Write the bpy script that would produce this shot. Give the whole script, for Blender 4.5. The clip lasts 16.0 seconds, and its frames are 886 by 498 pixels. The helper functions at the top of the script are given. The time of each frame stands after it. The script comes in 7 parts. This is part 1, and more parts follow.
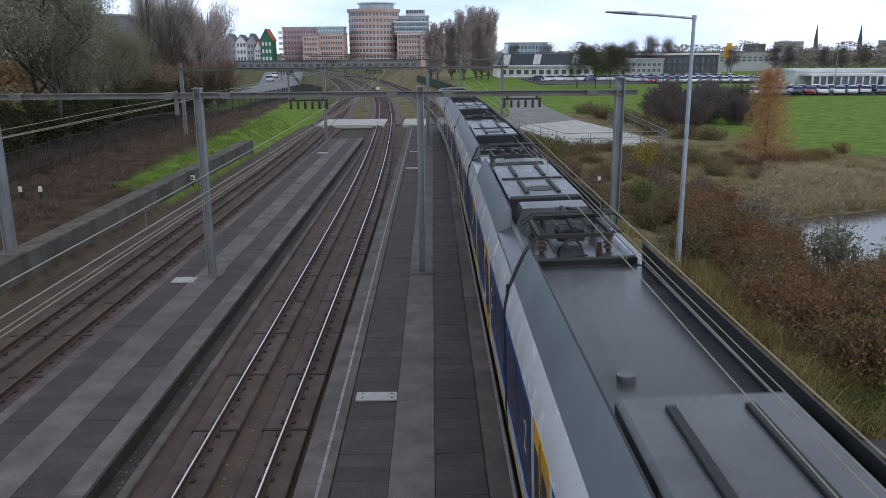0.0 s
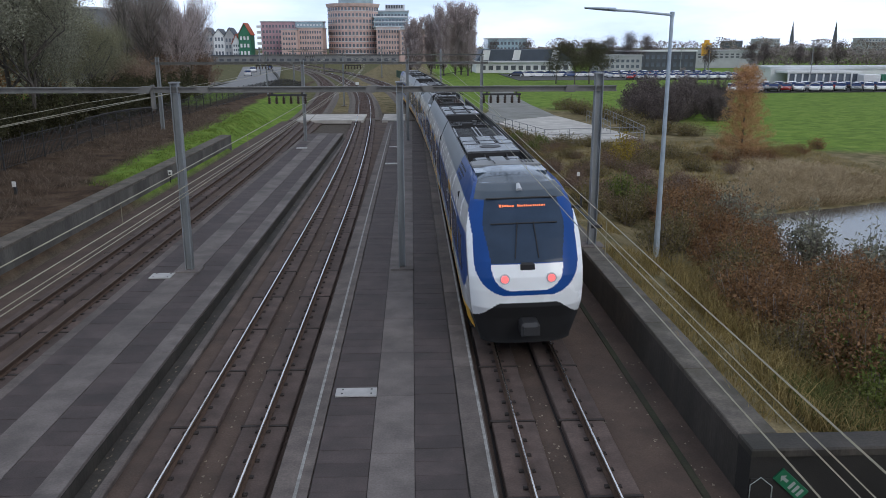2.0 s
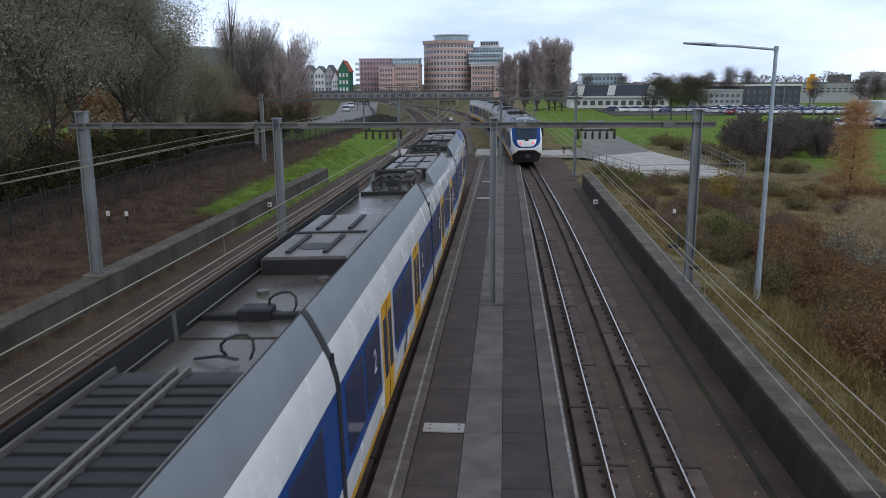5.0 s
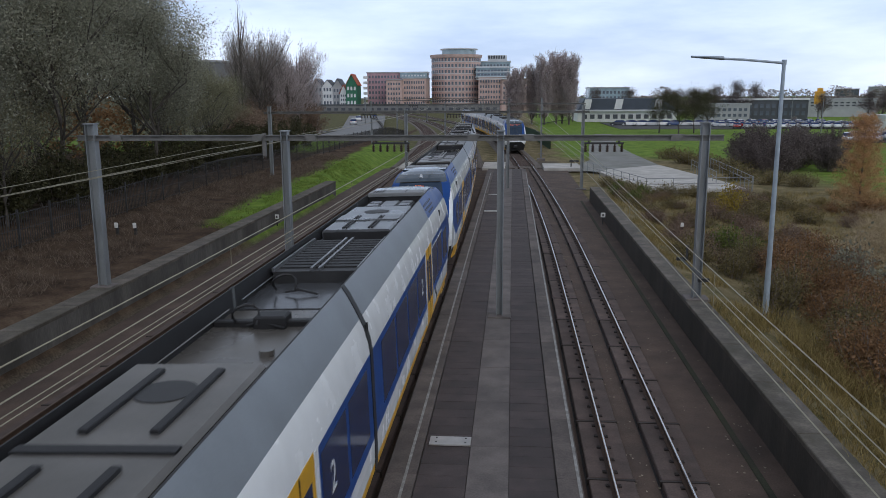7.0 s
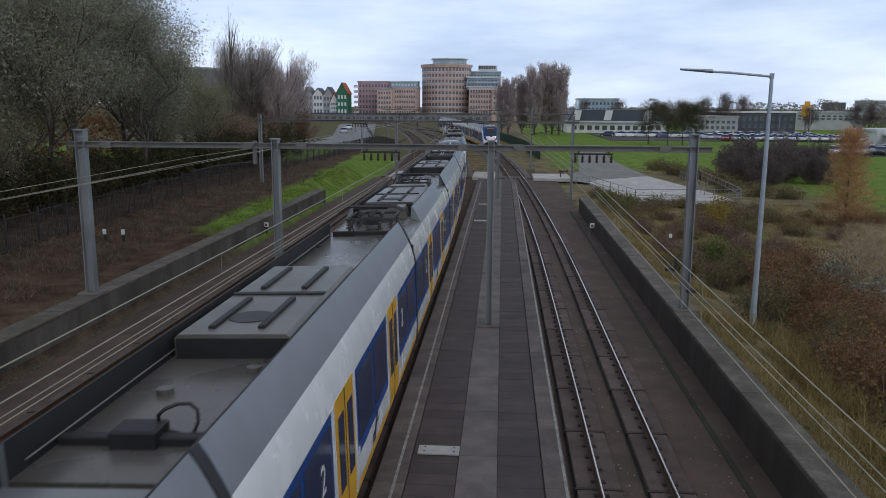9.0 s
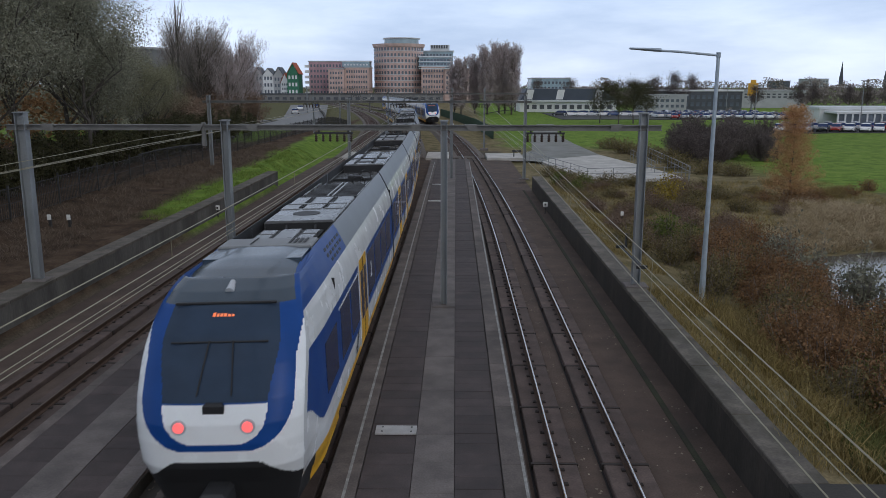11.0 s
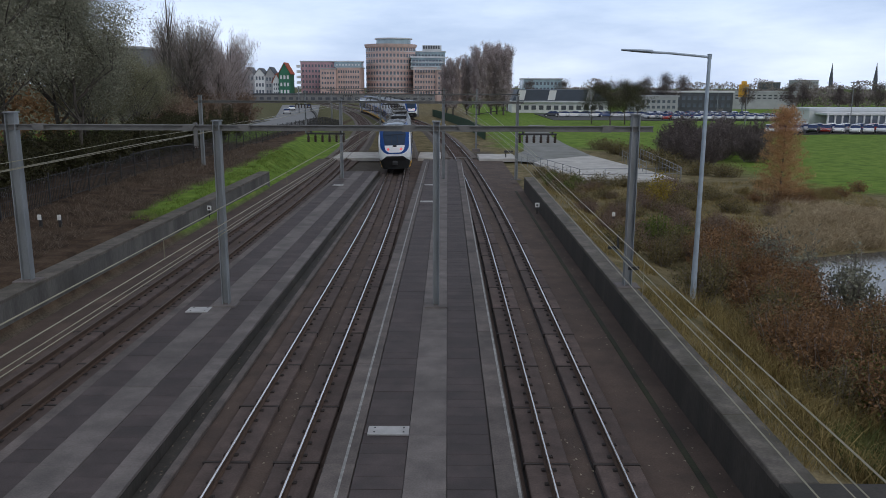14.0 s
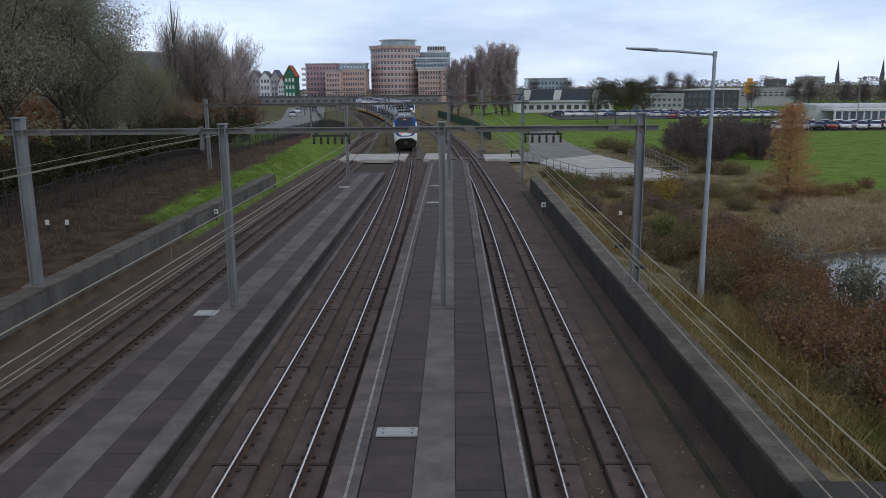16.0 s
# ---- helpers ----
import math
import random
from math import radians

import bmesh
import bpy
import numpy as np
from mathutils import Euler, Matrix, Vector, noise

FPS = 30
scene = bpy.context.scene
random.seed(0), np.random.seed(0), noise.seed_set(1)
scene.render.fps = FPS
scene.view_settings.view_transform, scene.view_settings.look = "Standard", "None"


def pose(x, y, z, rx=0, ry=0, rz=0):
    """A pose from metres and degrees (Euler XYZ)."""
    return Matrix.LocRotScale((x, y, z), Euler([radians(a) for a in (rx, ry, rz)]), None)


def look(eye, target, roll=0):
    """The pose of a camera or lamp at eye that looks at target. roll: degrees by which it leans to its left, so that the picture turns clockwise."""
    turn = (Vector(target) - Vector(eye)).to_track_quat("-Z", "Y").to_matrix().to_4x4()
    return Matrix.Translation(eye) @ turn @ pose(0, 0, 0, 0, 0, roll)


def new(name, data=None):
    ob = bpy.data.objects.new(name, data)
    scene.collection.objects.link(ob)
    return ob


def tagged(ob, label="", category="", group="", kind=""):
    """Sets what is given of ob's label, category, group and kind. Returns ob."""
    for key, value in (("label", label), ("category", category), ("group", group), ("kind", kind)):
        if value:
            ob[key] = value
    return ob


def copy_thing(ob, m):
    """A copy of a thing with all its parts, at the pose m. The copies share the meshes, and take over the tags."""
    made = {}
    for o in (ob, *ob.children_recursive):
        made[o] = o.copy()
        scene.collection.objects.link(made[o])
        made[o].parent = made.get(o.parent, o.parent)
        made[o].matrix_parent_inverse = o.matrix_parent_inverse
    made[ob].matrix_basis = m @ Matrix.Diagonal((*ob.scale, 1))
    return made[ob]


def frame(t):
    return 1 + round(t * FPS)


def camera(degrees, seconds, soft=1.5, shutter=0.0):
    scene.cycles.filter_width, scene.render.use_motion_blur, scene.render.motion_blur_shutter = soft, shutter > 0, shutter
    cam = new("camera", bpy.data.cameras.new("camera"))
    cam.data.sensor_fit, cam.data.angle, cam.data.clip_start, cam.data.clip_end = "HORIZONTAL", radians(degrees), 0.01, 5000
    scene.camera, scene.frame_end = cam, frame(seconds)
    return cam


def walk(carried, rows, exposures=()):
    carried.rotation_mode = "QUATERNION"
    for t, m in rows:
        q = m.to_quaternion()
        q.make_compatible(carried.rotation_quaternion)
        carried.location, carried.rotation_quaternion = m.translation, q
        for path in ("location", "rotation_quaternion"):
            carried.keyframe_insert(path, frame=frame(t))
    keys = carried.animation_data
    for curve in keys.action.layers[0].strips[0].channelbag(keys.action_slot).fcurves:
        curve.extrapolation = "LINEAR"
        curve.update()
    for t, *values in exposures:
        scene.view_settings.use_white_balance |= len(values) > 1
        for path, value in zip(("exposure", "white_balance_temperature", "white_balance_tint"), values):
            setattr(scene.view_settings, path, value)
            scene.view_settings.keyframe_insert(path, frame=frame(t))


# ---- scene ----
cam = camera(58.7, 16.0, soft=0.75, shutter=0.12)
PATH = [
    (0, (3.971, -0.013, 7.689), (3.994, 1.926, 7.201), -0.4),
    (0.5, (3.999, -0.02, 7.687), (4.029, 1.918, 7.195), -0.4),
    (1, (3.987, 0.009, 7.684), (4.058, 1.947, 7.191), -0.3),
    (1.5, (3.954, -0.003, 7.705), (4.049, 1.933, 7.213), 0.1),
    (2, (3.977, -0.008, 7.682), (4.051, 1.927, 7.183), -0.1),
    (2.5, (3.971, -0.069, 7.738), (4.014, 1.87, 7.252), -0.1),
    (3, (3.921, -0.086, 7.742), (3.799, 1.859, 7.292), -0.6),
    (3.5, (3.953, -0.062, 7.747), (3.783, 1.885, 7.321), -0.6),
    (5.8, (3.941, 0.053, 7.672), (3.793, 2.006, 7.269), -0.3),
    (6, (3.905, 0.04, 7.664), (3.731, 1.993, 7.268), -0.2),
    (6.5, (3.927, 0.074, 7.692), (3.729, 2.025, 7.301), -0.2),
    (7, (3.945, 0.06, 7.689), (3.773, 2.016, 7.307), -0.3),
    (7.5, (3.932, 0.032, 7.676), (3.774, 1.989, 7.292), -0.0),
    (8, (3.942, 0.031, 7.683), (3.799, 1.988, 7.294), 0.1),
    (8.5, (3.94, 0.022, 7.706), (3.779, 1.979, 7.327), 0.2),
    (9, (3.93, 0.016, 7.695), (3.785, 1.978, 7.336), 0.3),
    (9.5, (3.932, 0.019, 7.675), (3.82, 1.982, 7.304), 0.2),
    (10, (3.954, -0.001, 7.695), (3.899, 1.958, 7.299), 0.2),
    (12.5, (3.937, -0.006, 7.696), (3.913, 1.951, 7.286), -0.0),
    (13, (3.933, 0.04, 7.68), (3.888, 1.997, 7.272), -0.1),
    (13.5, (3.948, 0.015, 7.681), (3.913, 1.973, 7.272), 0.0),
    (14, (3.937, -0.025, 7.709), (3.927, 1.933, 7.303), 0.2),
    (14.5, (3.943, -0.025, 7.691), (3.932, 1.933, 7.284), 0.2),
    (15, (3.931, -0.016, 7.686), (3.921, 1.94, 7.267), 0.2),
    (15.5, (3.919, 0.009, 7.705), (3.908, 1.964, 7.28), -0.2),
    (16, (3.94, -0.025, 7.707), (3.913, 1.934, 7.303), -0.5),
]
walk(cam, [(t, look(eye, target, roll)) for t, eye, target, roll in PATH], [(0, 0.36, 6380, 10), (3.5, 0.28, 6420, 10), (7, 0.04, 6480, 10), (10, -0.08, 6500, 10), (16, -0.06, 6500, 10)])

# ---- world and light: overcast late autumn day ----
SUN_EL, SUN_AZ = 34.0, 150.0
world = bpy.data.worlds.new("overcast_sky")
scene.world = world
world.use_nodes = True
wn, wl = world.node_tree.nodes, world.node_tree.links
wn.clear()
w_out = wn.new("ShaderNodeOutputWorld")
w_bg = wn.new("ShaderNodeBackground")
w_sky = wn.new("ShaderNodeTexSky")
w_sky.sky_type = "NISHITA"
w_sky.sun_disc = False
w_sky.sun_elevation = radians(SUN_EL)
w_sky.sun_rotation = radians(SUN_AZ)
w_sky.dust_density = 2.0
w_tc = wn.new("ShaderNodeTexCoord")
w_map = wn.new("ShaderNodeMapping")
w_map.inputs["Scale"].default_value = (1.0, 1.0, 4.5)
w_noise = wn.new("ShaderNodeTexNoise")
w_noise.inputs["Scale"].default_value = 2.6
w_noise.inputs["Detail"].default_value = 7.0
w_noise.inputs["Roughness"].default_value = 0.55
w_ramp = wn.new("ShaderNodeValToRGB")
w_ramp.color_ramp.elements[0].position = 0.36
w_ramp.color_ramp.elements[0].color = (5.0, 5.9, 7.4, 1)
w_ramp.color_ramp.elements[1].position = 0.66
w_ramp.color_ramp.elements[1].color = (8.7, 9.3, 10.2, 1)
w_mix = wn.new("ShaderNodeMix")
w_mix.data_type = "RGBA"
w_mix.inputs[0].default_value = 0.9
wl.new(w_tc.outputs["Generated"], w_map.inputs["Vector"])
wl.new(w_map.outputs[0], w_noise.inputs["Vector"])
wl.new(w_noise.outputs["Fac"], w_ramp.inputs[0])
wl.new(w_sky.outputs[0], w_mix.inputs[6])
wl.new(w_ramp.outputs[0], w_mix.inputs[7])
w_sep = wn.new("ShaderNodeSeparateXYZ")
wl.new(w_tc.outputs["Generated"], w_sep.inputs[0])
w_el = wn.new("ShaderNodeValToRGB")
w_el.color_ramp.elements[0].position = 0.0
w_el.color_ramp.elements[0].color = (0.91, 0.955, 1.04, 1)
w_el.color_ramp.elements[1].position = 0.32
w_el.color_ramp.elements[1].color = (0.56, 0.56, 0.57, 1)
w_mid = w_el.color_ramp.elements.new(0.1)
w_mid.color = (0.85, 0.92, 1.03, 1)
wl.new(w_sep.outputs["Z"], w_el.inputs[0])
w_grad = wn.new("ShaderNodeMix")
w_grad.data_type = "RGBA"
w_grad.blend_type = "MULTIPLY"
w_grad.inputs[0].default_value = 1.0
wl.new(w_mix.outputs[2], w_grad.inputs[6])
wl.new(w_el.outputs[0], w_grad.inputs[7])
wl.new(w_grad.outputs[2], w_bg.inputs["Color"])
w_bg.inputs["Strength"].default_value = 0.128
wl.new(w_bg.outputs[0], w_out.inputs[0])
sun = new("sun", bpy.data.lights.new("sun", "SUN"))
sun.data.energy = 0.5
sun.data.angle = radians(25)
sun.data.color = (1.0, 0.95, 0.88)
sun.rotation_euler = (radians(90 - SUN_EL), 0, radians(180 - SUN_AZ))
scene.view_settings.exposure = 0.0

# ---- materials ----
def mat(name, color, rough=0.7, var=0.25, scale=6.0, bump=0.15, metal=0.0, fine=60.0, stain=0.0, stain_color=(0.05, 0.045, 0.04), rnd=0.0, island=0.0, coat=0.0, stretch=(1, 1, 1), emit=0.0, still=False):
    m = bpy.data.materials.new(name)
    m.use_nodes = True
    n, l = m.node_tree.nodes, m.node_tree.links
    b = n["Principled BSDF"]
    # still things take the pattern from their place, so that alike pieces differ
    tc = n.new("ShaderNodeNewGeometry" if still else "ShaderNodeTexCoord")
    mp = n.new("ShaderNodeMapping")
    mp.inputs["Scale"].default_value = stretch
    l.new(tc.outputs["Position" if still else "Object"], mp.inputs["Vector"])
    n1 = n.new("ShaderNodeTexNoise")
    n1.inputs["Scale"].default_value = scale
    n1.inputs["Detail"].default_value = 5.0
    l.new(mp.outputs[0], n1.inputs["Vector"])
    n2 = n.new("ShaderNodeTexNoise")
    n2.inputs["Scale"].default_value = fine
    n2.inputs["Detail"].default_value = 3.0
    l.new(mp.outputs[0], n2.inputs["Vector"])
    r1 = n.new("ShaderNodeMapRange")
    r1.inputs[1].default_value, r1.inputs[2].default_value = 0.3, 0.7
    r1.inputs[3].default_value, r1.inputs[4].default_value = 1 - var, 1 + var
    l.new(n1.outputs["Fac"], r1.inputs[0])
    r2 = n.new("ShaderNodeMapRange")
    r2.inputs[1].default_value, r2.inputs[2].default_value = 0.25, 0.75
    r2.inputs[3].default_value, r2.inputs[4].default_value = 1 - var * 0.6, 1 + var * 0.6
    l.new(n2.outputs["Fac"], r2.inputs[0])
    mul = n.new("ShaderNodeMath")
    mul.operation = "MULTIPLY"
    l.new(r1.outputs[0], mul.inputs[0])
    l.new(r2.outputs[0], mul.inputs[1])
    fac = mul.outputs[0]
    if rnd or island:
        src = n.new("ShaderNodeObjectInfo") if rnd else n.new("ShaderNodeNewGeometry")
        r3 = n.new("ShaderNodeMapRange")
        a = rnd or island
        r3.inputs[3].default_value, r3.inputs[4].default_value = 1 - a, 1 + a
        l.new(src.outputs["Random" if rnd else "Random Per Island"], r3.inputs[0])
        m3 = n.new("ShaderNodeMath")
        m3.operation = "MULTIPLY"
        l.new(fac, m3.inputs[0])
        l.new(r3.outputs[0], m3.inputs[1])
        fac = m3.outputs[0]
    vm = n.new("ShaderNodeVectorMath")
    vm.operation = "SCALE"
    vm.inputs[0].default_value = color
    l.new(fac, vm.inputs["Scale"])
    col = vm.outputs[0]
    if stain:
        n4 = n.new("ShaderNodeTexNoise")
        n4.inputs["Scale"].default_value = scale * 0.35
        n4.inputs["Detail"].default_value = 6.0
        n4.inputs["Roughness"].default_value = 0.65
        l.new(mp.outputs[0], n4.inputs["Vector"])
        r4 = n.new("ShaderNodeMapRange")
        r4.inputs[1].default_value, r4.inputs[2].default_value = 0.46, 0.66
        r4.inputs[4].default_value = stain
        l.new(n4.outputs["Fac"], r4.inputs[0])
        mx = n.new("ShaderNodeMix")
        mx.data_type = "RGBA"
        l.new(r4.outputs[0], mx.inputs[0])
        l.new(col, mx.inputs[6])
        mx.inputs[7].default_value = (*stain_color, 1)
        col = mx.outputs[2]
    l.new(col, b.inputs["Base Color"])
    rr = n.new("ShaderNodeMapRange")
    rr.inputs[3].default_value, rr.inputs[4].default_value = max(0.03, rough - 0.12), min(1, rough + 0.12)
    l.new(n1.outputs["Fac"], rr.inputs[0])
    l.new(rr.outputs[0], b.inputs["Roughness"])
    b.inputs["Metallic"].default_value = metal
    if coat:
        b.inputs["Coat Weight"].default_value = coat
    if bump:
        bp = n.new("ShaderNodeBump")
        bp.inputs["Strength"].default_value = bump
        bp.inputs["Distance"].default_value = 0.02
        l.new(n2.outputs["Fac"], bp.inputs["Height"])
        l.new(bp.outputs[0], b.inputs["Normal"])
    if emit:
        b.inputs["Emission Color"].default_value = (*color, 1)
        b.inputs["Emission Strength"].default_value = emit
    return m


M = {}
M["concrete"] = mat("weathered_concrete", (0.13, 0.109, 0.098), 0.85, 0.3, 1.6, 0.3, stain=0.55, stain_color=(0.07, 0.065, 0.055), fine=40, still=True)
M["concrete_light"] = mat("pale_concrete", (0.15, 0.13, 0.122), 0.85, 0.3, 1.3, 0.3, stain=0.6, stain_color=(0.075, 0.066, 0.062), fine=24, rnd=0.1, still=True)
M["concrete_edge"] = mat("edge_concrete", (0.128, 0.106, 0.097), 0.85, 0.32, 1.5, 0.3, stain=0.65, stain_color=(0.05, 0.044, 0.039), fine=24, rnd=0.12, still=True)
M["tile_dark"] = mat("dark_paving", (0.07, 0.054, 0.052), 0.8, 0.3, 1.4, 0.25, stain=0.5, stain_color=(0.034, 0.028, 0.027), fine=30, rnd=0.16, still=True)
M["bed"] = mat("track_bed", (0.09, 0.061, 0.047), 0.95, 0.3, 1.2, 0.5, stain=0.6, stain_color=(0.052, 0.035, 0.029), fine=26, still=True)
M["plinth"] = mat("rail_plinth", (0.098, 0.07, 0.061), 0.9, 0.32, 2.0, 0.3, stain=0.6, stain_color=(0.05, 0.034, 0.029), rnd=0.18, fine=22, still=True)
M["rail_rust"] = mat("rusty_rail_side", (0.075, 0.045, 0.03), 0.85, 0.3, 8, 0.3)
M["rail_top"] = mat("polished_rail_head", (0.9, 0.88, 0.86), 0.2, 0.05, 10, 0.0, metal=1.0)
M["rail_dull"] = mat("dull_rusty_rail_head", (0.11, 0.085, 0.068), 0.6, 0.25, 6, 0.0, metal=0.4)
# black colour for the strip that paints the plinths' step shadow
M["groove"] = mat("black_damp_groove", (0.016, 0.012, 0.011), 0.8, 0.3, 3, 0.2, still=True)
M["clip"] = mat("rail_clip_iron", (0.034, 0.026, 0.023), 0.8, 0.3, 20, 0.2)
M["white_paint"] = mat("worn_white_line", (0.3, 0.295, 0.28), 0.8, 0.3, 6, 0.2, stain=0.7, stain_color=(0.18, 0.17, 0.16))
M["galv"] = mat("galvanised_steel", (0.26, 0.275, 0.285), 0.55, 0.18, 3, 0.08, metal=0.35, stain=0.35, stain_color=(0.2, 0.2, 0.19), stretch=(1, 1, 0.3))
M["galv_beam"] = mat("weathered_beam_steel", (0.17, 0.165, 0.155), 0.65, 0.2, 3, 0.08, metal=0.25, stain=0.4, stain_color=(0.11, 0.11, 0.1))
M["lamp_grey"] = mat("lamp_post_paint", (0.36, 0.42, 0.48), 0.5, 0.12, 4, 0.05, metal=0.2)
M["wire"] = mat("overhead_wire", (0.34, 0.31, 0.22), 0.45, 0.1, 4, 0.0, metal=0.6)
M["dark_iron"] = mat("dark_iron", (0.035, 0.034, 0.034), 0.65, 0.25, 8, 0.15)
M["insul"] = mat("brown_insulator", (0.06, 0.04, 0.03), 0.35, 0.2, 8, 0.0)
M["white_plastic"] = mat("white_plastic", (0.72, 0.72, 0.7), 0.5, 0.1, 6, 0.05)


# ---- mesh helpers ----
class Mesh:
    """Collects faces for one mesh."""

    def __init__(self):
        self.v, self.f = [], []

    def add(self, verts, faces):
        k = len(self.v)
        self.v += [tuple(p) for p in verts]
        self.f += [tuple(i + k for i in f) for f in faces]
        return self

    def box(self, x0, x1, y0, y1, z0, z1, c=0.0):
        if c <= 0:
            vs = [(x, y, z) for z in (z0, z1) for y in (y0, y1) for x in (x0, x1)]
            fs = [(0, 2, 3, 1), (4, 5, 7, 6), (0, 1, 5, 4), (2, 6, 7, 3), (0, 4, 6, 2), (1, 3, 7, 5)]
            return self.add(vs, fs)
        a = [(x0, y0), (x1, y0), (x1, y1), (x0, y1)]
        b = [(x0 + c, y0 + c), (x1 - c, y0 + c), (x1 - c, y1 - c), (x0 + c, y1 - c)]
        vs = [(*p, z0) for p in a] + [(*p, z1 - c) for p in a] + [(*p, z1) for p in b]
        fs = [(3, 2, 1, 0), (8, 9, 10, 11)]
        for i in range(4):
            j = (i + 1) % 4
            fs += [(i, j, 4 + j, 4 + i), (4 + i, 4 + j, 8 + j, 8 + i)]
        return self.add(vs, fs)

    def prism(self, prof, y0, y1, caps=True):
        """Closed profile of (x, z), along y."""
        n = len(prof)
        vs = [(x, y0, z) for x, z in prof] + [(x, y1, z) for x, z in prof]
        fs = [(i, (i + 1) % n, n + (i + 1) % n, n + i) for i in range(n)]
        if caps:
            fs += [tuple(range(n))[::-1], tuple(range(n, 2 * n))]
        return self.add(vs, fs)

    def tube(self, pts, r, n=6, r1=None):
        pts = [Vector(p) for p in pts]
        rings = []
        for i, p in enumerate(pts):
            d = (pts[min(i + 1, len(pts) - 1)] - pts[max(i - 1, 0)]).normalized()
            a = d.cross(Vector((0, 0, 1)))
            if a.length < 0.01:
                a = d.cross(Vector((1, 0, 0)))
            a.normalize()
            b = d.cross(a)
            k = r if r1 is None else r + (r1 - r) * i / (len(pts) - 1)
            rings.append([p + (a * math.cos(q) + b * math.sin(q)) * k for q in [2 * math.pi * j / n for j in range(n)]])
        vs = [q for ring in rings for q in ring]
        fs = [(i * n + j, i * n + (j + 1) % n, (i + 1) * n + (j + 1) % n, (i + 1) * n + j) for i in range(len(pts) - 1) for j in range(n)]
        fs += [tuple(range(n))[::-1], tuple(range(len(vs) - n, len(vs)))]
        return self.add(vs, fs)

    def sweep(self, prof, path):
        """Closed profile of (x offset, z) along a path of (x, y, heading)."""
        n = len(prof)
        vs = []
        for x, y, a in path:
            vs += [(x + px * math.cos(a), y + px * math.sin(a), pz) for px, pz in prof]
        fs = [(i * n + j, i * n + (j + 1) % n, (i + 1) * n + (j + 1) % n, (i + 1) * n + j) for i in range(len(path) - 1) for j in range(n)]
        fs += [tuple(range(n))[::-1], tuple(range(len(vs) - n, len(vs)))]
        return self.add(vs, fs)

    def grid(self, rows):
        w = len(rows[0])
        return self.add([p for r in rows for p in r], [(i * w + j, i * w + j + 1, (i + 1) * w + j + 1, (i + 1) * w + j) for i in range(len(rows) - 1) for j in range(w - 1)])

    def data(self, name, material, smooth=False):
        me = bpy.data.meshes.new(name)
        me.from_pydata(self.v, [], self.f)
        me.materials.append(material)
        bm = bmesh.new()
        bm.from_mesh(me)
        bmesh.ops.recalc_face_normals(bm, faces=bm.faces)
        bm.to_mesh(me)
        bm.free()
        if smooth:
            me.shade_smooth()
            me.set_sharp_from_angle(angle=radians(40))
        return me


def spec(m, level):
    """Sets how strongly a material's surface mirrors."""
    m.node_tree.nodes["Principled BSDF"].inputs["Specular IOR Level"].default_value = level
    return m


def part(name, b, material, parent=None, label="", smooth=False, at=None):
    """One mesh object, under its thing."""
    ob = new(name, b.data(name, material, smooth) if type(b) is Mesh else b)
    if parent:
        ob.parent = parent
    if at is not None:
        ob.matrix_basis = at
    if label:
        ob["label"] = label
    return ob


def empty(name, label, category, group="", at=None, kind=""):
    ob = tagged(new(name), label, category, group, kind)
    if at is not None:
        ob.matrix_basis = at
    return ob


# ---- the line of the tracks: straight, then bending away ----
BEND = ((-300, 0), (0, 0), (36, 0), (52, -0.2), (71, -0.72), (91, -1.5), (109, -2.5), (126, -3.7), (151, -6.2), (176, -9.6), (200, -13.5), (220, -17), (260, -25.5), (330, -43), (420, -70))


def bend(y):
    k = 1
    while k < len(BEND) - 2 and BEND[k + 1][0] < y:
        k += 1
    (ya, a), (yb, b), (yc, c), (yd, d) = BEND[k - 1], BEND[k], BEND[k + 1], BEND[min(k + 2, len(BEND) - 1)]
    h = yc - yb
    t = (y - yb) / h
    mb, mc = (c - a) / (yc - ya) * h, ((d - b) / (yd - yb) if yd > yb else (c - b) / h) * h
    return b * (2 * t**3 - 3 * t**2 + 1) + mb * (t**3 - 2 * t**2 + t) + c * (-2 * t**3 + 3 * t**2) + mc * (t**3 - t**2)


TRACKS = {"left": (-6.95, 12.0), "middle": (0.0, 0.0), "right": (6.83, 0.0)}


def track_x(which, y):
    x, lag = TRACKS[which]
    return x + bend(y - lag)


def track_path(which, y0, y1, step=4.0):
    out = []
    n = max(2, int((y1 - y0) / step) + 1)
    for i in range(n):
        y = y0 + (y1 - y0) * i / (n - 1)
        dx = (track_x(which, y + 0.5) - track_x(which, y - 0.5))
        out.append((track_x(which, y), y, math.atan2(-dx, 1.0)))
    return out

# ---- ground, track beds, walls ----
GY0, GY1 = -260.0, 60.0
BED_Z = -0.32


def noise_z(x, y, s=0.15, amp=0.2):
    return amp * noise.noise(Vector((x * s, y * s, 3.3)))


def smooth01(a, b, v):
    t = min(1, max(0, (v - a) / (b - a)))
    return t * t * (3 - 2 * t)


POND = [(20.6, 38.4), (22.4, 41.2), (25, 42.2), (29, 43.6), (33.2, 45.6), (37, 45), (41, 40), (44, 32), (42, 22), (36, 15), (28, 14), (22, 18), (19.6, 26), (19.2, 33)]


def in_poly(x, y, poly):
    inside = False
    for (xa, ya), (xb, yb) in zip(poly, poly[1:] + poly[:1]):
        if (ya > y) != (yb > y) and x < (xb - xa) * (y - ya) / (yb - ya) + xa:
            inside = not inside
    return inside


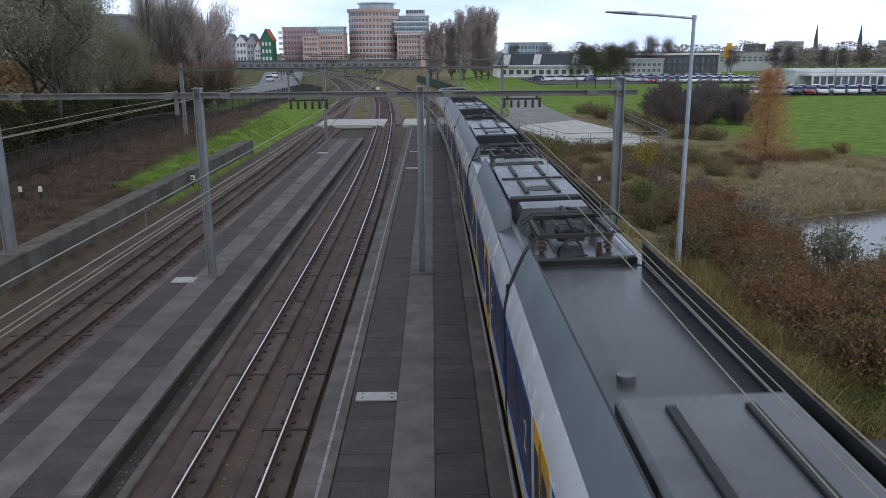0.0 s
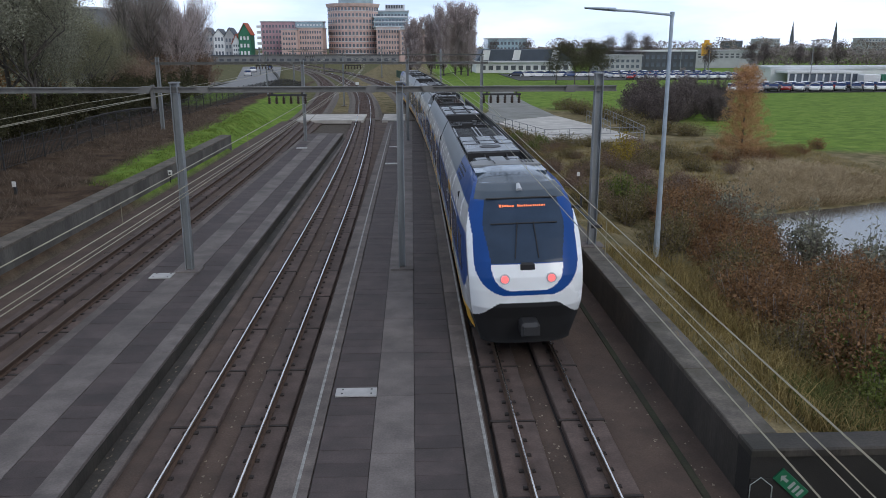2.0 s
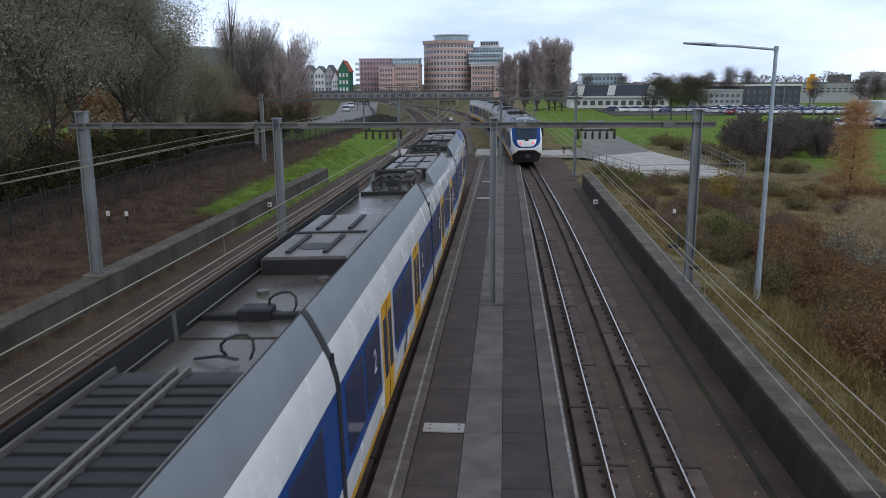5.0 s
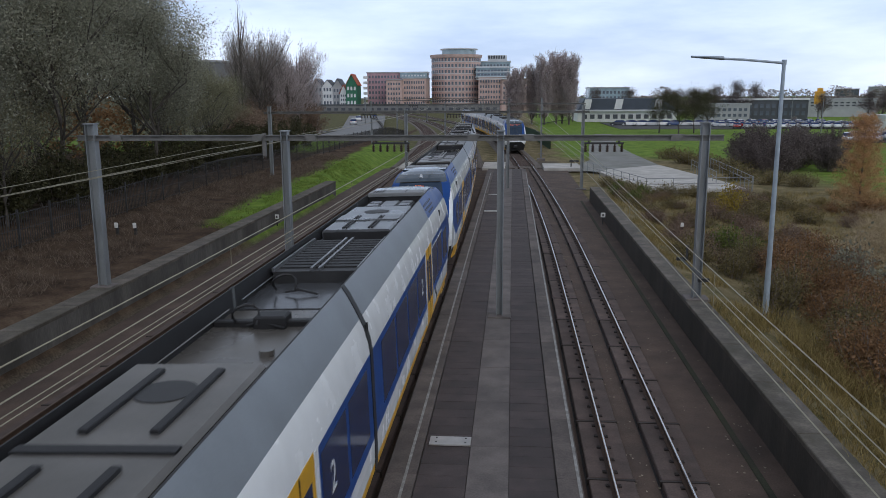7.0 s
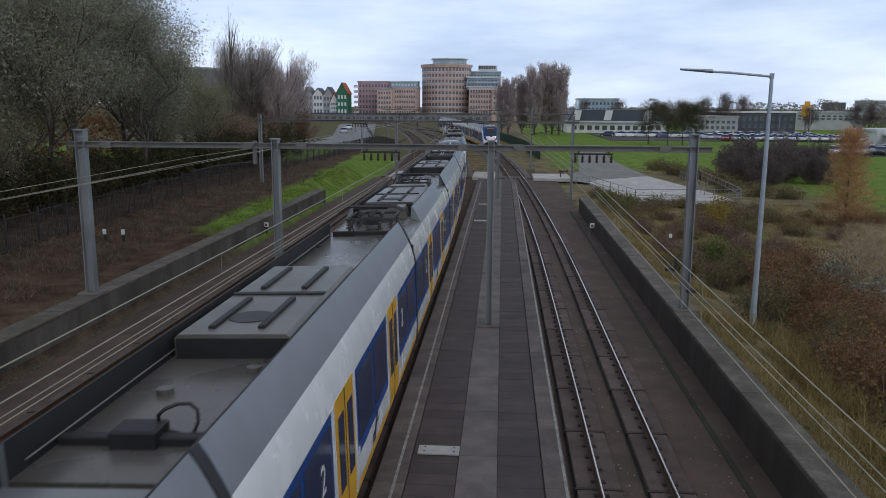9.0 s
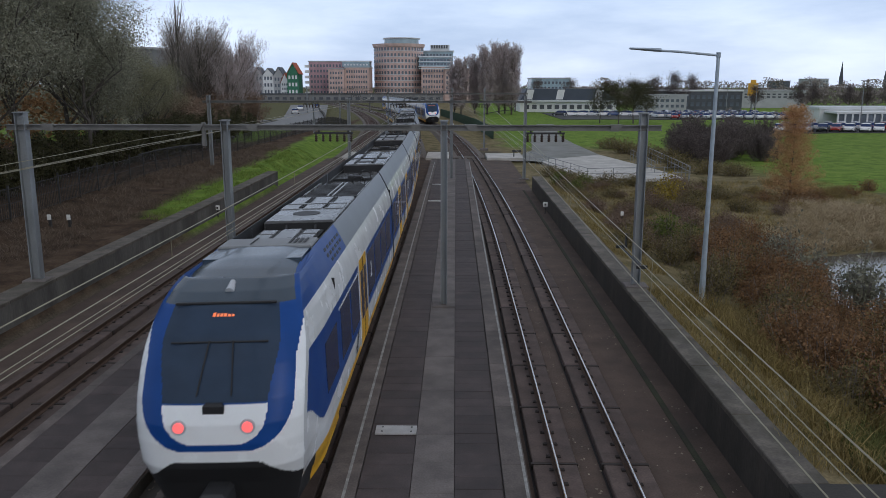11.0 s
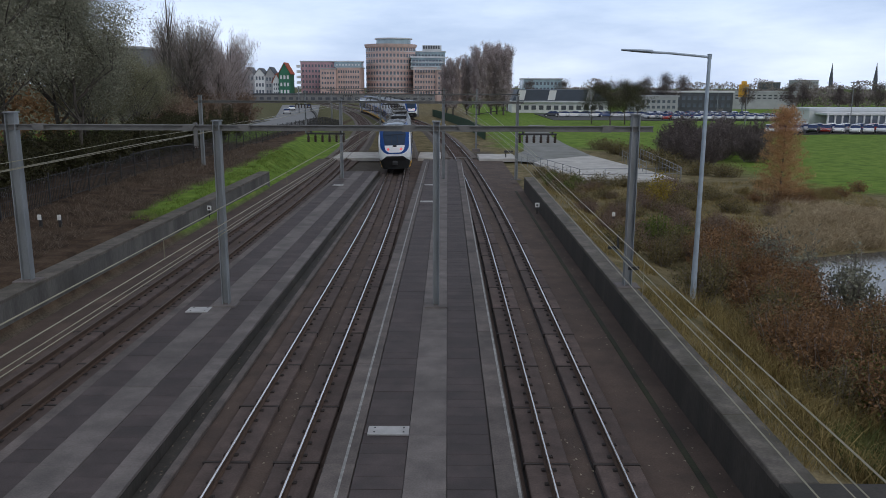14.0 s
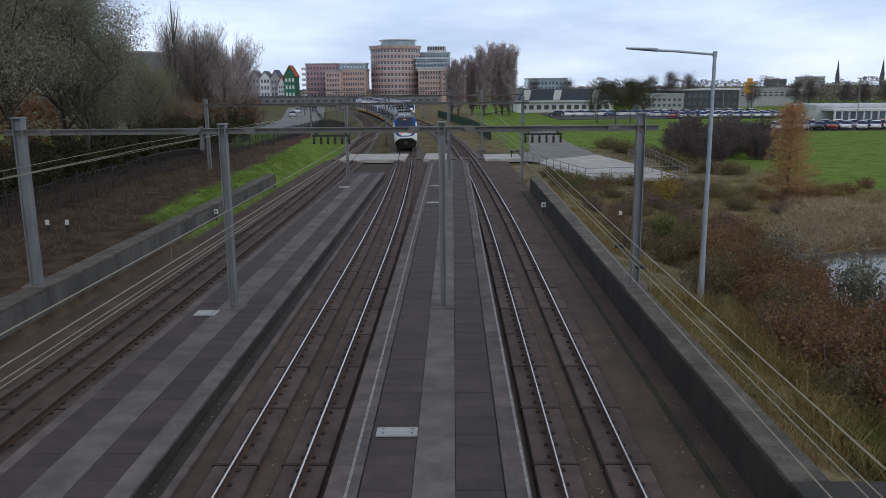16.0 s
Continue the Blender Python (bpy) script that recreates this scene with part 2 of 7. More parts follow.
def poly_dist(x, y, poly):
    best = 1e9
    for (xa, ya), (xb, yb) in zip(poly, poly[1:] + poly[:1]):
        dx, dy = xb - xa, yb - ya
        t = min(1, max(0, ((x - xa) * dx + (y - ya) * dy) / (dx * dx + dy * dy)))
        best = min(best, math.hypot(x - xa - t * dx, y - ya - t * dy))
    return best


def ground_z(x, y):
    """Height of the ground sheet."""
    if x < 0:
        side = smooth01(-10.2, -11.2, x) if y < 62 else smooth01(-9.5 + bend(y), -12.5 + bend(y), x)
        z = -0.5 + side * (1.33 + 0.5 * smooth01(-13, -20, x)) + (side > 0.99) * noise_z(x, y, 0.3, 0.12)
        if y > 120:
            z += (-0.3 - z) * smooth01(120, 170, y) * (x < -9)
        return z
    z = -0.55 + noise_z(x, y, 0.12, 0.15) * smooth01(11, 15, x)
    if x > 9.9 and 13 < y < 70:
        z += 1.1 * (1 - smooth01(10.6, 14.5, x)) * (1 - smooth01(52, 66, y))
    if x > 11 and y < 140:
        d = poly_dist(x, y, POND)
        if in_poly(x, y, POND):
            z = -1.15 - 0.6 * smooth01(0, 3, d)
        elif d < 5:
            z = -1.15 + (z + 1.15) * smooth01(0, 5, d)
    return z


def axis(a, b, fine0, fine1, fine, coarse):
    out, v = [], a
    while v < b:
        out.append(v)
        if fine0 <= v < fine1:
            v += fine
        else:
            v += max(coarse * min(1, 0.05 + (max(fine0 - v, v - fine1)) / 300), fine)
    return out + [b]


g = Mesh()
gx = axis(-1600, 1600, -34, 60, 0.9, 60)
gy = axis(-400, 3000, 10, 100, 1.0, 60)
g.grid([[(x, y, ground_z(x, y)) for x in gx] for y in gy])


def ground_material():
    m = bpy.data.materials.new("autumn_ground")
    m.use_nodes = True
    n, l = m.node_tree.nodes, m.node_tree.links
    b = n["Principled BSDF"]
    b.inputs["Roughness"].default_value = 0.95
    b.inputs["Specular IOR Level"].default_value = 0.1
    tc = n.new("ShaderNodeTexCoord")
    sx = n.new("ShaderNodeSeparateXYZ")
    l.new(tc.outputs["Object"], sx.inputs[0])

    def tex(scale, detail=6.0):
        t = n.new("ShaderNodeTexNoise")
        t.inputs["Scale"].default_value = scale
        t.inputs["Detail"].default_value = detail
        t.inputs["Roughness"].default_value = 0.6
        l.new(tc.outputs["Object"], t.inputs["Vector"])
        return t.outputs["Fac"]

    def ramp(src, *stops):
        r = n.new("ShaderNodeValToRGB")
        while len(r.color_ramp.elements) < len(stops):
            r.color_ramp.elements.new(0.5)
        for e, (p, c) in zip(r.color_ramp.elements, stops):
            e.position, e.color = p, (*c, 1)
        l.new(src, r.inputs[0])
        return r.outputs[0]

    def math_node(op, a, bb):
        t = n.new("ShaderNodeMath")
        t.operation = op
        for i, v in enumerate((a, bb)):
            if isinstance(v, (int, float)):
                t.inputs[i].default_value = v
            else:
                l.new(v, t.inputs[i])
        return t.outputs[0]

    def step(src, a, bb):
        r = n.new("ShaderNodeMapRange")
        r.interpolation_type = "SMOOTHSTEP"
        r.inputs[1].default_value, r.inputs[2].default_value = a, bb
        l.new(src, r.inputs[0])
        return r.outputs[0]

    def mix(f, a, c):
        t = n.new("ShaderNodeMix")
        t.data_type = "RGBA"
        l.new(f, t.inputs[0])
        l.new(a, t.inputs[6])
        l.new(c, t.inputs[7])
        return t.outputs[2]

    big, mid, fine = tex(0.12), tex(0.9), tex(14)
    wob = math_node("MULTIPLY", math_node("SUBTRACT", big, 0.5), 9.0)
    x = math_node("ADD", sx.outputs["X"], wob)
    y = math_node("ADD", sx.outputs["Y"], wob)
    litter = ramp(mid, (0.3, (0.036, 0.025, 0.018)), (0.5, (0.08, 0.053, 0.036)), (0.72, (0.13, 0.095, 0.066)))
    grass = ramp(mid, (0.3, (0.085, 0.14, 0.022)), (0.55, (0.15, 0.235, 0.038)), (0.8, (0.25, 0.3, 0.075)))
    rough = ramp(mid, (0.3, (0.075, 0.072, 0.03)), (0.5, (0.175, 0.142, 0.075)), (0.75, (0.31, 0.25, 0.145)))
    ballast = ramp(fine, (0.3, (0.05, 0.043, 0.036)), (0.7, (0.14, 0.12, 0.1)))
    # rough grass right of the line, meadow beyond
    col = rough
    mead = math_node("MULTIPLY", step(x, 30, 38), step(math_node("ADD", y, math_node("MULTIPLY", x, 0.35)), 72, 78))
    mead = math_node("MAXIMUM", mead, math_node("MULTIPLY", step(y, 100, 112), step(x, 9, 12)))
    col = mix(mead, col, grass)
    # left: leaf litter, a strip of grass beside the line further on
    left = math_node("SUBTRACT", 1.0, step(sx.outputs["X"], -10.5, -9.5))
    xs = math_node("ADD", sx.outputs["X"], math_node("MULTIPLY", wob, 0.3))
    strip = math_node("MULTIPLY", step(y, 39, 44), step(math_node("ADD", xs, math_node("MULTIPLY", y, 0.035)), -12.4, -11.4))
    strip = math_node("MAXIMUM", strip, math_node("MULTIPLY", step(sx.outputs["Y"], 88, 94), math_node("MAXIMUM", step(xs, -15.5, -14.2), math_node("SUBTRACT", 1.0, step(sx.outputs["X"], -20.0, -19.0)))))
    dull = ramp(mid, (0.3, (0.07, 0.07, 0.032)), (0.55, (0.125, 0.118, 0.058)), (0.8, (0.19, 0.17, 0.095)))
    grass_left = mix(step(y, 112, 135), grass, dull)
    col = mix(left, col, mix(strip, litter, grass_left))
    bed = math_node("MULTIPLY", step(sx.outputs["X"], -10.4, -10.0), math_node("SUBTRACT", 1.0, step(sx.outputs["X"], 9.0, 10.5)))
    col = mix(math_node("MULTIPLY", bed, math_node("SUBTRACT", 1.0, step(sx.outputs["Y"], 98, 104))), col, ballast)
    det = n.new("ShaderNodeMapRange")
    det.inputs[1].default_value, det.inputs[2].default_value = 0.25, 0.75
    det.inputs[3].default_value, det.inputs[4].default_value = 0.65, 1.35
    l.new(fine, det.inputs[0])
    vm = n.new("ShaderNodeVectorMath")
    vm.operation = "SCALE"
    l.new(col, vm.inputs[0])
    l.new(det.outputs[0], vm.inputs["Scale"])
    l.new(vm.outputs[0], b.inputs["Base Color"])
    bp = n.new("ShaderNodeBump")
    bp.inputs["Strength"].default_value = 0.6
    bp.inputs["Distance"].default_value = 0.06
    l.new(fine, bp.inputs["Height"])
    l.new(bp.outputs[0], b.inputs["Normal"])
    return m


tagged(part("ground", g, ground_material(), smooth=True), "uneven autumn ground with leaf litter, rough grass and meadow", "ground", kind="structure")

# track beds: concrete troughs with a sunken floor
for which, half in (("left", 3.3), ("middle", 2.35), ("right", 2.75)):
    x0 = TRACKS[which][0]
    b = Mesh()
    lo, hi = {"left": (-3.45, 1.2), "middle": (-2.35, 1.5), "right": (-1.42, 3.1)}[which]
    b.prism([(x0 + lo, -0.6), (x0 + hi, -0.6), (x0 + hi, BED_Z), (x0 + lo, BED_Z)], GY0, 88)
    tagged(part("track_bed", b, M["bed"]), "brown-stained concrete floor under the track", "track bed", kind="structure")
# ballast and curve beyond the troughs
b = Mesh()
for which in TRACKS:
    b.sweep([(-2.3, -0.6), (2.3, -0.6), (1.7, -0.2), (-1.7, -0.2)], track_path(which, 88, 400, 6))
M["ballast"] = mat("brown_ballast", (0.12, 0.1, 0.085), 0.95, 0.4, 3, 0.8, fine=18)
tagged(part("ballast", b, M["ballast"]), "brown stone ballast of the curving tracks", "ballast", kind="stuff")


def rail_track(which, y0, y1):
    tr = empty("railway_track", "pair of steel rails with shiny heads on concrete plinths", "track", "tracks", kind="structure")
    path = track_path(which, y0, y1, 4)
    for s in (-0.75, 0.75):
        off = Mesh().sweep([(s - 0.07, -0.17), (s + 0.07, -0.17), (s + 0.07, -0.155), (s + 0.012, -0.13), (s + 0.012, -0.045), (s + 0.035, -0.035), (s + 0.035, -0.004), (s - 0.035, -0.004), (s - 0.035, -0.035), (s - 0.012, -0.045), (s - 0.012, -0.13), (s - 0.07, -0.155)], path)
        rail = part("rail", off, M["rail_rust"], tr)
        part("rail_head", Mesh().sweep([(s - 0.02, -0.003), (s + 0.02, -0.003), (s + 0.015, 0.003), (s - 0.015, 0.003)], path), M["rail_dull" if which == "left" else "rail_top"], rail, "dull rusty rail head" if which == "left" else "polished rail head")
        near = track_path(which, GY0, 87, 4)
        # Thin dark strip laid on the bed as the plinth edge's shadow.
        part("joint_groove", Mesh().sweep([(s - 0.53, BED_Z - 0.02), (s - 0.485, BED_Z - 0.02), (s - 0.485, BED_Z + 0.006), (s - 0.53, BED_Z + 0.006)], near), M["groove"], tr, "dark strip in place of the plinths' step shadow")
    return tr


tracks = {w: rail_track(w, GY0, 400) for w in TRACKS}

# plinths under each rail, three metres long with open joints, and clips
plinth = Mesh().box(-0.48, 0.46, 0.05, 2.95, BED_Z - 0.02, -0.175, 0.02).data("plinth", M["plinth"])
clips = Mesh()
for i in range(5):
    for s in (-1, 1):
        clips.box(s * 0.115 - 0.045, s * 0.115 + 0.045, 0.3 + i * 0.6 - 0.05, 0.3 + i * 0.6 + 0.05, -0.18, -0.135, 0.015)
        clips.box(s * 0.13 - 0.012, s * 0.13 + 0.012, 0.3 + i * 0.6 - 0.012, 0.3 + i * 0.6 + 0.012, -0.18, -0.125)
# dark bar in place of the dark gap at each plinth joint
clips.box(-0.52, 0.48, -0.035, 0.035, -0.31, -0.172)
clips = clips.data("rail_clips", M["clip"])
for which in TRACKS:
    for s in (-0.75, 0.75):
        for k in range(3, 29):
            y = 0.5 + 3.0 * k
            a = math.atan2(-(track_x(which, y + 2) - track_x(which, y)), 2)
            p = part("plinth", plinth, None, tracks[which], at=pose(track_x(which, y) + s, y, 0, 0, 0, math.degrees(a)))
            part("rail_clips", clips, None, p)
# sleepers further on
slp = Mesh()
for which in TRACKS:
    for x, y, a in track_path(which, 90, 240, 0.7):
        c, d = math.cos(a), math.sin(a)
        vs = [(x + u * c - w * d, y + u * d + w * c, z) for z in (-0.24, -0.165) for w in (-0.12, 0.12) for u in (-1.25, 1.25)]
        slp.add(vs, [(4, 5, 7, 6), (0, 1, 5, 4), (2, 6, 7, 3), (0, 4, 6, 2), (1, 3, 7, 5)])
tagged(part("sleepers", slp, M["plinth"]), "weathered concrete sleepers of the far tracks", "sleepers", kind="stuff")


# ---- platforms between the tracks ----
def strip(owner, name, x0, x1, y0, y1, length, z, material, gap=0.007):
    """A row of slabs, each a piece of its own."""
    me = Mesh().box(x0 + gap / 2, x1 - gap / 2, gap / 2, length - gap / 2, z - 0.08, z, 0.006).data(name, material)
    k, y = 0, y0
    while y < y1 - 0.01:
        part(name, me, None, owner, at=pose(0, y, (k * 7919 % 5 - 2) * 0.0012))
        y += length
        k += 1


def platform(name, label, prof, y0, y1):
    p = tagged(part(name, Mesh().prism(prof, GY0, y1), M["concrete"]), label, "platform", kind="structure")
    return p


left_platform = platform("walkway_left", "grey concrete walkway between two tracks", [(-5.62, -0.6), (-2.32, -0.6), (-2.32, -0.03), (-5.62, -0.03)], 0, 72)
strip(left_platform, "edge_slab", -5.6, -5.3, 6, 72, 2.2, 0.03, M["concrete_edge"])
strip(left_platform, "paving_slab", -5.3, -4.45, 6, 72, 0.6, 0.035, M["tile_dark"])
strip(left_platform, "cover_slab", -4.45, -3.6, 6, 72, 2.2, 0.05, M["concrete_light"])
strip(left_platform, "paving_slab", -3.6, -2.78, 6, 72, 0.6, 0.035, M["tile_dark"])
strip(left_platform, "edge_slab", -2.78, -2.3, 6, 72, 2.2, 0.06, M["concrete_light"])
tagged(part("low_kerb", Mesh().box(-1.92, -1.72, GY0, 74, BED_Z - 0.02, -0.2, 0.03), M["concrete_edge"]), "low concrete kerb beside the rails", "kerb", kind="structure")

mid_platform = platform("walkway_middle", "grey concrete walkway between two tracks", [(1.42, -0.6), (5.42, -0.6), (5.42, -0.03), (1.42, -0.03)], 0, 84)
strip(mid_platform, "edge_slab", 1.42, 2.06, 6, 84, 3.0, 0.05, M["concrete_edge"])
strip(mid_platform, "paving_slab", 2.08, 3.1, 6, 84, 0.5, 0.03, M["tile_dark"])
strip(mid_platform, "cover_slab", 3.1, 3.95, 6, 84, 2.6, 0.045, M["concrete_light"])
strip(mid_platform, "paving_slab", 3.95, 4.9, 6, 84, 0.5, 0.03, M["tile_dark"])
strip(mid_platform, "edge_slab", 4.92, 5.42, 6, 84, 3.0, 0.05, M["concrete_edge"])
for x in (1.84, 5.36):
    tagged(part("white_line", Mesh().box(x - 0.03, x + 0.03, 4, 80, 0.04, 0.056), M["white_paint"]), "worn white edge line along the walkway", "line", kind="structure")


def cover_plate(x0, x1, y0, y1, z):
    p = empty("cover_plate", "pale metal cover plate lying on the walkway", "plate", "cover plates")
    part("plate", Mesh().box(x0, x1, y0, y1, z - 0.02, z + 0.02, 0.01), M["concrete_pale"], p)
    for x in (x0 + 0.15, x1 - 0.12):
        for y in (y0 + 0.1, y1 - 0.1):
            part("bolt", Mesh().box(x - 0.02, x + 0.02, y - 0.02, y + 0.02, z + 0.02, z + 0.03), M["dark_iron"], p)


M["concrete_pale"] = mat("pale_cover_metal", (0.42, 0.41, 0.40), 0.6, 0.15, 3, 0.1)
for x0, x1, y0, y1 in ((2.17, 3.1, 16.38, 16.8), (2.12, 3.1, 52.4, 52.9), (2.15, 3.1, 61.5, 61.9), (-5.05, -4.3, 26.0, 26.6), (-5.0, -4.2, 61.0, 61.6)):
    cover_plate(x0, x1, y0, y1, 0.06)

# ---- retaining walls ----
# algae-stained walls; the same dark tone paints shade in the walkway's recess
M["wall_dark"] = mat("algae_dark_concrete", (0.05, 0.043, 0.036), 0.8, 0.4, 1.6, 0.3, stain=0.7, stain_color=(0.022, 0.021, 0.016), fine=22, stretch=(1, 1, 0.22), still=True)
M["wall_grey"] = mat("streaked_grey_concrete", (0.115, 0.108, 0.098), 0.85, 0.35, 1.2, 0.3, stain=0.7, stain_color=(0.05, 0.047, 0.04), fine=22, stretch=(1, 1, 0.22), still=True)
M["coping_brown"] = mat("brown_grey_coping", (0.124, 0.107, 0.09), 0.9, 0.38, 1.8, 0.35, stain=0.75, stain_color=(0.055, 0.05, 0.034), fine=18, still=True)


def retaining_wall(name, label, xf, xb, y0, y1, top, face="wall_dark"):
    """A wall between its track face and its back, with coping blocks."""
    lo, hi = min(xf, xb), max(xf, xb)
    w = tagged(part(name, Mesh().box(lo, hi, y0, y1, -1.0, top - 0.12), M[face]), label, "wall", kind="structure")
    y = y0
    me = Mesh().box(lo - 0.015, hi + 0.015, 0.008, 2.992, top - 0.12, top, 0.02).data("coping_block", M["coping_brown"])
    while y < y1 - 0.1:
        if y > -12:
            part("coping_block", me, None, w, at=pose(0, y, 0))
        y += 3.0
    return w


wall_r = retaining_wall("wall_right", "low dark algae-stained concrete retaining wall", 9.9, 10.6, 12.9, 60.9, 0.8)
retaining_wall("wall_left", "long dark weathered concrete retaining wall", -10.4, -11.2, -14.7, 63.3, 0.9, "wall_grey")
tagged(part("wall_left_near", Mesh().box(-11.3, -10.4, GY0, -14.7, -1, 0.9), M["wall_grey"]), "long dark weathered concrete retaining wall", "wall", kind="structure")
M["moss"] = mat("damp_moss", (0.03, 0.032, 0.016), 0.95, 0.45, 1.2, 0.5, stain=0.6, stain_color=(0.05, 0.04, 0.028), fine=14, still=True)
tagged(part("gutter_kerb", Mesh().box(9.2, 9.36, GY0, 61, BED_Z - 0.05, BED_Z + 0.03, 0.02), M["moss"]), "low dark mossy kerb beside the wall", "kerb", kind="structure")
# near-black base colour for the return wall and the panel on it
M["wall_black"] = mat("sooty_wet_concrete", (0.02, 0.018, 0.016), 0.8, 0.35, 1.1, 0.3, stain=0.5, stain_color=(0.01, 0.01, 0.009), fine=40)
ret = tagged(part("wall_right_return", Mesh().box(9.9, 60, 12.35, 12.9, -4, 0.65), M["wall_black"]), "dark concrete wall running away from the line", "wall", kind="structure")
part("coping", Mesh().box(9.88, 60, 12.3, 12.92, 0.65, 0.8, 0.03), M["wall_dark"], ret)
# small green exit sign leaning along the wall, with a white arrow and bars
M["exit_green"] = mat("green_sign_paint", (0.012, 0.14, 0.065), 0.5, 0.1, 6, 0.0)
M["exit_white"] = mat("white_sign_paint", (0.33, 0.36, 0.34), 0.6, 0.1, 6, 0.0)
es = empty("exit_sign", "small tilted green exit sign with white arrow on the dark wall", "sign", at=pose(10.66, 12.33, 0.08, 0, 43, 0))
part("plate", Mesh().box(-0.34, 0.34, -0.02, 0.02, -0.13, 0.13, 0.006), M["exit_green"], es)
part("arrow", Mesh().prism([(-0.28, 0.0), (-0.2, -0.08), (-0.2, -0.03), (-0.1, -0.03), (-0.1, 0.03), (-0.2, 0.03), (-0.2, 0.08)], -0.026, -0.018), M["exit_white"], es)
for k in range(3):
    part("sign_bar", Mesh().box(-0.02 + k * 0.11, 0.04 + k * 0.11, -0.026, -0.018, -0.08, 0.08), M["exit_white"], es)
# dark panel with a worn white outline beside it
pn = empty("painted_panel", "dark panel with worn white painted outline on the wall", "panel", at=pose(10.12, 12.33, 0.0))
part("plate", Mesh().box(-0.2, 0.2, -0.012, 0.02, -0.4, 0.22, 0.006), M["wall_black"], pn)
part("outline", Mesh().tube([(-0.2, -0.014, -0.4), (-0.2, -0.014, 0.1), (-0.02, -0.014, 0.24), (0.2, -0.014, 0.06), (0.2, -0.014, -0.4)], 0.012, 4), M["exit_white"], pn)

# Strip and sheet added to put the recess's shade into colour.
tagged(part("drain_channel", Mesh().box(-2.29, -1.93, GY0, 72, BED_Z - 0.02, BED_Z + 0.012), M["wall_dark"]), "dark strip painting the shaded recess beside the walkway", "drain", kind="structure")
tagged(part("walkway_side", Mesh().box(-2.32, -2.296, GY0, 72, BED_Z, -0.034), M["wall_dark"]), "dark sheet painting shade on the walkway's side", "wall", kind="structure")

# ---- level path over the tracks, concrete pad beside it ----
M["pad"] = mat("pale_pad_concrete", (0.48, 0.46, 0.43), 0.85, 0.2, 0.8, 0.2, stain=0.5, stain_color=(0.34, 0.32, 0.29), fine=20)
crossing = tagged(part("foot_crossing", Mesh().box(-8.6, -1.3, 86, 93.5, -0.4, -0.02, 0.03), M["pad"]), "pale concrete slabs of a level crossing path", "crossing", kind="structure")
part("crossing_slab", Mesh().box(0.7, 3.2, 86, 93.5, -0.4, -0.02, 0.03), M["pad"], crossing)
part("crossing_slab", Mesh().box(7.4, 11.5, 86, 92, -0.4, -0.04, 0.03), M["pad"], crossing)
pad = Mesh().add([(13.2, 84.5, -0.3), (15.4, 67.8, -0.3), (24.2, 69.5, -0.3), (23.6, 76, -0.3), (20.9, 93.4, -0.3), (14.3, 87.3, -0.3)] + [(13.2, 84.5, -0.9), (15.4, 67.8, -0.9), (24.2, 69.5, -0.9), (23.6, 76, -0.9), (20.9, 93.4, -0.9), (14.3, 87.3, -0.9)],
                 [(0, 1, 2, 3, 4, 5), *[(i, (i + 1) % 6, 6 + (i + 1) % 6, 6 + i) for i in range(6)]])
tagged(part("concrete_pad", pad, M["pad"]), "pale concrete hardstanding beside the tracks", "pavement", kind="structure")
M["path_grey"] = mat("worn_grey_paving", (0.22, 0.22, 0.205), 0.9, 0.2, 0.7, 0.3, stain=0.6, stain_color=(0.15, 0.15, 0.125), fine=20)
tagged(part("path", Mesh().add([(11.4, 86.2, -0.31), (13.2, 84.3, -0.31), (14.3, 87.2, -0.31), (20.9, 93.3, -0.31), (20.6, 112, -0.33), (20.8, 128, -0.33), (24.5, 168, -0.33), (21, 168, -0.33), (16, 127, -0.33), (13.6, 100, -0.31), (11.4, 92, -0.31)], [tuple(range(11))]), M["path_grey"]), "worn grey path leading away over the meadow", "path", kind="structure")

# ---- pond ----
M["water"] = mat("pond_water", (0.09, 0.09, 0.085), 0.08, 0.1, 0.6, 0.04, fine=9)
tagged(part("pond_water", Mesh().add([(18, 12, -1.2), (46, 12, -1.2), (46, 47, -1.2), (18, 47, -1.2)], [(0, 1, 2, 3)]), M["water"]), "still grey pond water reflecting the sky", "water", kind="structure")

# wind-blown leaf litter and crumbs along the track beds
rl = random.Random(17)
lit = Mesh()
for k in range(1500):
    y = 9 + 60 * rl.random() ** 1.6
    x = rl.choice((rl.gauss(9.3, 0.35), rl.uniform(6.4, 7.0), rl.uniform(-0.3, 0.25), rl.gauss(-2.1, 0.15), rl.gauss(8.6, 0.7)))
    if not (-2.3 < x < 9.88):
        continue
    q = rl.uniform(0.012, 0.035)
    a = rl.uniform(0, 6.283)
    z = BED_Z + 0.015
    lit.add([(x + q * math.cos(a + w), y + q * 1.4 * math.sin(a + w), z + 0.012 * (j % 2)) for j, w in enumerate((0, 1.4, 3.1, 4.6))], [(0, 1, 2, 3)])
M["crumb"] = mat("pale_litter", (0.2, 0.165, 0.12), 0.9, 0.3, 3, 0.2, island=0.5)
tagged(part("leaf_litter", lit, M["crumb"]), "small wind-blown leaves and crumbs on the track beds", "litter", kind="stuff")

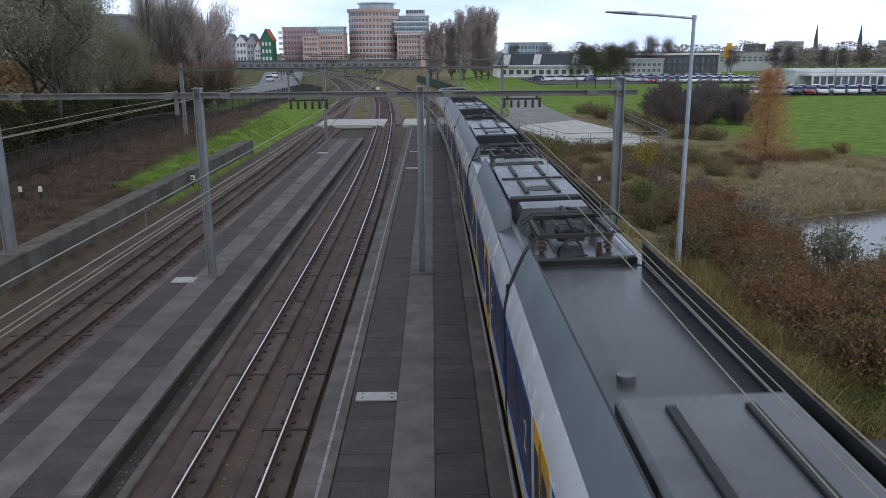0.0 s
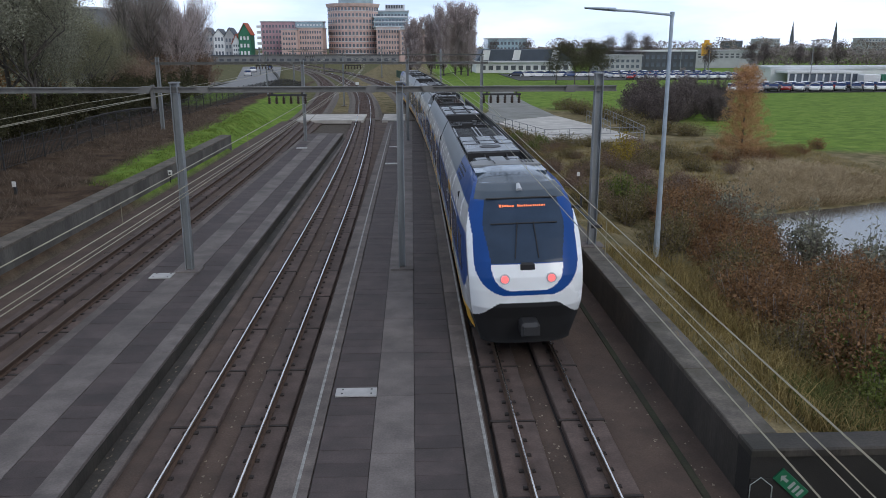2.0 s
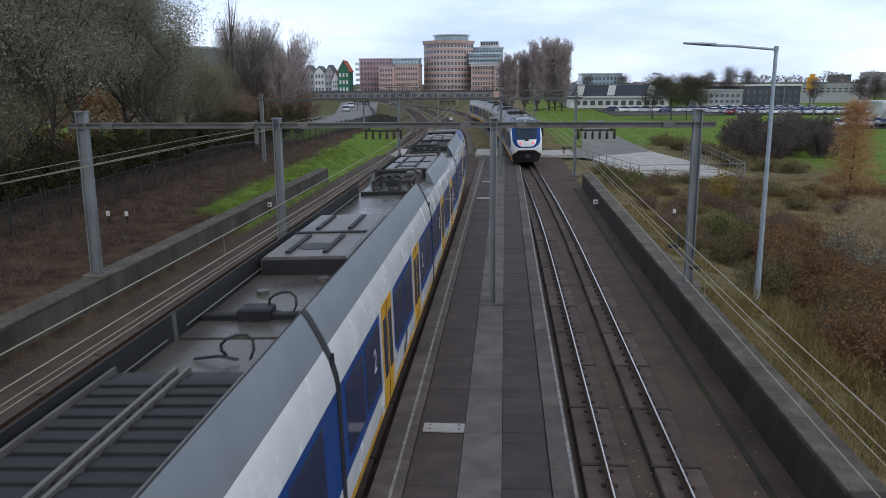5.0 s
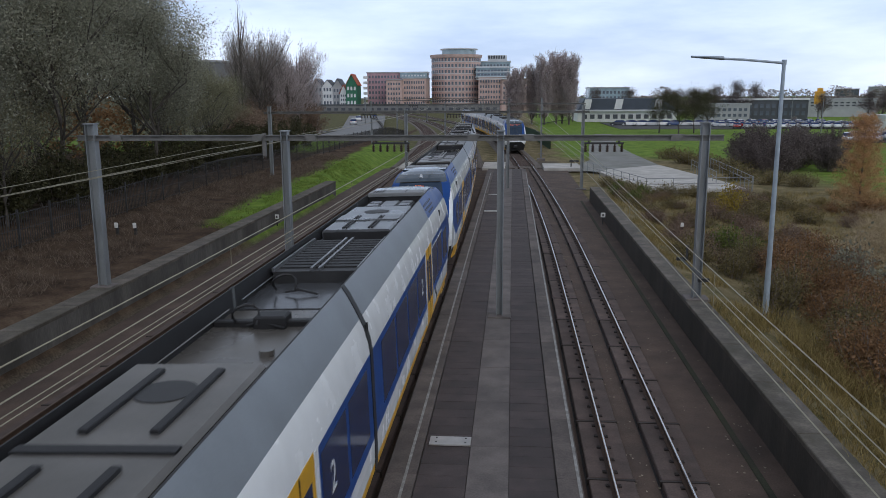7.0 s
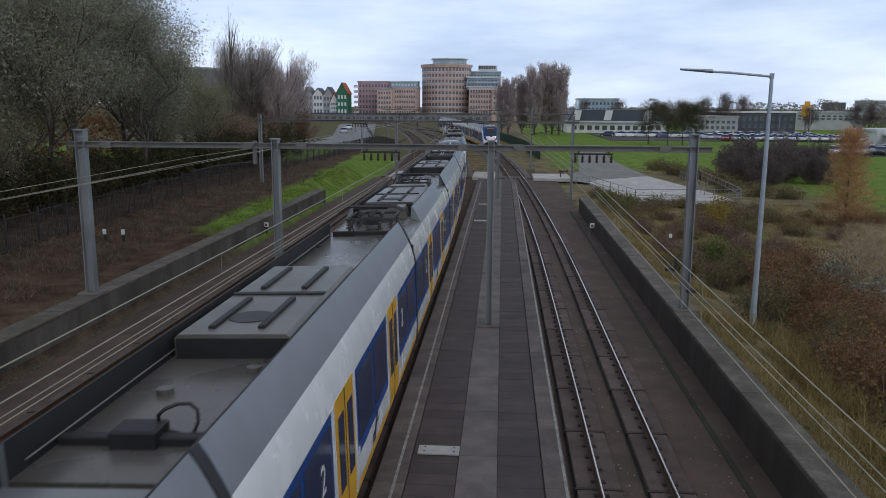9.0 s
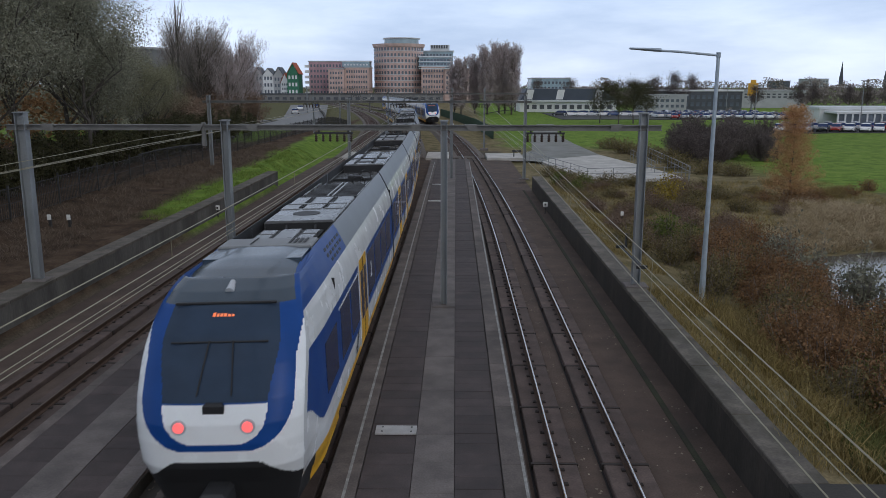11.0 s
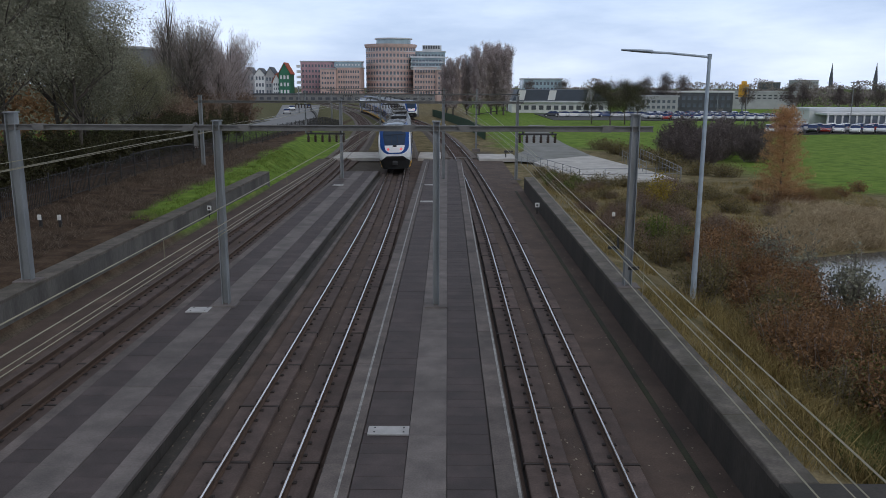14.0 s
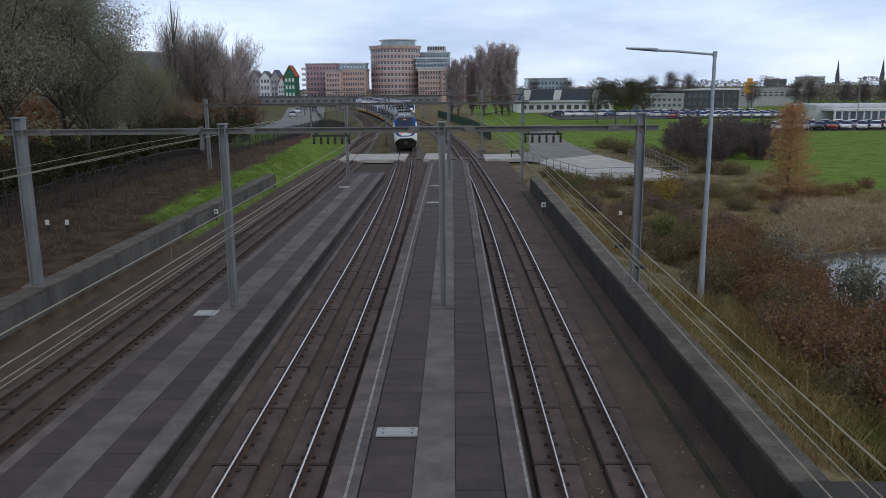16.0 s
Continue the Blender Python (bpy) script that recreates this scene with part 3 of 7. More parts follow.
# ---- overhead line ----
def h_mast(b, x, y, z0, z1, w=0.42, d=0.3, t=0.03):
    a, c, e, f = w / 2, w / 2 - t, d / 2, t / 2
    sec = [(-a, -e), (-c, -e), (-c, -f), (c, -f), (c, -e), (a, -e), (a, e), (c, e), (c, f), (-c, f), (-c, e), (-a, e)]
    k = len(sec)
    return b.add([(x + px, y + py, z) for z in (z0, z1) for px, py in sec], [(i, (i + 1) % k, k + (i + 1) % k, k + i) for i in range(k)] + [tuple(range(k))[::-1], tuple(range(k, 2 * k))])


def insulator(parent, x, y, z, length=0.26):
    b = Mesh().tube([(x, y, z), (x, y, z - length)], 0.03, 6)
    for k in range(3):
        zz = z - 0.06 - k * (length - 0.12) / 2
        b.tube([(x, y, zz), (x, y, zz - 0.05)], 0.062, 8, 0.04)
    part("insulator", b, M["insul"], parent, smooth=True)


def gantry(y, beam_z, masts, x0, x1, drops, group="gantries", h=0.19):
    g = empty("catenary_gantry", "grey steel catenary gantry on H-section masts spanning the tracks", "gantry", group)
    beam = Mesh()
    sec = [(-0.11, 0), (0.11, 0), (0.11, -0.03), (0.02, -0.03), (0.02, 0.03 - h), (0.11, 0.03 - h), (0.11, -h), (-0.11, -h), (-0.11, 0.03 - h), (-0.02, 0.03 - h), (-0.02, -0.03), (-0.11, -0.03)]
    k = len(sec)
    beam.add([(x, y + py, beam_z + pz) for x in (x0, x1) for py, pz in sec], [(i, (i + 1) % k, k + (i + 1) % k, k + i) for i in range(k)] + [tuple(range(k)), tuple(range(k, 2 * k))])
    bm = part("beam", beam, M["galv_beam"], g)
    for x, zb, w in masts:
        top = beam_z + (0.38 if x in (masts[0][0], masts[-1][0]) else 0.12)
        m = part("mast", h_mast(Mesh(), x, y, zb, top, w), M["galv"], g)
        part("base_plate", Mesh().box(x - 0.4, x + 0.4, y - 0.35, y + 0.35, zb - 0.02, zb + 0.05, 0.02), M["concrete_light"], m)
        part("cap", Mesh().box(x - w / 2 - 0.03, x + w / 2 + 0.03, y - 0.19, y + 0.19, top, top + 0.04), M["galv"], m)
        for s in (-1, 1):
            if not x0 + 0.5 < x + s * 0.9 < x1 - 0.5:
                continue
            part("splice_plate", Mesh().prism([(x + s * 0.9 - 0.2, beam_z + 0.015), (x + s * 0.9 + 0.2, beam_z + 0.015), (x + s * 0.9 + 0.2 * (s > 0) + 0.06, beam_z - h - 0.015), (x + s * 0.9 - 0.2 * (s < 0) - 0.06, beam_z - h - 0.015)], y - 0.14, y + 0.14), M["galv_beam"], bm)
    for x in drops:
        rack = part("drop_rack", Mesh().box(x - 0.65, x + 0.65, y - 0.06, y + 0.06, beam_z - h - 0.12, beam_z - h - 0.06), M["dark_iron"], g)
        for k in range(6):
            insulator(rack, x - 0.6 + k * 0.24, y, beam_z - h - 0.12)
        for s in (-0.5, 0.5):
            part("hanger", Mesh().box(x + s - 0.03, x + s + 0.03, y - 0.03, y + 0.03, beam_z - h - 0.07, beam_z - h), M["dark_iron"], rack)
    return g


GZ = 6.38
gantry(27.0, GZ, ((-10.88, 0.9, 0.34), (-3.9, 0.05, 0.24), (3.56, 0.05, 0.23), (10.3, 0.8, 0.27)), -11.4, 10.9, (-0.2, 7.0))
gantry(66.0, 6.45, ((-16.5, 0.6, 0.26), (-4.9, 0.0, 0.24), (3.6, 0.0, 0.24), (9.7, 0.0, 0.24)), -17, 10.2, (-8.0, -0.8, 6.0))
gantry(112.0, 6.6, ((-16, 0.3, 0.2), (-5.5, -0.4, 0.2), (8.0, -0.4, 0.2)), -16.5, 14, (-10, 4), h=0.16)
gantry(165.0, 6.8, ((-20, -0.3, 0.3), (3.2, -0.4, 0.3)), -21, 4, (-14, 0), h=0.16)
gantry(215.0, 7.0, ((-36, -0.3, 0.3), (-4, -0.4, 0.3)), -37, -3, (-24, -10), h=0.16)


def wires(which, dx, z_low, z_pair, z_top, spans):
    """Contact wires, feeder and carrier of one track, from support to support."""
    w = empty("overhead_wires", "thin overhead contact and carrier wires", "wires", "overhead wires")
    for k, (y0, y1) in enumerate(spans):
        n = 12
        zig = 0.12 if k % 2 else -0.12

        def at(t, off, z, sag):
            y = y0 + (y1 - y0) * t
            return (track_x(which, y) + dx + off + zig * (1 - 2 * t), y, z - sag * 4 * t * (1 - t))
        for off, z, sag, r in ((0.0, z_low, 0.0, 0.009), (-0.04, z_pair, 0.06, 0.007), (0.05, z_pair, 0.06, 0.007), (0.0, z_top, 0.1, 0.009)):
            part("wire", Mesh().tube([at(i / n, off, z, sag) for i in range(n + 1)], r, 4), M["wire"], w)
        for q in range(1, 5):
            part("dropper", Mesh().tube([at(q / 5, 0, z_low, 0), at(q / 5, 0, z_top, 0.1)], 0.006, 3), M["wire"], w)
    return w


SPANS = ((-14, 27), (27, 66), (66, 112), (112, 165), (165, 215))
wires("left", 0.0, 5.62, 5.68, 5.88, SPANS)
wires("middle", 0.0, 5.35, 5.27, 5.73, SPANS)
wires("right", -0.2, 4.81, 5.17, 5.45, SPANS)


def section_insulator(which, dx, y, z):
    s = empty("section_insulator", "dark clamp and insulator rods on the overhead wires", "insulator", "section insulators")
    x = track_x(which, y) + dx
    part("rod", Mesh().tube([(x, y, z), (x, y + 1.5, z)], 0.02, 6), M["dark_iron"], s)
    for k in (0, 1.5):
        part("clamp", Mesh().box(x - 0.08, x + 0.08, y + k - 0.02, y + k + 0.02, z - 0.02, z + 0.03, 0.005), M["dark_iron"], s)
    part("hanger", Mesh().box(x + 0.05, x + 0.08, y + 1.4, y + 1.44, z, z + 0.24), M["dark_iron"], s)


section_insulator("right", -0.15, 11.3, 5.08)


def registration_arm(which, y, reach, z=5.35):
    a = empty("registration_arm", "curved steel registration arm holding the contact wire", "arm", "registration arms")
    x = track_x(which, y)
    xs = [x + reach * k / 8 for k in range(9)]
    part("arm", Mesh().tube([(q, y, z + 0.35 * math.sin(math.pi * 0.5 * k / 8)) for k, q in enumerate(xs)], 0.03, 6), M["dark_iron"], a)
    insulator(a, xs[-1], y, z + 0.5, 0.3)
    part("drop_post", Mesh().box(xs[-1] - 0.06, xs[-1] + 0.06, y - 0.06, y + 0.06, z + 0.3, z + 1.1), M["galv_beam"], a)


registration_arm("left", 27, 2.3)
registration_arm("right", 66.2, 2.6)
registration_arm("middle", 66.2, -2.6)


# ---- street lamp ----
def street_lamp(x, y, z0, z1, reach, head):
    s = empty("street_lamp", "tall blue-grey street lamp with one long arm", "street lamp", at=pose(x, y, z0))
    h = z1 - z0
    part("pole", Mesh().tube([(0, 0, 0), (0, 0, 2.4), (0, 0, h)], 0.125, 12, 0.062), M["lamp_grey"], s, smooth=True)
    part("arm", Mesh().tube([(0, 0, h - 0.05), (-reach * 0.5, 0, h + 0.08), (-reach + head * 0.6, 0, h + 0.12)], 0.042, 8), M["lamp_grey"], s, smooth=True)
    hd = Mesh()
    rows = []
    for i in range(9):
        t = i / 8
        w = 0.16 * math.sin(math.pi * (0.12 + 0.8 * t)) + 0.02
        xx = -reach + head * 0.75 - head * t
        rows.append([(xx, math.cos(q) * w, h + 0.13 + 0.06 * t + math.sin(q) * 0.07 * (1 - 0.5 * t)) for q in [2 * math.pi * k / 10 for k in range(11)]])
    hd.grid(rows)
    part("lamp_head", hd, M["lamp_grey"], s, smooth=True)
    part("collar", Mesh().tube([(0, 0, h - 0.12), (0, 0, h + 0.06)], 0.08, 10), M["lamp_grey"], s)
    part("service_door", Mesh().box(-0.06, 0.06, -0.13, -0.12, 0.6, 1.1), M["lamp_grey"], s)
    return s


street_lamp(13.2, 28.7, -0.5, 8.78, 2.85, 1.1)


def marker_post(x, y, z, h=0.75, top=True):
    m = empty("marker_post", "short dark post with a white plate", "post", "marker posts", at=pose(x, y, z))
    part("post", Mesh().box(-0.06, 0.06, -0.06, 0.06, -0.1, h, 0.01), M["dark_iron"], m)
    part("plate", Mesh().box(-0.09, 0.09, -0.1, -0.07, h - 0.18, h + 0.08, 0.01), M["white_plastic"], m)


marker_post(14.1, 47.6, ground_z(14.2, 47.6), 0.6)
marker_post(-15.7, 37.4, ground_z(-15.7, 37.4), 0.55)
marker_post(-14.9, 37.7, ground_z(-14.9, 37.7), 0.55)


def wall_sign(x, y, z, s=0.2):
    w = empty("distance_sign", "small white square sign on a bracket", "sign", "distance signs")
    part("plate", Mesh().box(x - s, x + s, y - 0.02, y + 0.02, z - s, z + s, 0.01), M["white_plastic"], w)
    part("mark", Mesh().box(x - s * 0.4, x + s * 0.4, y - 0.026, y - 0.02, z - s * 0.5, z + s * 0.4), M["dark_iron"], w)
    part("bracket", Mesh().box(x - 0.03, x + 0.03, y + 0.02, y + 0.05, z - s - 0.45, z + s), M["dark_iron"], w)


wall_sign(9.55, 48.6, 0.45, 0.14)
wall_sign(-10.3, 46.5, 0.5, 0.14)


# a lone mast where a carrier wire is anchored, and that wire
am = empty("anchor_mast", "single grey steel mast anchoring a wire", "mast")
part("mast", h_mast(Mesh(), 7.6, 101.5, -0.5, 7.3, 0.22, 0.2), M["galv"], am)
part("base_block", Mesh().box(7.1, 8.1, 101, 102, -0.7, -0.2, 0.05), M["concrete_light"], am)
aw = empty("anchor_wire", "pale sagging anchor wire", "wire")
part("wire", Mesh().tube([(7.0, 27, 5.35), (7.35, 45, 5.3), (7.5, 72, 5.45), (7.55, 101.4, 6.6)], 0.016, 5), M["wire"], aw)
# barrier posts beside the crossing path
bp = empty("barrier", "dark steel barrier beside the crossing path", "barrier")
for x in (10.4, 11.6):
    part("post", Mesh().box(x - 0.06, x + 0.06, 87.4, 87.52, -0.6, 0.75), M["dark_iron"], bp)
part("board", Mesh().box(10.2, 11.2, 87.36, 87.4, 0.5, 0.72), M["dark_iron"], bp)


def dwarf_signal(x, y):
    d = empty("dwarf_signal", "low post signal with a pale head", "signal", "dwarf signals", at=pose(x, y, -0.3))
    part("post", Mesh().box(-0.08, 0.08, -0.08, 0.08, 0, 1.0), M["dark_iron"], d)
    part("head", Mesh().box(-0.3, 0.3, -0.12, 0.12, 1.0, 1.5, 0.04), M["white_plastic"], d)


dwarf_signal(3.3, 138)
dwarf_signal(-6.2, 150)

# ---- trains ----
M["t_white"] = mat("train_white", (0.88, 0.9, 0.91), 0.25, 0.04, 1.5, 0.0, stain=0.05, stain_color=(0.5, 0.5, 0.48), coat=0.5)
M["t_blue"] = spec(mat("train_blue", (0.008, 0.062, 0.26), 0.35, 0.08, 1.5, 0.0), 0.25)
M["t_yellow"] = mat("train_yellow", (0.72, 0.38, 0.015), 0.4, 0.1, 2, 0.0, stain=0.3, stain_color=(0.35, 0.2, 0.04))
M["t_grey"] = mat("train_roof_grey", (0.215, 0.24, 0.265), 0.45, 0.12, 1.2, 0.02, stain=0.3, stain_color=(0.15, 0.16, 0.17))
M["t_floor"] = mat("train_roof_floor", (0.115, 0.106, 0.096), 0.28, 0.2, 0.8, 0.03, stain=0.6, stain_color=(0.075, 0.068, 0.06))
M["t_box"] = mat("roof_equipment_grey", (0.15, 0.142, 0.132), 0.36, 0.22, 1.2, 0.03, stain=0.6, stain_color=(0.075, 0.07, 0.062))
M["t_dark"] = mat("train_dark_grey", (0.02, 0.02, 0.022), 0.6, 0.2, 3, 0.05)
M["t_slat"] = mat("dark_grille", (0.032, 0.032, 0.034), 0.55, 0.2, 3, 0.05)
M["t_glass"] = spec(mat("dark_tinted_glass", (0.01, 0.026, 0.09), 0.08, 0.1, 2, 0.0), 0.4)
M["t_screen"] = mat("windscreen_glass", (0.035, 0.055, 0.09), 0.12, 0.1, 2, 0.0)
spec(M["t_screen"], 0.2)
M["t_cowl"] = mat("black_lower_front", (0.012, 0.012, 0.013), 0.7, 0.2, 3, 0.05)
M["t_dome"] = mat("cab_roof_slate", (0.042, 0.062, 0.085), 0.22, 0.1, 1.5, 0.0, coat=0.3)
M["t_under"] = mat("grimy_underframe", (0.04, 0.034, 0.028), 0.9, 0.3, 3, 0.2)
M["t_red"] = mat("red_tail_light", (1.0, 0.12, 0.12), 0.3, 0.0, 1, 0.0, emit=1.3)
M["t_led"] = mat("orange_led_text", (1.0, 0.22, 0.08), 0.4, 0.0, 1, 0.0, emit=0.6)
M["t_lens"] = mat("lamp_lens", (0.5, 0.52, 0.55), 0.15, 0.05, 3, 0.0)

END_L, MID_L = 19.0, 15.62
# half cross-section: (half width, height)
SIDE = [(1.30, 0.45), (1.40, 0.72), (1.42, 1.1), (1.42, 1.9), (1.42, 2.82), (1.40, 3.0), (1.33, 3.28), (1.20, 3.58), (1.06, 3.86), (0.985, 3.97)]
WELL_Z = 3.58
# the body's breadth and height against the profile above
CAR_SCALE = (1.05, 1.0, 1.08)


def side_w(z):
    for (wa, za), (wb, zb) in zip(SIDE, SIDE[1:]):
        if z <= zb:
            return wa + (wb - wa) * max(0, (z - za) / (zb - za))
    return SIDE[-1][0]


def shell(b, u0, u1, z0, z1, s, out=0.0, thick=0.0):
    """A strip of the car's side between two heights."""
    zs = sorted({z0, z1, *[z for _, z in SIDE if z0 < z < z1]})
    rows = [[(s * (side_w(z) + out), u, z) for z in zs] for u in (u0, u1)]
    b.grid(rows)
    if thick:
        k = 0.02
        b.grid([[(s * (side_w(z) + out - k), u, z) for z in zs] for u in (u0, u1)])
        for z in (z0, z1):
            b.add([(s * (side_w(z) + out - d), u, z) for d in (0, k) for u in (u0, u1)], [(0, 1, 3, 2)])
        for u in (u0, u1):
            b.grid([[(s * (side_w(z) + out - d), u, z) for z in zs] for d in (0, k)])
    return b


def roof_box(car, u0, u1, z1, kind):
    """One roof equipment box with its lids, bars, fan or slats."""
    w = 0.86
    if kind == "fan":
        bx = part("equipment_box", Mesh().prism([(-w, WELL_Z), (w, WELL_Z), (w, z1 - 0.04), (w - 0.04, z1), (-w + 0.04, z1), (-w, z1 - 0.04)], u0, u1), M["t_box"], car, "grey roof equipment box with a round fan")
        fan = Mesh().tube([(0, u0 + 1.15, z1), (0, u0 + 1.15, z1 + 0.012)], 0.36, 20)
        part("fan", fan, M["t_slat"], bx)
        for x in (-0.37, -0.29, 0.29, 0.37):
            for ua, ub in ((u0 + 2.1, u0 + 2.7), (u0 + 3.0, u1 - 0.2)):
                part("lid_bar", Mesh().box(x - 0.022, x + 0.022, ua, ub, z1, z1 + 0.035, 0.008), M["t_dark"], bx)
        part("lid_seam", Mesh().box(-w + 0.03, w - 0.03, u0 + 2.8, u0 + 2.9, z1, z1 + 0.03), M["t_box"], bx)
        for x in (-0.6, 0.0, 0.6):
            part("lid_panel", Mesh().box(x - 0.25, x + 0.25, u0 + 1.9, u0 + 2.7, z1, z1 + 0.02, 0.008), M["t_box"], bx)
        for u in (u0 - 0.012, u1 + 0.002):
            part("end_panel", Mesh().box(-w + 0.02, w - 0.02, u, u + 0.01, WELL_Z + 0.01, z1 - 0.06), M["t_dark"], bx)
        for x in (-0.3, 0.42):
            part("hose_stub", Mesh().tube([(x, u0 - 0.02, z1 - 0.12), (x, u0 - 0.14, z1 - 0.2), (x, u0 - 0.16, WELL_Z)], 0.035, 6), M["t_slat"], bx)
    elif kind == "slat":
        bx = part("grille_box", Mesh().box(-w, w, u0, u1, WELL_Z, z1 - 0.05), M["t_slat"], car, "dark roof grille with cross slats")
        for k in range(int((u1 - u0) / 0.3)):
            part("slat", Mesh().box(-w + 0.06, w - 0.06, u0 + 0.1 + k * 0.3, u0 + 0.28 + k * 0.3, z1 - 0.05, z1 - 0.02, 0.008), M["t_dark"], bx)
        for x in (-0.86, -0.08, 0.08, 0.86):
            part("rail_bar", Mesh().box(x - 0.025, x + 0.025, u0, u1, z1 - 0.05, z1 + 0.02), M["t_box"], bx)
    elif kind == "vent":
        bx = part("vent_box", Mesh().box(-0.72, 0.72, u0, u1, WELL_Z, z1 - 0.1, 0.03), M["t_dark"], car, "dark roof vent box with pale lids")
        part("lid_panel", Mesh().box(-0.22, 0.22, u0 + 0.1, u1 - 0.1, z1 - 0.1, z1 - 0.06, 0.01), M["t_box"], bx)
        for x in (-0.5, 0.5):
            for k in range(2):
                part("lid_panel", Mesh().box(x - 0.17, x + 0.17, u0 + 0.15 + k * 0.62, u0 + 0.65 + k * 0.62, z1 - 0.1, z1 - 0.06, 0.01), M["t_box"], bx)
    elif kind == "flat":
        bx = part("equipment_box", Mesh().prism([(-w, WELL_Z), (w, WELL_Z), (w, z1 - 0.05), (w - 0.06, z1), (-w + 0.06, z1), (-w, z1 - 0.05)], u0, u1), M["t_box"], car)
        mid = (u0 + u1) / 2
        for u in (u0 - 0.012, u1 + 0.002):
            part("end_panel", Mesh().box(-w + 0.02, w - 0.02, u, u + 0.01, WELL_Z + 0.01, z1 - 0.06), M["t_dark"], bx)
        for x in (-0.4, 0.35):
            for ua, ub in ((u0 + 0.3, mid - 0.4), (mid + 0.4, u1 - 0.3)):
                part("lid_bar", Mesh().box(x - 0.05, x + 0.05, ua, ub, z1, z1 + 0.05, 0.01), M["t_dark"], bx)
        part("lid_seam", Mesh().box(-w + 0.05, w - 0.05, mid - 0.08, mid + 0.08, z1, z1 + 0.03), M["t_dark"], bx)
        part("fan", Mesh().tube([(0, u0 + 1.0, z1), (0, u0 + 1.0, z1 + 0.012)], 0.36, 20), M["t_slat"], bx)


def pantograph(car, u):
    z = WELL_Z
    p = part("pantograph", Mesh().box(-0.7, 0.7, u - 0.85, u - 0.78, z + 0.28, z + 0.35).box(-0.7, 0.7, u + 0.78, u + 0.85, z + 0.28, z + 0.35).box(-0.7, -0.63, u - 0.8, u + 0.8, z + 0.28, z + 0.35).box(0.63, 0.7, u - 0.8, u + 0.8, z + 0.28, z + 0.35), M["dark_iron"], car, "folded dark steel pantograph")
    for x in (-0.62, 0.62):
        for y in (-0.75, 0.75):
            b = Mesh().tube([(x, u + y, z), (x, u + y, z + 0.3)], 0.05, 6)
            for k in range(3):
                b.tube([(x, u + y, z + 0.06 + k * 0.08), (x, u + y, z + 0.1 + k * 0.08)], 0.11, 8, 0.08)
            part("insulator", b, M["insul"], p)
    part("lower_arm", Mesh().tube([(0, u - 0.75, z + 0.4), (0, u + 0.9, z + 0.5)], 0.06, 8), M["dark_iron"], p)
    for s in (-1, 1):
        part("upper_arm", Mesh().tube([(s * 0.12, u + 0.9, z + 0.5), (s * 0.45, u - 0.5, z + 0.62)], 0.035, 6), M["dark_iron"], p)
        part("spring", Mesh().tube([(s * 0.3, u - 0.6, z + 0.42), (s * 0.3, u + 0.1, z + 0.42)], 0.05, 6), M["t_slat"], p)
    for y in (-0.62, -0.38):
        part("contact_strip", Mesh().tube([(-0.98, u + y, z + 0.52), (-0.75, u + y, z + 0.66), (0.75, u + y, z + 0.66), (0.98, u + y, z + 0.52)], 0.03, 6), M["t_slat"], p)
    part("cross_tube", Mesh().tube([(-0.5, u - 0.5, z + 0.6), (0.5, u - 0.5, z + 0.6)], 0.03, 6), M["dark_iron"], p)
    part("drive_box", Mesh().box(-0.25, 0.25, u - 0.35, u + 0.15, z + 0.1, z + 0.32, 0.03), M["t_slat"], p)


def hose(car, u, s=0.35):
    pts = [(s + 0.22 * math.cos(a), u + 0.1 * math.sin(2 * a), WELL_Z + 0.18 + 0.2 * math.sin(a)) for a in [k * math.pi / 6 for k in range(-1, 8)]]
    part("cable_loop", Mesh().tube(pts, 0.022, 6), M["t_dark"], car, smooth=True)
    part("cable", Mesh().tube([(-0.3, u + 0.1, WELL_Z + 0.03), (0.1, u, WELL_Z + 0.1), (s, u, WELL_Z + 0.05)], 0.02, 6), M["t_dark"], car)


def bogie(car, u):
    b = part("bogie", Mesh().box(-1.1, 1.1, u - 1.5, u + 1.5, 0.3, 0.75, 0.05), M["t_under"], car, "grimy dark bogie")
    for y in (-1.1, 1.1):
        for s in (-0.75, 0.75):
            part("wheel", Mesh().tube([(s - 0.07, u + y, 0.45), (s + 0.07, u + y, 0.45)], 0.445, 20), M["rail_rust"], b)


def digits(car, s, u, z, text):
    """A class number painted on the side."""
    cu = bpy.data.curves.new("number_text", "FONT")
    cu.body = text
    cu.size = 0.62
    cu.extrude = 0.002
    cu.align_x, cu.align_y = "CENTER", "CENTER"
    ob = bpy.data.objects.new("tmp_text", cu)
    scene.collection.objects.link(ob)
    me = bpy.data.meshes.new_from_object(ob.evaluated_get(bpy.context.evaluated_depsgraph_get()))
    bpy.data.objects.remove(ob)
    me.materials.clear()
    me.materials.append(M["t_white"])
    return part("class_number", me, None, car, "white class number", at=pose(s * 1.432, u, z, 90, 0, 90 * s))


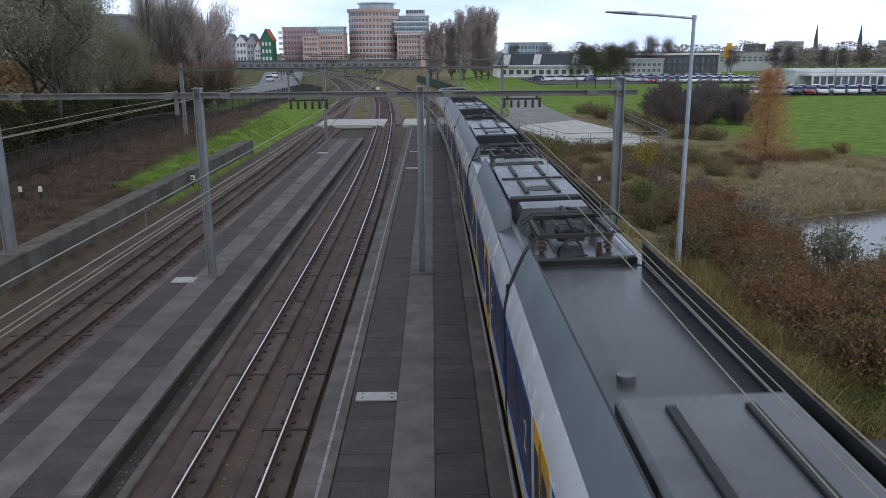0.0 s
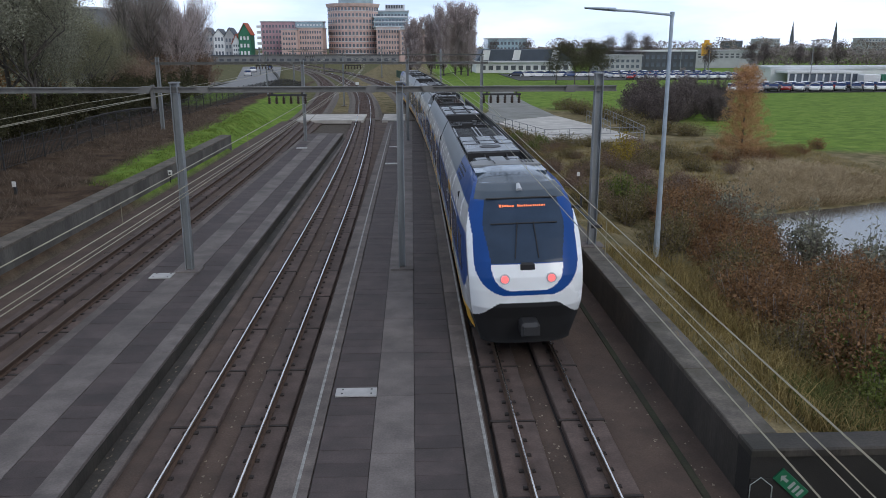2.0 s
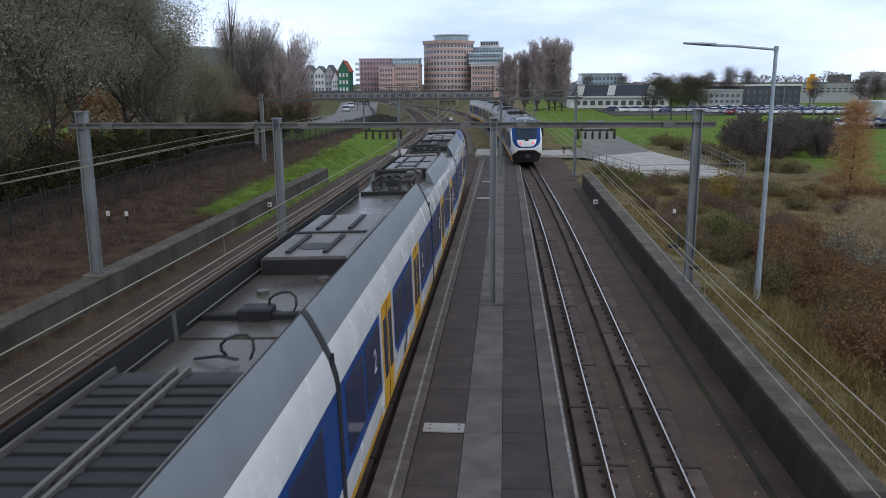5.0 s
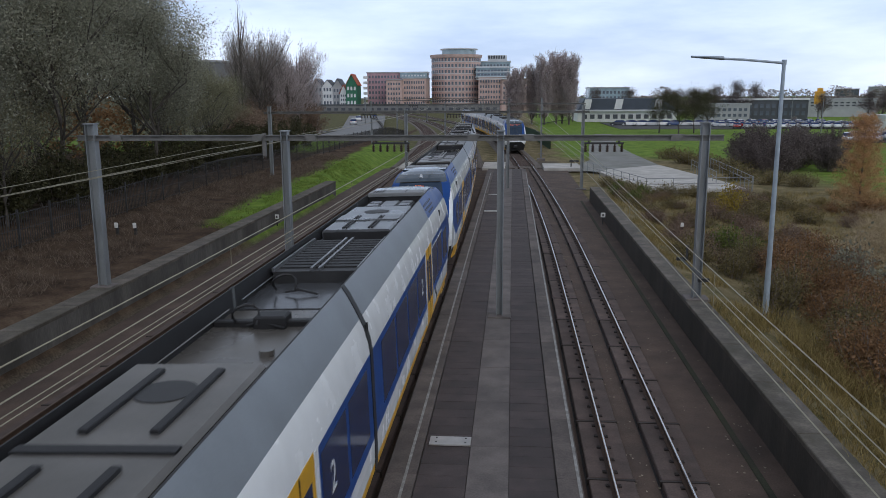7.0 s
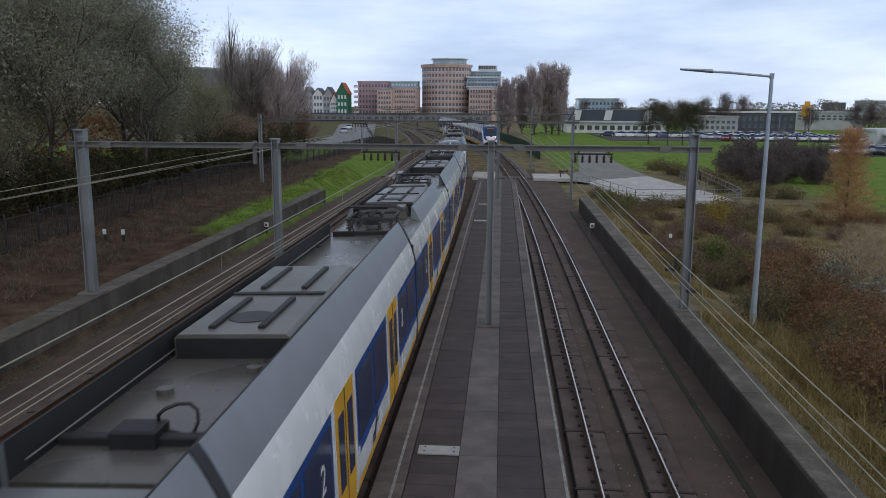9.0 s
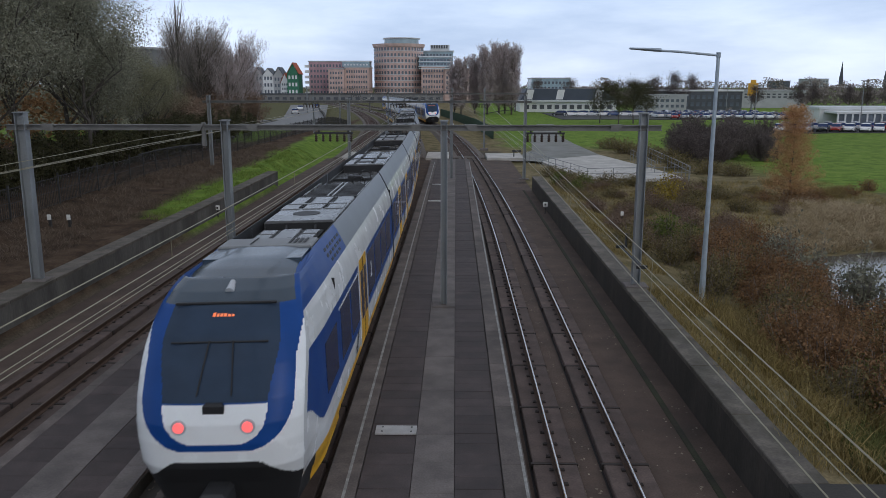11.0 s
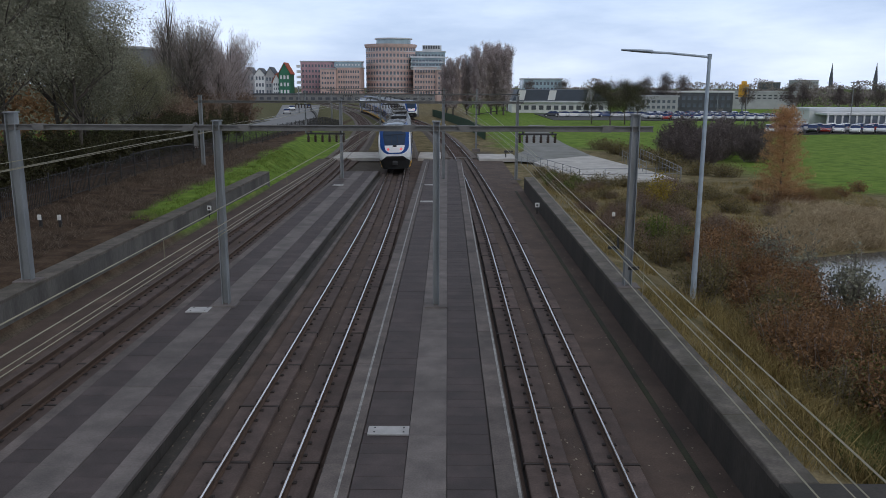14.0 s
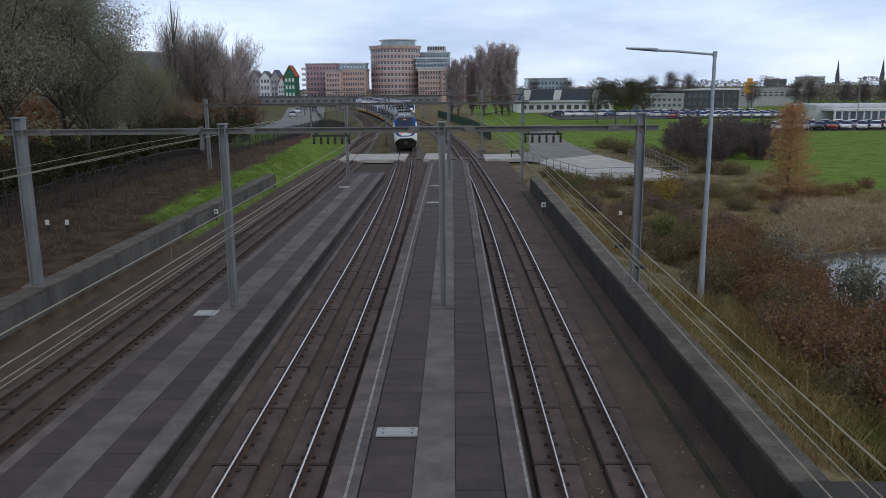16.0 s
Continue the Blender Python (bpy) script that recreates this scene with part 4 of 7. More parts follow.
def emblem(car, s, u, z):
    """A plain two-bar emblem."""
    b = Mesh()
    x = s * 1.428
    for k in (-1, 1):
        b.add([(x, u - 0.34, z + 0.05 * k - 0.03), (x, u - 0.08, z + 0.05 * k - 0.03), (x, u + 0.16, z + 0.2 + 0.05 * k), (x, u + 0.34, z + 0.2 + 0.05 * k),
               (x, u + 0.34, z + 0.27 + 0.05 * k), (x, u + 0.12, z + 0.27 + 0.05 * k), (x, u - 0.12, z + 0.04 + 0.05 * k), (x, u - 0.34, z + 0.04 + 0.05 * k)], [(0, 1, 2, 3, 4, 5, 6, 7)])
    part("emblem", b, M["t_dark"], car, "dark operator emblem")


def door_leafs(car, s, u0, u1):
    d = part("door", shell(Mesh(), u0, u1, 0.55, 2.86, s, 0.006, 1), M["t_yellow"], car, "yellow sliding door")
    w = (u1 - u0) / 2
    for k in range(2):
        part("door_window", shell(Mesh(), u0 + w * k + 0.18, u0 + w * k + w - 0.12, 1.35, 2.55, s, 0.012, 1), M["t_glass"], d, "dark door window")
    part("door_seam", shell(Mesh(), u0 + w - 0.015, u0 + w + 0.015, 0.56, 2.85, s, 0.014, 1), M["t_dark"], d)
    for u in (u0 - 0.24, u1 + 0.02):
        part("door_post", shell(Mesh(), u, u + 0.22, 0.75, 2.84, s, 0.004, 1), M["t_white"], d)


def side_strips(car, s, u0, u1, doors, windows):
    part("skirt", shell(Mesh(), u0, u1, 0.45, 0.85, s), M["t_yellow"], car, "yellow bottom edge")
    part("lower_panel", shell(Mesh(), u0, u1, 0.85, 1.3, s), M["t_white"], car)
    part("blue_band", shell(Mesh(), u0, u1, 1.3, 2.82, s), M["t_blue"], car, "dark blue window band")
    part("cantrail", shell(Mesh(), u0, u1, 2.82, 3.42, s), M["t_white"], car, "white cantrail stripe", smooth=True)
    for a, b in windows:
        part("window", shell(Mesh(), a, b, 1.5, 2.68, s, 0.005, 1), M["t_glass"], car, "dark tinted window")
    for a, b in doors:
        door_leafs(car, s, a, b)


def shoulder(car, s, u0, u1, material="t_grey"):
    b = shell(Mesh(), u0, u1, 3.42, 3.97, s)
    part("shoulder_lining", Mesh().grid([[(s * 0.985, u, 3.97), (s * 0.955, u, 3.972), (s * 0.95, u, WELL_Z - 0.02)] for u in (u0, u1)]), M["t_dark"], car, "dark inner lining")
    if material == "t_grey":
        for u in (u0, u1):
            b.add([(s * side_w(z), u, z) for z in (3.42, 3.58, 3.86, 3.97)] + [(s * 0.95, u, 3.97), (s * 0.95, u, 3.4)], [(0, 1, 2, 3, 4, 5)])
    part("roof_shoulder", b, M[material], car, "", smooth=True)


def car_core(car, u0, u1):
    part("roof_floor", Mesh().box(-0.96, 0.96, u0, u1, WELL_Z - 0.25, WELL_Z), M["t_floor"], car, "flat grey roof floor")
    part("underframe", Mesh().box(-1.28, 1.28, u0 + 0.1, u1 - 0.1, 0.42, 1.0, 0.03), M["t_under"], car)
    for u in (u0, u1):
        k = 0.02 if u == u0 else -0.02
        part("end_wall", Mesh().box(-1.38, 1.38, min(u, u + k), max(u, u + k), 0.6, WELL_Z - 0.26), M["t_dark"], car)
    for s in (-1, 1):
        part("roof_rail", Mesh().tube([(s * 0.93, u0 + 0.3, WELL_Z + 0.1), (s * 0.93, u1 - 0.3, WELL_Z + 0.1)], 0.015, 4), M["t_box"], car)


def gangway(car, u):
    """Black rubber bellows over the joint between two cars."""
    pts = [(s * w, z) for s, ws in ((1, SIDE), (-1, SIDE[::-1])) for w, z in ws]
    inner = [(x * 0.985, z) for x, z in pts]
    outer = [(x * 1.012, z + 0.01) for x, z in pts]
    n = len(SIDE)
    for sl in (slice(0, n), slice(n, 2 * n)):
        o, i = outer[sl], inner[sl]
        part("gangway_bellows", Mesh().prism(o + i[::-1], u - 0.11, u + 0.11), M["t_dark"], car, "black rubber bellows between cars")


def mid_car(panto=False, joint=0.0):
    car = empty("train_car", "white, blue and yellow commuter railcar with roof equipment", "train car", "train cars")
    L = MID_L
    car_core(car, 0.06, L - 0.06)
    for s in (-1, 1):
        side_strips(car, s, 0.06, L - 0.06, ((4.25, 5.7), (L - 5.7, L - 4.25)), ((0.5, 2.1), (2.3, 3.9), (6.1, 7.7), (7.9, 9.5), (L - 3.9, L - 2.3), (L - 2.1, L - 0.5)))
        digits(car, s, 3.3, 2.1, "2")
        digits(car, s, L - 3.3, 2.1, "2")
        emblem(car, s, 7.8, 1.0)
        if panto:
            shoulder(car, s, 3.6, L - 3.6)
        else:
            shoulder(car, s, 0.06, L - 0.06)
    if panto:
        pantograph(car, 1.9)
        pantograph(car, L - 1.9)
        for ua, ub in ((0.06, 3.6), (L - 3.6, L - 0.06)):
            for s in (-1, 1):
                part("roof_lip", shell(Mesh(), ua, ub, 3.42, 3.47, s), M["t_grey"], car)
                part("roof_edge", Mesh().prism([(s * 0.95, WELL_Z - 0.004), (s * 1.25, 3.47), (s * 1.25, 3.4), (s * 0.95, 3.4)], ua, ub), M["t_floor"], car)
        for ua in (3.65, L - 4.45):
            part("air_duct", Mesh().prism([(-0.85, WELL_Z), (0.85, WELL_Z), (0.7, WELL_Z + 0.36), (-0.7, WELL_Z + 0.36)], ua, ua + 0.8), M["t_box"], car)
        roof_box(car, 5.2, 10.4, 3.94, "flat")
        hose(car, 0.45, -0.2)
        part("cross_duct", Mesh().box(-0.92, 0.92, 0.12, 0.26, WELL_Z, WELL_Z + 0.12, 0.02), M["t_dark"], car)
        for x in (-0.5, -0.2):
            part("busbar", Mesh().tube([(x, 0.3, WELL_Z + 0.2), (x, 3.5, WELL_Z + 0.24)], 0.02, 5), M["dark_iron"], car)
        for x, u in ((0.35, 0.6), (-0.35, 3.1), (0.5, L - 0.7), (-0.1, L - 3.2)):
            part("post_insulator", Mesh().tube([(x, u, WELL_Z), (x, u, WELL_Z + 0.3)], 0.07, 8, 0.04), M["insul"], car)
    else:
        roof_box(car, 4.1, 9.3, 3.94, "flat")
        hose(car, 1.2)
        part("cross_duct", Mesh().box(-0.92, 0.92, 0.95, 1.12, WELL_Z, WELL_Z + 0.1, 0.02), M["t_dark"], car)
        part("valve_block", Mesh().box(-0.3, 0.22, 0.85, 1.25, WELL_Z, WELL_Z + 0.2, 0.03), M["t_dark"], car)
        for x, u in ((-0.4, 2.6), (0.5, 3.5), (-0.45, 10.6)):
            part("roof_hatch", Mesh().tube([(x, u, WELL_Z), (x, u, WELL_Z + 0.08)], 0.11, 10), M["t_box"], car)
    for s in (-1, 1):
        part("end_door_button", Mesh().box(s * 1.425 - 0.01, s * 1.425 + 0.01, 6.0, 6.08, 1.3, 1.45), M["t_white"], car)
    bogie(car, joint)
    gangway(car, joint)
    return car


def face_u(z):
    """How far back the nose stands at a height."""
    pts = ((0.4, 0.35), (1.0, 0.2), (1.3, 0.06), (1.7, 0.05), (2.0, 0.1), (2.35, 0.26), (2.8, 0.58), (3.2, 0.92), (3.55, 1.3), (3.75, 1.65), (3.88, 2.05), (3.96, 2.6), (4.0, 3.3), (4.01, 4.4))
    for (za, a), (zb, b) in zip(pts, pts[1:]):
        if z <= zb:
            t = max(0, (z - za) / (zb - za))
            return a + (b - a) * t
    return pts[-1][1]


def face_w(z):
    pts = ((0.4, 1.1), (1.0, 1.28), (1.3, 1.33), (1.7, 1.36), (2.2, 1.38), (2.7, 1.38), (3.0, 1.36), (3.3, 1.30), (3.6, 1.21), (3.8, 1.12), (3.9, 1.05), (3.96, 1.0), (4.0, 0.98), (4.01, 0.97))
    for (za, a), (zb, b) in zip(pts, pts[1:]):
        if z <= zb:
            return a + (b - a) * max(0, (z - za) / (zb - za))
    return pts[-1][1]


def rbox(x, z, cx, cz, hx, hz, r):
    """Distance to a rounded rectangle."""
    qx, qz = abs(x - cx) - hx + r, abs(z - cz) - hz + r
    return math.hypot(max(qx, 0), max(qz, 0)) + min(max(qx, qz), 0) - r


NOSE_Z = [0.34, 0.38] + [0.42 + 0.0225 * i for i in range(144)] + [3.66 + 0.015 * i for i in range(20)] + [3.955, 3.97, 3.98, 3.99, 4.0, 4.003, 4.006, 4.009, 4.01]


def nose_point(f, z):
    """Point of the front at f (-1 left side to 1 right) and height z."""
    w = face_w(z)
    return (f * w, face_u(z) + 0.06 * f * f + 0.34 * abs(f) ** 5, z + (4.01 - z) * 0 - (0.10 * f**4 if z > 3.9 else 0))


def end_car(dest, lit=True):
    car = empty("train_cab_car", "white and blue cab car with dark windscreen and red tail lights" if lit else "white and blue leading cab car with dark windscreen", "train car", "train cars")
    L = END_L
    # front skin, sorted into its painted areas
    skins = {k: Mesh() for k in ("nose_white", "nose_blue", "windscreen", "cab_roof", "cowcatcher", "lamp_panel")}
    NF = 120
    for za, zb in zip(NOSE_Z, NOSE_Z[1:]):
        for i in range(NF):
            fa, fb = -1 + 2 * i / NF, -1 + 2 * (i + 1) / NF
            zc, f = (za + zb) / 2, (fa + fb) / 2
            x = f * face_w(zc)
            inner = abs(f) - (0.74 - 0.12 * smooth01(3.3, 2.3, zc)) if 2.3 < zc < 3.6 else 1
            lamp = rbox(x, zc, 0, 2.36, 0.84, 0.66, 0.5)
            blue = abs(f) - 0.9 - 0.11 * smooth01(2.8, 3.5, zc) if zc > 2.4 else rbox(x, zc, 0, 3.0, 1.242, 1.42, 0.8)
            if zc < 1.42 - 0.38 * smooth01(0.6, 1.3, abs(x)):
                k = "cowcatcher"
            elif zc > 3.6:
                k = "cab_roof" if abs(f) < 0.93 else "nose_blue"
            elif inner < 0:
                k = "windscreen"
            elif lamp < 0 and zc < 2.29:
                k = "lamp_panel"
            elif blue < 0:
                k = "nose_blue"
            else:
                k = "nose_white"
            skins[k].add([nose_point(fa, za), nose_point(fb, za), nose_point(fb, zb), nose_point(fa, zb)], [(0, 1, 2, 3)])
    # sides from the front edge back to the straight body
    US = [4.4 * (i / 26) for i in range(27)]
    side_k = {"nose_white": skins["nose_white"], "nose_blue": skins["nose_blue"], "cowcatcher": skins["cowcatcher"], "blue_side": Mesh(), "grey_side": Mesh(), "yellow_side": Mesh()}
    for s in (-1, 1):
        for za, zb in zip(NOSE_Z, NOSE_Z[1:]):
            def pt(t, z):
                e = nose_point(s, z)
                zz = min(z, 3.97)
                u = e[1] + (4.42 - e[1]) * t
                k = smooth01(0, 0.55 + 0.45 * smooth01(1.2, 2.6, e[1]), t)
                return (s * (abs(e[0]) + (side_w(zz) - abs(e[0])) * k), u, e[2] + (zz - e[2]) * k)
            for i in range(52):
                ta, tb = (i / 52) ** 1.3, ((i + 1) / 52) ** 1.3
                zc = (za + zb) / 2
                u = nose_point(1, zc)[1] + (4.42 - nose_point(1, zc)[1]) * (ta + tb) / 2
                edge = nose_point(1, zc)[1]
                if zc < 0.85:
                    k = "cowcatcher" if u < 1.6 else "yellow_side"
                elif zc > 3.42:
                    k = "nose_blue"
                elif zc > 2.82 or i < 7 or zc < 1.3 + 0.6 * (1 - smooth01(edge + 0.3, 2.2, u)):
                    k = "nose_white"
                else:
                    k = "blue_side"
                side_k[k].add([pt(ta, za), pt(tb, za), pt(tb, zb), pt(ta, zb)], [(0, 1, 2, 3)])
    for k, m in (("nose_white", "t_white"), ("nose_blue", "t_blue"), ("windscreen", "t_screen"), ("cab_roof", "t_dome"), ("cowcatcher", "t_cowl"), ("lamp_panel", "t_white")):
        if skins[k].v:
            me = skins[k].data(k, M[m])
            bm = bmesh.new()
            bm.from_mesh(me)
            bmesh.ops.remove_doubles(bm, verts=bm.verts, dist=0.0005)
            bmesh.ops.recalc_face_normals(bm, faces=bm.faces)
            bm.to_mesh(me)
            bm.free()
            me.shade_smooth()
            nose = part(k, me, None, car, {"windscreen": "large sloping dark windscreen", "cowcatcher": "dark grimy lower front"}.get(k, ""))
            if k == "windscreen":
                glass = nose
    for k, m in (("blue_side", "t_blue"), ("yellow_side", "t_yellow")):
        part(k, side_k[k], M[m], car, smooth=True)
    # windscreen fittings
    for s, lean in ((-1, 0.12), (1, -0.05)):
        part("wiper", Mesh().tube([(0.28 * s, face_u(2.42) - 0.03, 2.42), (0.28 * s + lean, face_u(3.15) - 0.05, 3.15)], 0.014, 5), M["t_dark"], glass)
    part("top_frame", Mesh().tube([(-0.86, face_u(3.62) - 0.02, 3.62), (0.86, face_u(3.62) - 0.02, 3.62)], 0.025, 6), M["t_dark"], glass)
    part("sun_blind", Mesh().tube([(-0.8, face_u(3.12) - 0.012, 3.12), (0.8, face_u(3.12) - 0.012, 3.12)], 0.018, 4), M["t_dark"], glass)
    part("wiper_cover", Mesh().box(-0.17, 0.17, face_u(2.26) - 0.05, face_u(2.26) + 0.1, 2.16, 2.32, 0.04), M["t_dark"], car)
    part("roof_lamp", Mesh().tube([(0, face_u(3.76) - 0.02, 3.74), (0, face_u(3.76) + 0.24, 3.86)], 0.085, 12, 0.05), M["t_lens"], car, "small round roof lamp")
    for s in (-1, 1):
        lamp = part("tail_lamp" if lit else "front_lamp", Mesh().tube([(0.55 * s, face_u(1.98) + 0.0, 1.98), (0.55 * s, face_u(1.98) - 0.03, 1.975)], 0.085, 16), M["t_red"] if lit else M["t_lens"], car, "glowing red tail light" if lit else "unlit front lamp")
        part("lamp_ring", Mesh().tube([(0.55 * s, face_u(1.98) + 0.01, 1.98), (0.55 * s, face_u(1.98) - 0.015, 1.98)], 0.12, 16), M["t_lens"], lamp)
    if dest:
        # dot-matrix display: bars stand for its lettering
        z = 3.5
        rr = random.Random(5)
        x, k = -dest / 2, 0
        while x < dest / 2:
            wd = rr.choice((0.03, 0.04, 0.05))
            hh = 0.05 if k in (0, 7) else rr.choice((0.03, 0.035, 0.04))
            if k != 6:
                part("display_letter", Mesh().add([(x, face_u(z - 0.05) - 0.012, z - 0.05), (x + wd, face_u(z - 0.05) - 0.012, z - 0.05), (x + wd, face_u(z - 0.05 + hh) - 0.012, z - 0.05 + hh), (x, face_u(z - 0.05 + hh) - 0.012, z - 0.05 + hh)], [(0, 1, 2, 3)]), M["t_led"], glass)
            x += wd + 0.018
            k += 1
    part("coupler", Mesh().box(-0.22, 0.22, -0.3, 0.5, 0.72, 1.02, 0.06), M["t_slat"], car, "dark automatic coupler")
    part("coupler_face", Mesh().box(-0.16, 0.16, -0.36, -0.3, 0.76, 0.98, 0.03), M["t_slat"], car)
    # straight body
    car_core(car, 4.42, L - 0.06)
    part("front_floor", Mesh().box(-0.95, 0.95, 3.3, 4.43, WELL_Z - 0.2, 3.98), M["t_dome"], car)
    for s in (-1, 1):
        side_strips(car, s, 4.42, L - 0.06, ((8.2, 9.7),), ((4.7, 6.2), (6.4, 7.9), (10.1, 11.9), (12.1, 13.9), (14.1, 15.9), (16.1, 17.9)))
        digits(car, s, 10.9, 2.1, "2")
        emblem(car, s, 7.2, 1.0)
        shoulder(car, s, 4.42, 7.2, "t_blue")
        shoulder(car, s, 7.2, L - 0.06)
        part("white_stripe", shell(Mesh(), 4.5, 7.9, 2.62, 2.66, s, 0.01, 1), M["t_white"], car)
        for row in range(3):
            for k in range(6 if row else 4):
                u = 5.0 + 0.36 * k + (0.25 if row == 0 else 0)
                part("shoulder_vent", shell(Mesh(), u, u + 0.22, 3.5 + 0.12 * row, 3.56 + 0.12 * row, s, 0.006, 1), M["t_slat"], car)
        part("cab_window", shell(Mesh(), 2.6, 4.1, 1.55, 2.5, s, 0.006, 1), M["t_glass"], car, "dark cab side window")
    strip_box = part("roof_strip", Mesh().box(-0.96, 0.96, 4.36, 5.25, 3.9, 4.02, 0.03), M["t_lens2"], car, "pale roof hatch strip")
    part("hatch_base", Mesh().box(-0.94, 0.94, 4.43, 5.18, 3.4, 3.895), M["t_dark"], car, "dark base under the hatch strip")
    for k in range(4):
        part("hatch_grille", Mesh().box(0.45 + 0.1 * k, 0.5 + 0.1 * k, 4.6, 5.1, 4.03, 4.04), M["t_slat"], strip_box)
    part("hatch_seam", Mesh().box(-0.32, -0.3, 4.5, 5.2, 4.03, 4.045), M["t_slat"], strip_box)
    roof_box(car, 5.95, 7.45, 3.92, "vent")
    roof_box(car, 8.1, 12.5, 3.94, "fan")
    roof_box(car, 13.3, 16.9, 3.86, "slat")
    hose(car, 17.9)
    bogie(car, 4.6)
    bogie(car, L)
    gangway(car, L)
    return car


M["t_lens2"] = mat("pale_hatch_grey", (0.22, 0.225, 0.23), 0.45, 0.1, 2, 0.0, stain=0.3, stain_color=(0.14, 0.14, 0.14))


# ---- distance along the line of each train's reference end ----
def glide(rows, t):
    """Smooth value at t through rows of (seconds, metres)."""
    k = 0
    while k < len(rows) - 2 and rows[k + 1][0] < t:
        k += 1
    (ta, a), (tb, b) = rows[k], rows[k + 1]
    pa = rows[k - 1] if k else (2 * ta - tb, 2 * a - b)
    pd = rows[k + 2] if k + 2 < len(rows) else (2 * tb - ta, 2 * b - a)
    h = tb - ta
    q = (t - ta) / h
    ma, mb = (b - pa[1]) / (tb - pa[0]) * h, (pd[1] - a) / (pd[0] - ta) * h
    return a * (2 * q**3 - 3 * q**2 + 1) + ma * (q**3 - 2 * q**2 + q) + b * (-2 * q**3 + 3 * q**2) + mb * (q**3 - q**2)


# far end of the departing right-hand train; front of the second unit on the middle track
RIGHT_TAIL = ((0, -20.9), (1, -1.25), (2, 18.4), (2.5, 28.3), (3, 38.1), (3.5, 47.5), (6, 90.5), (7, 107.5), (8, 123), (9, 137.5), (10, 150.5), (12.5, 175), (16, 202))
MIDDLE_HEAD = ((0, -115.6), (2, -72.0), (2.5, -60.9), (3, -50.5), (3.5, -40.2), (5.8, 8.3), (6.2, 16.4), (6.5, 22.5), (7, 32.7), (8.5, 63.2), (10, 92.6), (12.5, 142.6), (13, 153), (13.5, 162.4), (14, 171), (14.5, 179), (15, 186), (15.5, 192.5), (16, 198))
TIMES = [i * 0.25 for i in range(65)]


def line_point(which, s):
    """Place on the track at a distance along it, counted along y with the slant of the bend."""
    y = s
    if s > 40:
        y, acc = 40.0, 40.0
        while acc < s:
            st = min(2.0, s - acc)
            dx = track_x(which, y + 0.5) - track_x(which, y - 0.5)
            y += st / math.hypot(1, dx)
            acc += st
    return track_x(which, y), y


# lean of the trains in degrees, set to fit the camera's view; rails stay level
LEAN = 1.75


def run_car(car, which, rows, near, far, flip):
    """Keys a car whose ends stand at the distances near and far from the reference."""
    keys = []
    for t in TIMES:
        s = glide(rows, t)
        xa, ya = line_point(which, s + near)
        xb, yb = line_point(which, s + far)
        a = math.degrees(math.atan2(-(xb - xa), yb - ya))
        keys.append((t, pose(xb, yb, 0, 0, LEAN, a + 180) if flip else pose(xa, ya, 0, 0, -LEAN, a)))
    car.scale = CAR_SCALE
    walk(car, keys)


RUNS = []

DUSTY = {k: M[k] for k in ("t_floor", "t_box")}
DARK_ROOF = {"t_floor": mat("washed_roof_floor", (0.075, 0.078, 0.084), 0.22, 0.15, 0.8, 0.03, stain=0.5, stain_color=(0.05, 0.052, 0.056)),
          "t_box": mat("washed_roof_equipment", (0.13, 0.136, 0.145), 0.3, 0.15, 1.2, 0.03, stain=0.4, stain_color=(0.06, 0.062, 0.066))}


# the last two cars of the long unit: sky reflection put into paler roof colours
SKY_PALE = {"t_floor": mat("clean_roof_floor", (0.19, 0.197, 0.203), 0.2, 0.18, 0.8, 0.03, stain=0.5, stain_color=(0.1, 0.1, 0.1)),
         "t_box": mat("clean_roof_equipment", (0.2, 0.203, 0.208), 0.28, 0.2, 1.2, 0.03, stain=0.5, stain_color=(0.1, 0.1, 0.1))}


def train_sets():
    # the train on the right track has a darker, glossier roof than the dusty one
    M.update(DARK_ROOF)
    tail = end_car(1.1)
    right_plain = mid_car()
    right_pan = mid_car(True)
    right_front = end_car(0, False)
    M.update(SKY_PALE)
    tail_b = end_car(0.36)
    sky_pale_plain = mid_car()
    M.update(DUSTY)
    joint = end_car(0.42, False)
    front = end_car(0, False)
    plain = mid_car()
    turned_plain = mid_car(joint=MID_L)
    pan = mid_car(True)
    used = set()

    def take(proto):
        if proto.name in used:
            return copy_thing(proto, Matrix())
        used.add(proto.name)
        return proto

    def unit(which, rows, offset, kinds):
        """kinds from the rear end forward."""
        at = offset
        for i, k in enumerate(kinds):
            L = END_L if i in (0, len(kinds) - 1) else MID_L
            proto = {"tail": tail, "tail_b": tail_b, "joint": joint, "front": front, "plain": plain, "turned_plain": turned_plain, "sky_pale_plain": sky_pale_plain, "pan": pan, "right_plain": right_plain, "right_pan": right_pan, "right_front": right_front}[k]
            RUNS.append((take(proto), which, rows, at, at + L, k in ("front", "right_front", "turned_plain")))
            at += L

    unit("right", RIGHT_TAIL, 0.0, ("tail", "right_plain", "right_pan", "right_plain", "right_plain", "right_front"))
    n4, n6 = 2 * END_L + 2 * MID_L, 2 * END_L + 4 * MID_L
    unit("middle", MIDDLE_HEAD, 0.9, ("joint", "plain", "pan", "front"))
    unit("middle", MIDDLE_HEAD, -n6, ("tail_b", "sky_pale_plain", "plain", "pan", "turned_plain", "right_front"))


train_sets()

